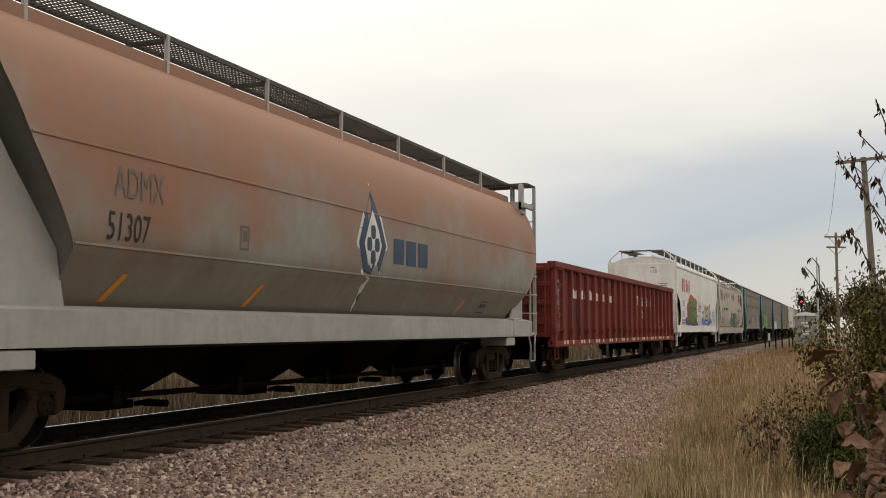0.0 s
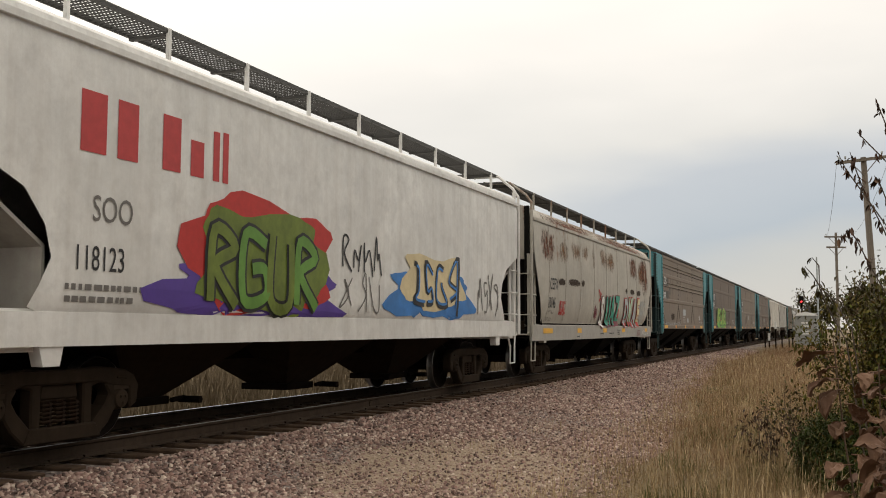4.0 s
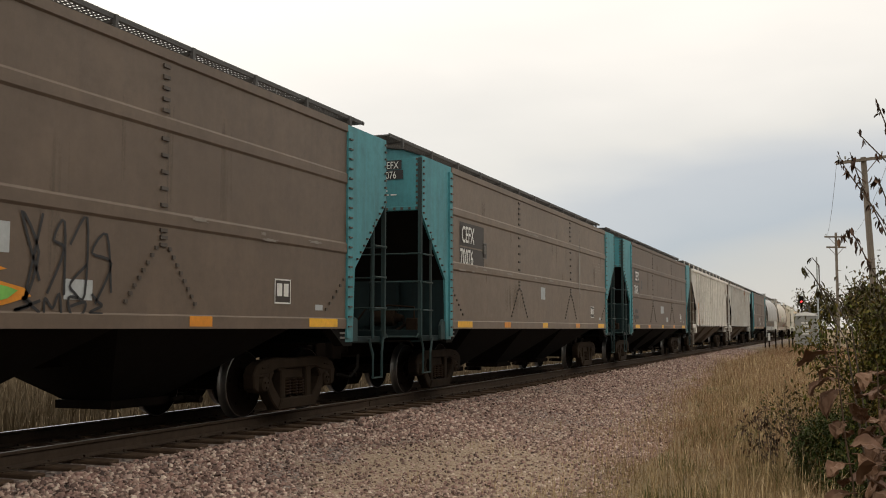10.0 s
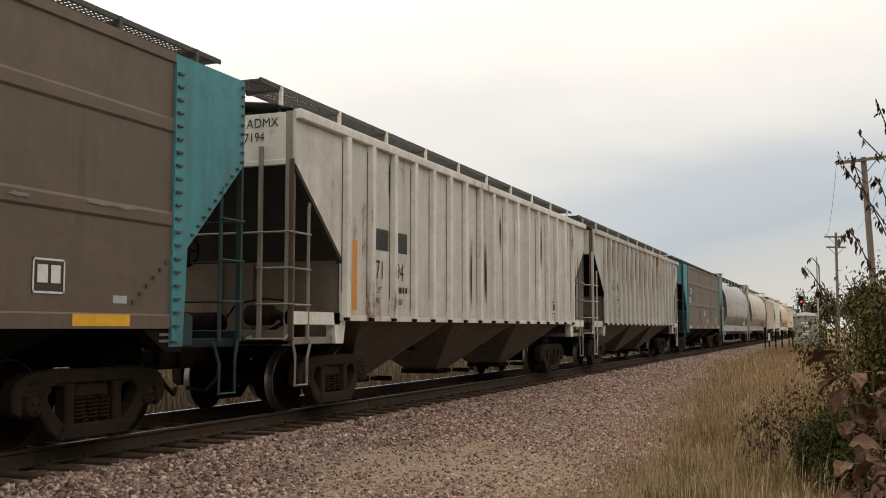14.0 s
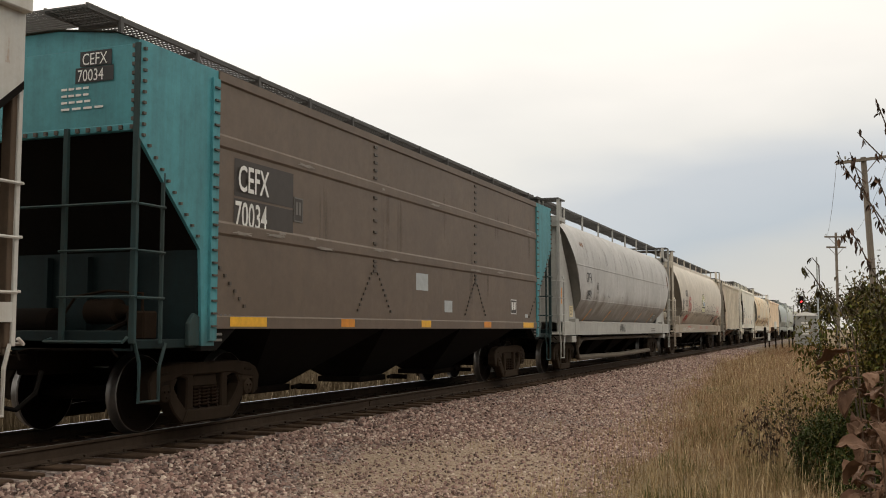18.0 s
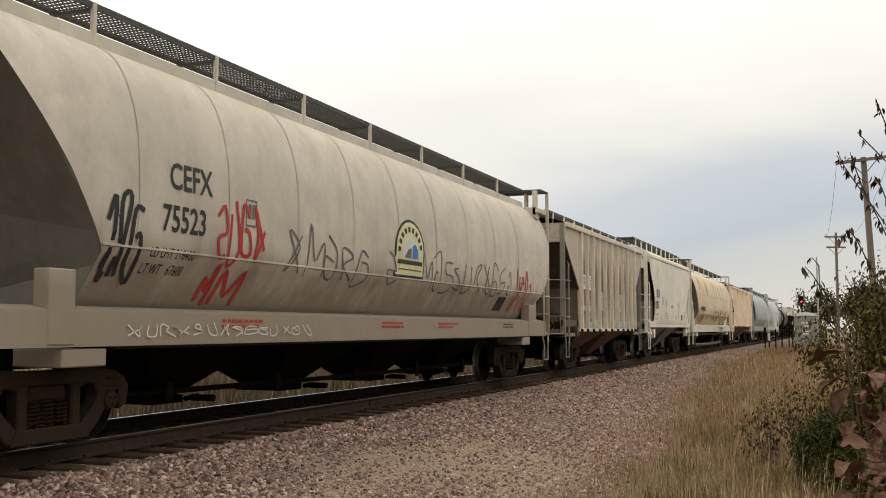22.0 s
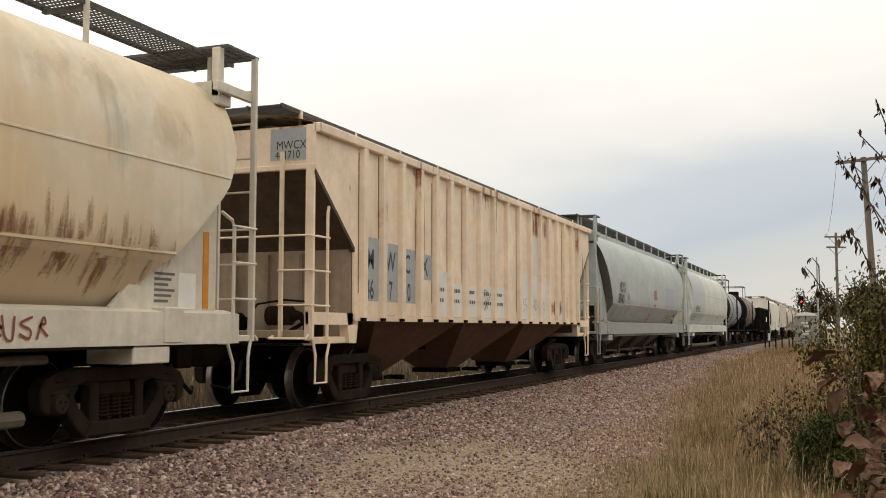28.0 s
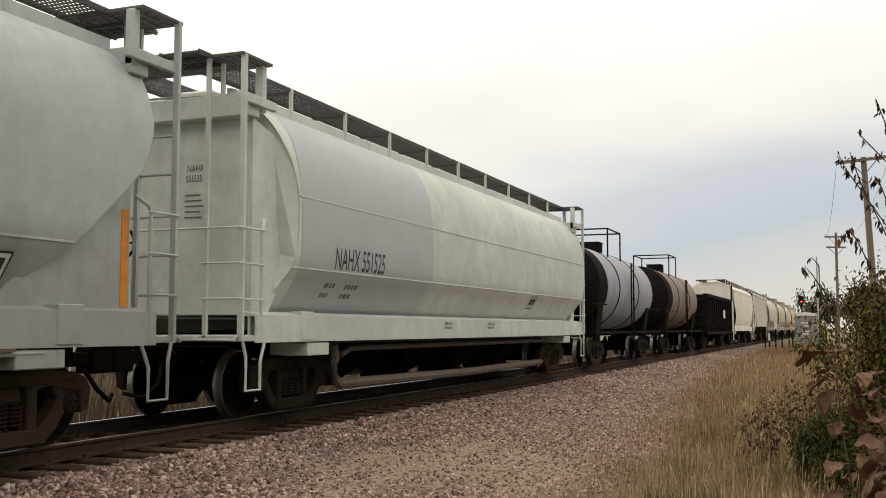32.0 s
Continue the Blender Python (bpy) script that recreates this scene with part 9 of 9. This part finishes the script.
def dead_stalk(label, x, y, top, leaves, seed, tilt):
    """A dead weed close to the camera with big curled leaves, swaying a little."""
    plant = thing("dead_weed", label, "plant", m=pose(*ground_at(x, y)))
    h = top - ground_height(x, y)
    line = [Vector((tilt * f * f + 0.012 * math.sin(f * 9 + seed), 0.02 * f, h * f)) for f in (0, 0.2, 0.4, 0.55, 0.7, 0.85, 1.0)]
    part("stem", Mesh().tube(line, [0.0045, 0.0042, 0.004, 0.0036, 0.0032, 0.0028, 0.002], 6), DEAD_STEM, plant)
    rng = random.Random(seed)
    for k in range(leaves):
        f = 0.45 + 0.55 * (k + rng.random() * 0.6) / leaves
        a = rng.choice((math.pi, math.pi, 0.0, math.pi * 0.7, -math.pi * 0.6, -math.pi * 0.5)) + rng.gauss(0, 0.5)
        turn = Matrix.Rotation(a, 3, "Z")
        m = Mesh().loft([[turn @ q for q in row] for row in dead_leaf(rng)])
        m.tube([turn @ Vector((0, 0, 0)), turn @ Vector((0.026, 0, 0.0))], 0.002, 4)
        part("leaf", m, LEAF_DRY, plant, smooth=True, at=pose(tilt * f * f, 0.02 * f, h * f))
    return plant


build_bushes()
WEEDS = [dead_stalk("dead brown weed with large curled leaves", x, y, top, k, seed, tilt)
         for x, y, top, k, seed, tilt in ((0.11, 3.0, 1.19, 26, 41, -0.10), (0.15, 3.2, 1.12, 26, 42, -0.05), (0.14, 3.1, 0.98, 24, 43, -0.04), (0.12, 2.8, 1.02, 26, 44, -0.02), (0.17, 3.4, 1.16, 24, 45, -0.03), (0.15, 2.9, 0.88, 22, 46, -0.02))]

# ---- poles, wires, shed, signal, posts ----
POLE = paint("weathered_grey_pole_timber", (0.20, 0.17, 0.14), dirt=(0.08, 0.065, 0.05), amount=0.5, rough=0.9, streak=0.8)
WIRE = plain("weathered_wire", (0.12, 0.12, 0.12), 0.6)
GLASS_CAP = plain("pale_insulator", (0.35, 0.38, 0.38), 0.3)


def utility_pole(label, base, top, arms, r=0.14, along_x=True, pins=(-1.2, -0.95, -0.7, 0.7, 0.95, 1.2)):
    pole = thing("utility_pole", label, "pole", m=pose(*base))
    o, t = Vector(base), Vector(top) - Vector(base)
    part("shaft", Mesh().tube([(0, 0, 0), t * 0.5, t], [r, r * 0.86, r * 0.72], 10), POLE, pole, smooth=True)
    for drop, half, tilt in arms:
        c = t * (1 - drop / t.length)
        ends = [c + Vector((-half, -0.14, -tilt)), c + Vector((half, -0.14, tilt))]
        arm = part("crossarm", Mesh().add([ends[i] + Vector((0, dy, dz)) for i in (0, 1) for dy in (-0.05, 0.05) for dz in (-0.06, 0.06)], [(0, 1, 3, 2), (4, 6, 7, 5), (0, 4, 5, 1), (2, 3, 7, 6), (0, 2, 6, 4), (1, 5, 7, 3)]), POLE, pole)
        for s in (-1, 1):
            part("brace", Mesh().tube([c + Vector((s * 0.55, -0.14, s * tilt * 0.4)), c + Vector((0, -0.1, -0.65))], 0.02, 5), POLE, pole)
        for p in pins:
            if abs(p) < half:
                q = c + Vector((p, -0.14, tilt * p / half + 0.06))
                part("insulator", Mesh().tube([q, q + Vector((0, 0, 0.08)), q + Vector((0, 0, 0.09)), q + Vector((0, 0, 0.17)), q + Vector((0, 0, 0.19))], [0.015, 0.015, 0.04, 0.045, 0.02], 8), GLASS_CAP, arm)
    return pole


def wire(a, b, sag):
    a, b = Vector(a), Vector(b)
    pts = [a.lerp(b, i / 16) - Vector((0, 0, sag * 4 * (i / 16) * (1 - i / 16))) for i in range(17)]
    return tagged(new("overhead_wire", Mesh().tube(pts, 0.008, 4).data("overhead_wire", WIRE)), "thin sagging overhead wire between the poles", "wire")


utility_pole("grey timber utility pole with one crossarm, leaning", (1.46, 45, -0.5), (1.09, 45, 8.3), [(0.12, 1.08, 0.09)], 0.16)
utility_pole("distant grey timber utility pole with two crossarms", (-0.13, 82, -0.5), (-0.11, 82, 8.48), [(0.33, 0.82, -0.03), (1.12, 0.7, -0.03)], 0.13)
utility_pole("grey timber utility pole beyond the track, leaning", (-24.98, 24.8, -0.6), (-24.28, 24.8, 11.1), [(1.0, 1.45, -0.09)], 0.17, pins=(0.5, 0.85, 1.2, -0.6, -1.2))
wire((0.05, 45, 8.1), (-0.9, 82, 8.2), 0.9)
wire((2.1, 45, 8.3), (0.6, 82, 8.15), 0.9)
wire((-23.6, 24.8, 10.25), (-73.5, 78.6, 10.4), 1.2)
wire((-23.25, 24.8, 10.28), (-73.0, 78.6, 10.4), 1.2)
wire((-22.9, 24.8, 10.3), (-72.4, 78.6, 10.4), 1.2)
wire((2.1, 45, 8.1), (3.2, 6, 8.5), 0.7)


def build_shed():
    shed = thing("equipment_shed", "pale grey metal trackside shed with a white roof edge", "shed", m=pose(-3.4, 116, -0.6))
    wall = paint("pale_grey_metal_sheet", (0.30, 0.31, 0.30), amount=0.2, streak=0.3)
    roof = plain("white_roof_sheet", (0.75, 0.75, 0.73), 0.5)
    part("wall", Mesh().box(-1.1, 1.1, -1.4, 1.4, 0.0, 3.2), wall, shed)
    for i in range(8):
        part("wall_rib", Mesh().box(-1.05 + i * 0.29, -1.02 + i * 0.29, -1.43, -1.4, 0.1, 3.15), wall, shed)
    part("roof", Mesh().prism([(-1.22, 3.2), (1.22, 3.2), (1.22, 3.36), (0, 3.62), (-1.22, 3.36)], -1.55, 1.55, "y"), roof, shed)
    for z in (2.0, 2.35, 1.2, 1.45):
        part("sign", Mesh().box(-0.45, 0.35, -1.45, -1.432, z, z + 0.17), WHITE_INK, shed)
    part("door", Mesh().box(0.5, 1.0, -1.44, -1.402, 0.1, 2.2), wall, shed)


def build_signal():
    sig = thing("railway_signal", "black railway signal head showing a red light", "signal", m=pose(-4.15, 126, -0.5))
    part("mast", Mesh().tube([(0, 0, 0), (0, 0, 5.2)], 0.07, 8), IRON, sig)
    part("head", Mesh().prism([(-0.24, 4.75), (-0.16, 4.62), (0.16, 4.62), (0.24, 4.75), (0.24, 5.45), (0.16, 5.58), (-0.16, 5.58), (-0.24, 5.45)], -0.16, -0.06, "y"), BLACK, sig)
    lamp, n, l, b = material("red_signal_lens", 0.4)
    b.inputs["Base Color"].default_value = (0.6, 0.02, 0.02, 1)
    b.inputs["Emission Color"].default_value = (1.0, 0.03, 0.04, 1)
    b.inputs["Emission Strength"].default_value = 3.0
    part("lens", Mesh().tube([(0, -0.16, 4.88), (0, -0.21, 4.88)], 0.11, 14), lamp, sig, "glowing red lens")
    part("hood", Mesh().tube([(0, -0.165, 5.3), (0, -0.35, 5.3)], 0.12, 12), BLACK, sig)
    part("bracket", Mesh().box(-0.2, 0.9, -0.1, 0.1, 4.0, 4.12).box(0.75, 0.95, -0.1, 0.1, 3.6, 4.4), GRATE, sig)


def build_posts():
    spec = ((-5.95, 90, 1.7, BLACK), (-5.75, 92, 1.2, WHITE_INK), (-5.15, 91, 2.3, WHITE_INK), (-4.85, 95, 1.6, IRON), (-4.3, 96, 1.6, IRON), (-3.9, 94, 1.5, IRON))
    for x, y, h, cap in spec:
        post = thing("trackside_post", "short trackside marker post in the grass", "post", "posts by the track", pose(*ground_at(x, y)))
        part("shaft", Mesh().box(-0.05, 0.05, -0.05, 0.05, -0.1, h), IRON, post, bevel=0.01)
        part("cap", Mesh().box(-0.09, 0.09, -0.07, 0.07, h - 0.6, h + 0.04), cap, post, bevel=0.01)


def build_mast():
    mast = thing("trackside_mast", "slender pale grey steel mast beside the track", "mast", m=pose(-1.12, 60, -0.6))
    part("shaft", Mesh().tube([(0, 0, 0), (0, 0, 3.0), (0, 0, 5.8)], [0.06, 0.05, 0.04], 10), GLASS_CAP, mast, smooth=True)
    part("base", Mesh().box(-0.2, 0.2, -0.2, 0.2, 0.0, 0.18), IRON, mast, bevel=0.02)


build_shed()
build_mast()
build_signal()
build_posts()


def far_tree(at, h, seed):
    tree = thing("distant_tree", "distant bare grey-brown tree on the horizon", "tree", "distant trees", pose(*at))
    rng = random.Random(seed)
    tips = []
    m = Mesh()
    grow(m, rng, (0, 0, -0.2), (0, 0, 1), h * 0.45, h * 0.03, 3, tips, 0.7, 4, 0.05)
    part("trunk", m, BARK, tree)
    leaf_cluster("crown", LEAF_DARK, tips, 4, h * 0.06, tree, seed, h * 0.05)
    return tree


for i, (x, y, h) in enumerate(((-7.0, 235, 6.5), (-3.0, 190, 9.5), (-0.5, 180, 10.0), (3.0, 170, 10.0), (-90, 330, 8.0), (-140, 360, 9.0), (8, 240, 11.0), (-12, 420, 9.0), (-20, 430, 8.0), (14, 150, 9.0))):
    far_tree((x, y, -0.7), h, 60 + i)


def unseen_screen_tree(at, h, seed):
    """Unseen tree extending the right-hand hedge behind the camera, added to dim low sidelight."""
    tree = thing("unseen_screen_tree", "unseen leafy tree added beside the verge to screen low sky light", "tree", "hedge trees", pose(*at))
    rng = random.Random(seed)
    tips = []
    m = Mesh()
    grow(m, rng, (0, 0, -0.2), (0.1, 0, 1), h * 0.36, h * 0.02, 3, tips, 0.6, 4, 0.08)
    grow(m, rng, (0, 0, 0.2), (-0.4, 0.4, 0.7), h * 0.25, h * 0.012, 3, tips, 0.7, 3, 0.05)
    part("trunk", m, BARK, tree)
    leaf_cluster("crown", LEAF_DARK, tips, 7, 0.34, tree, seed, 0.4)
    return tree


for i in range(10):
    unseen_screen_tree((5.0 + 1.2 * (i % 3), -22 + i * 5.4, -0.75), 7.0 + (i * 37 % 5) * 0.4, 90 + i)

# ---- what moves ----
def run_of(t):
    """How far the train has rolled towards the camera after t seconds."""
    return 10.22 * t - 0.0035 * t * t


def motions():
    for car, near in RUNNING:
        walk(car, [(t, pose(RAIL_X, near - run_of(t), 0)) for t in range(0, 33, 4)])
    for i, weed in enumerate(WEEDS):
        base = weed.matrix_basis.translation.copy()
        walk(weed, [(t, pose(*base, 0.6 * math.sin(t * 1.7 + i), 0.55 * math.sin(t * 1.13 + 1.3 * i) + 0.35 * math.sin(t * 2.9 + i), 0)) for t in range(33)])
    times = [2 * i / FPS for i in range(481)]
    for wheel, y in SPINNING:
        walk(wheel, [(t, pose(0, y, 0.457, math.degrees(run_of(t) / 0.457))) for t in times])


motions()
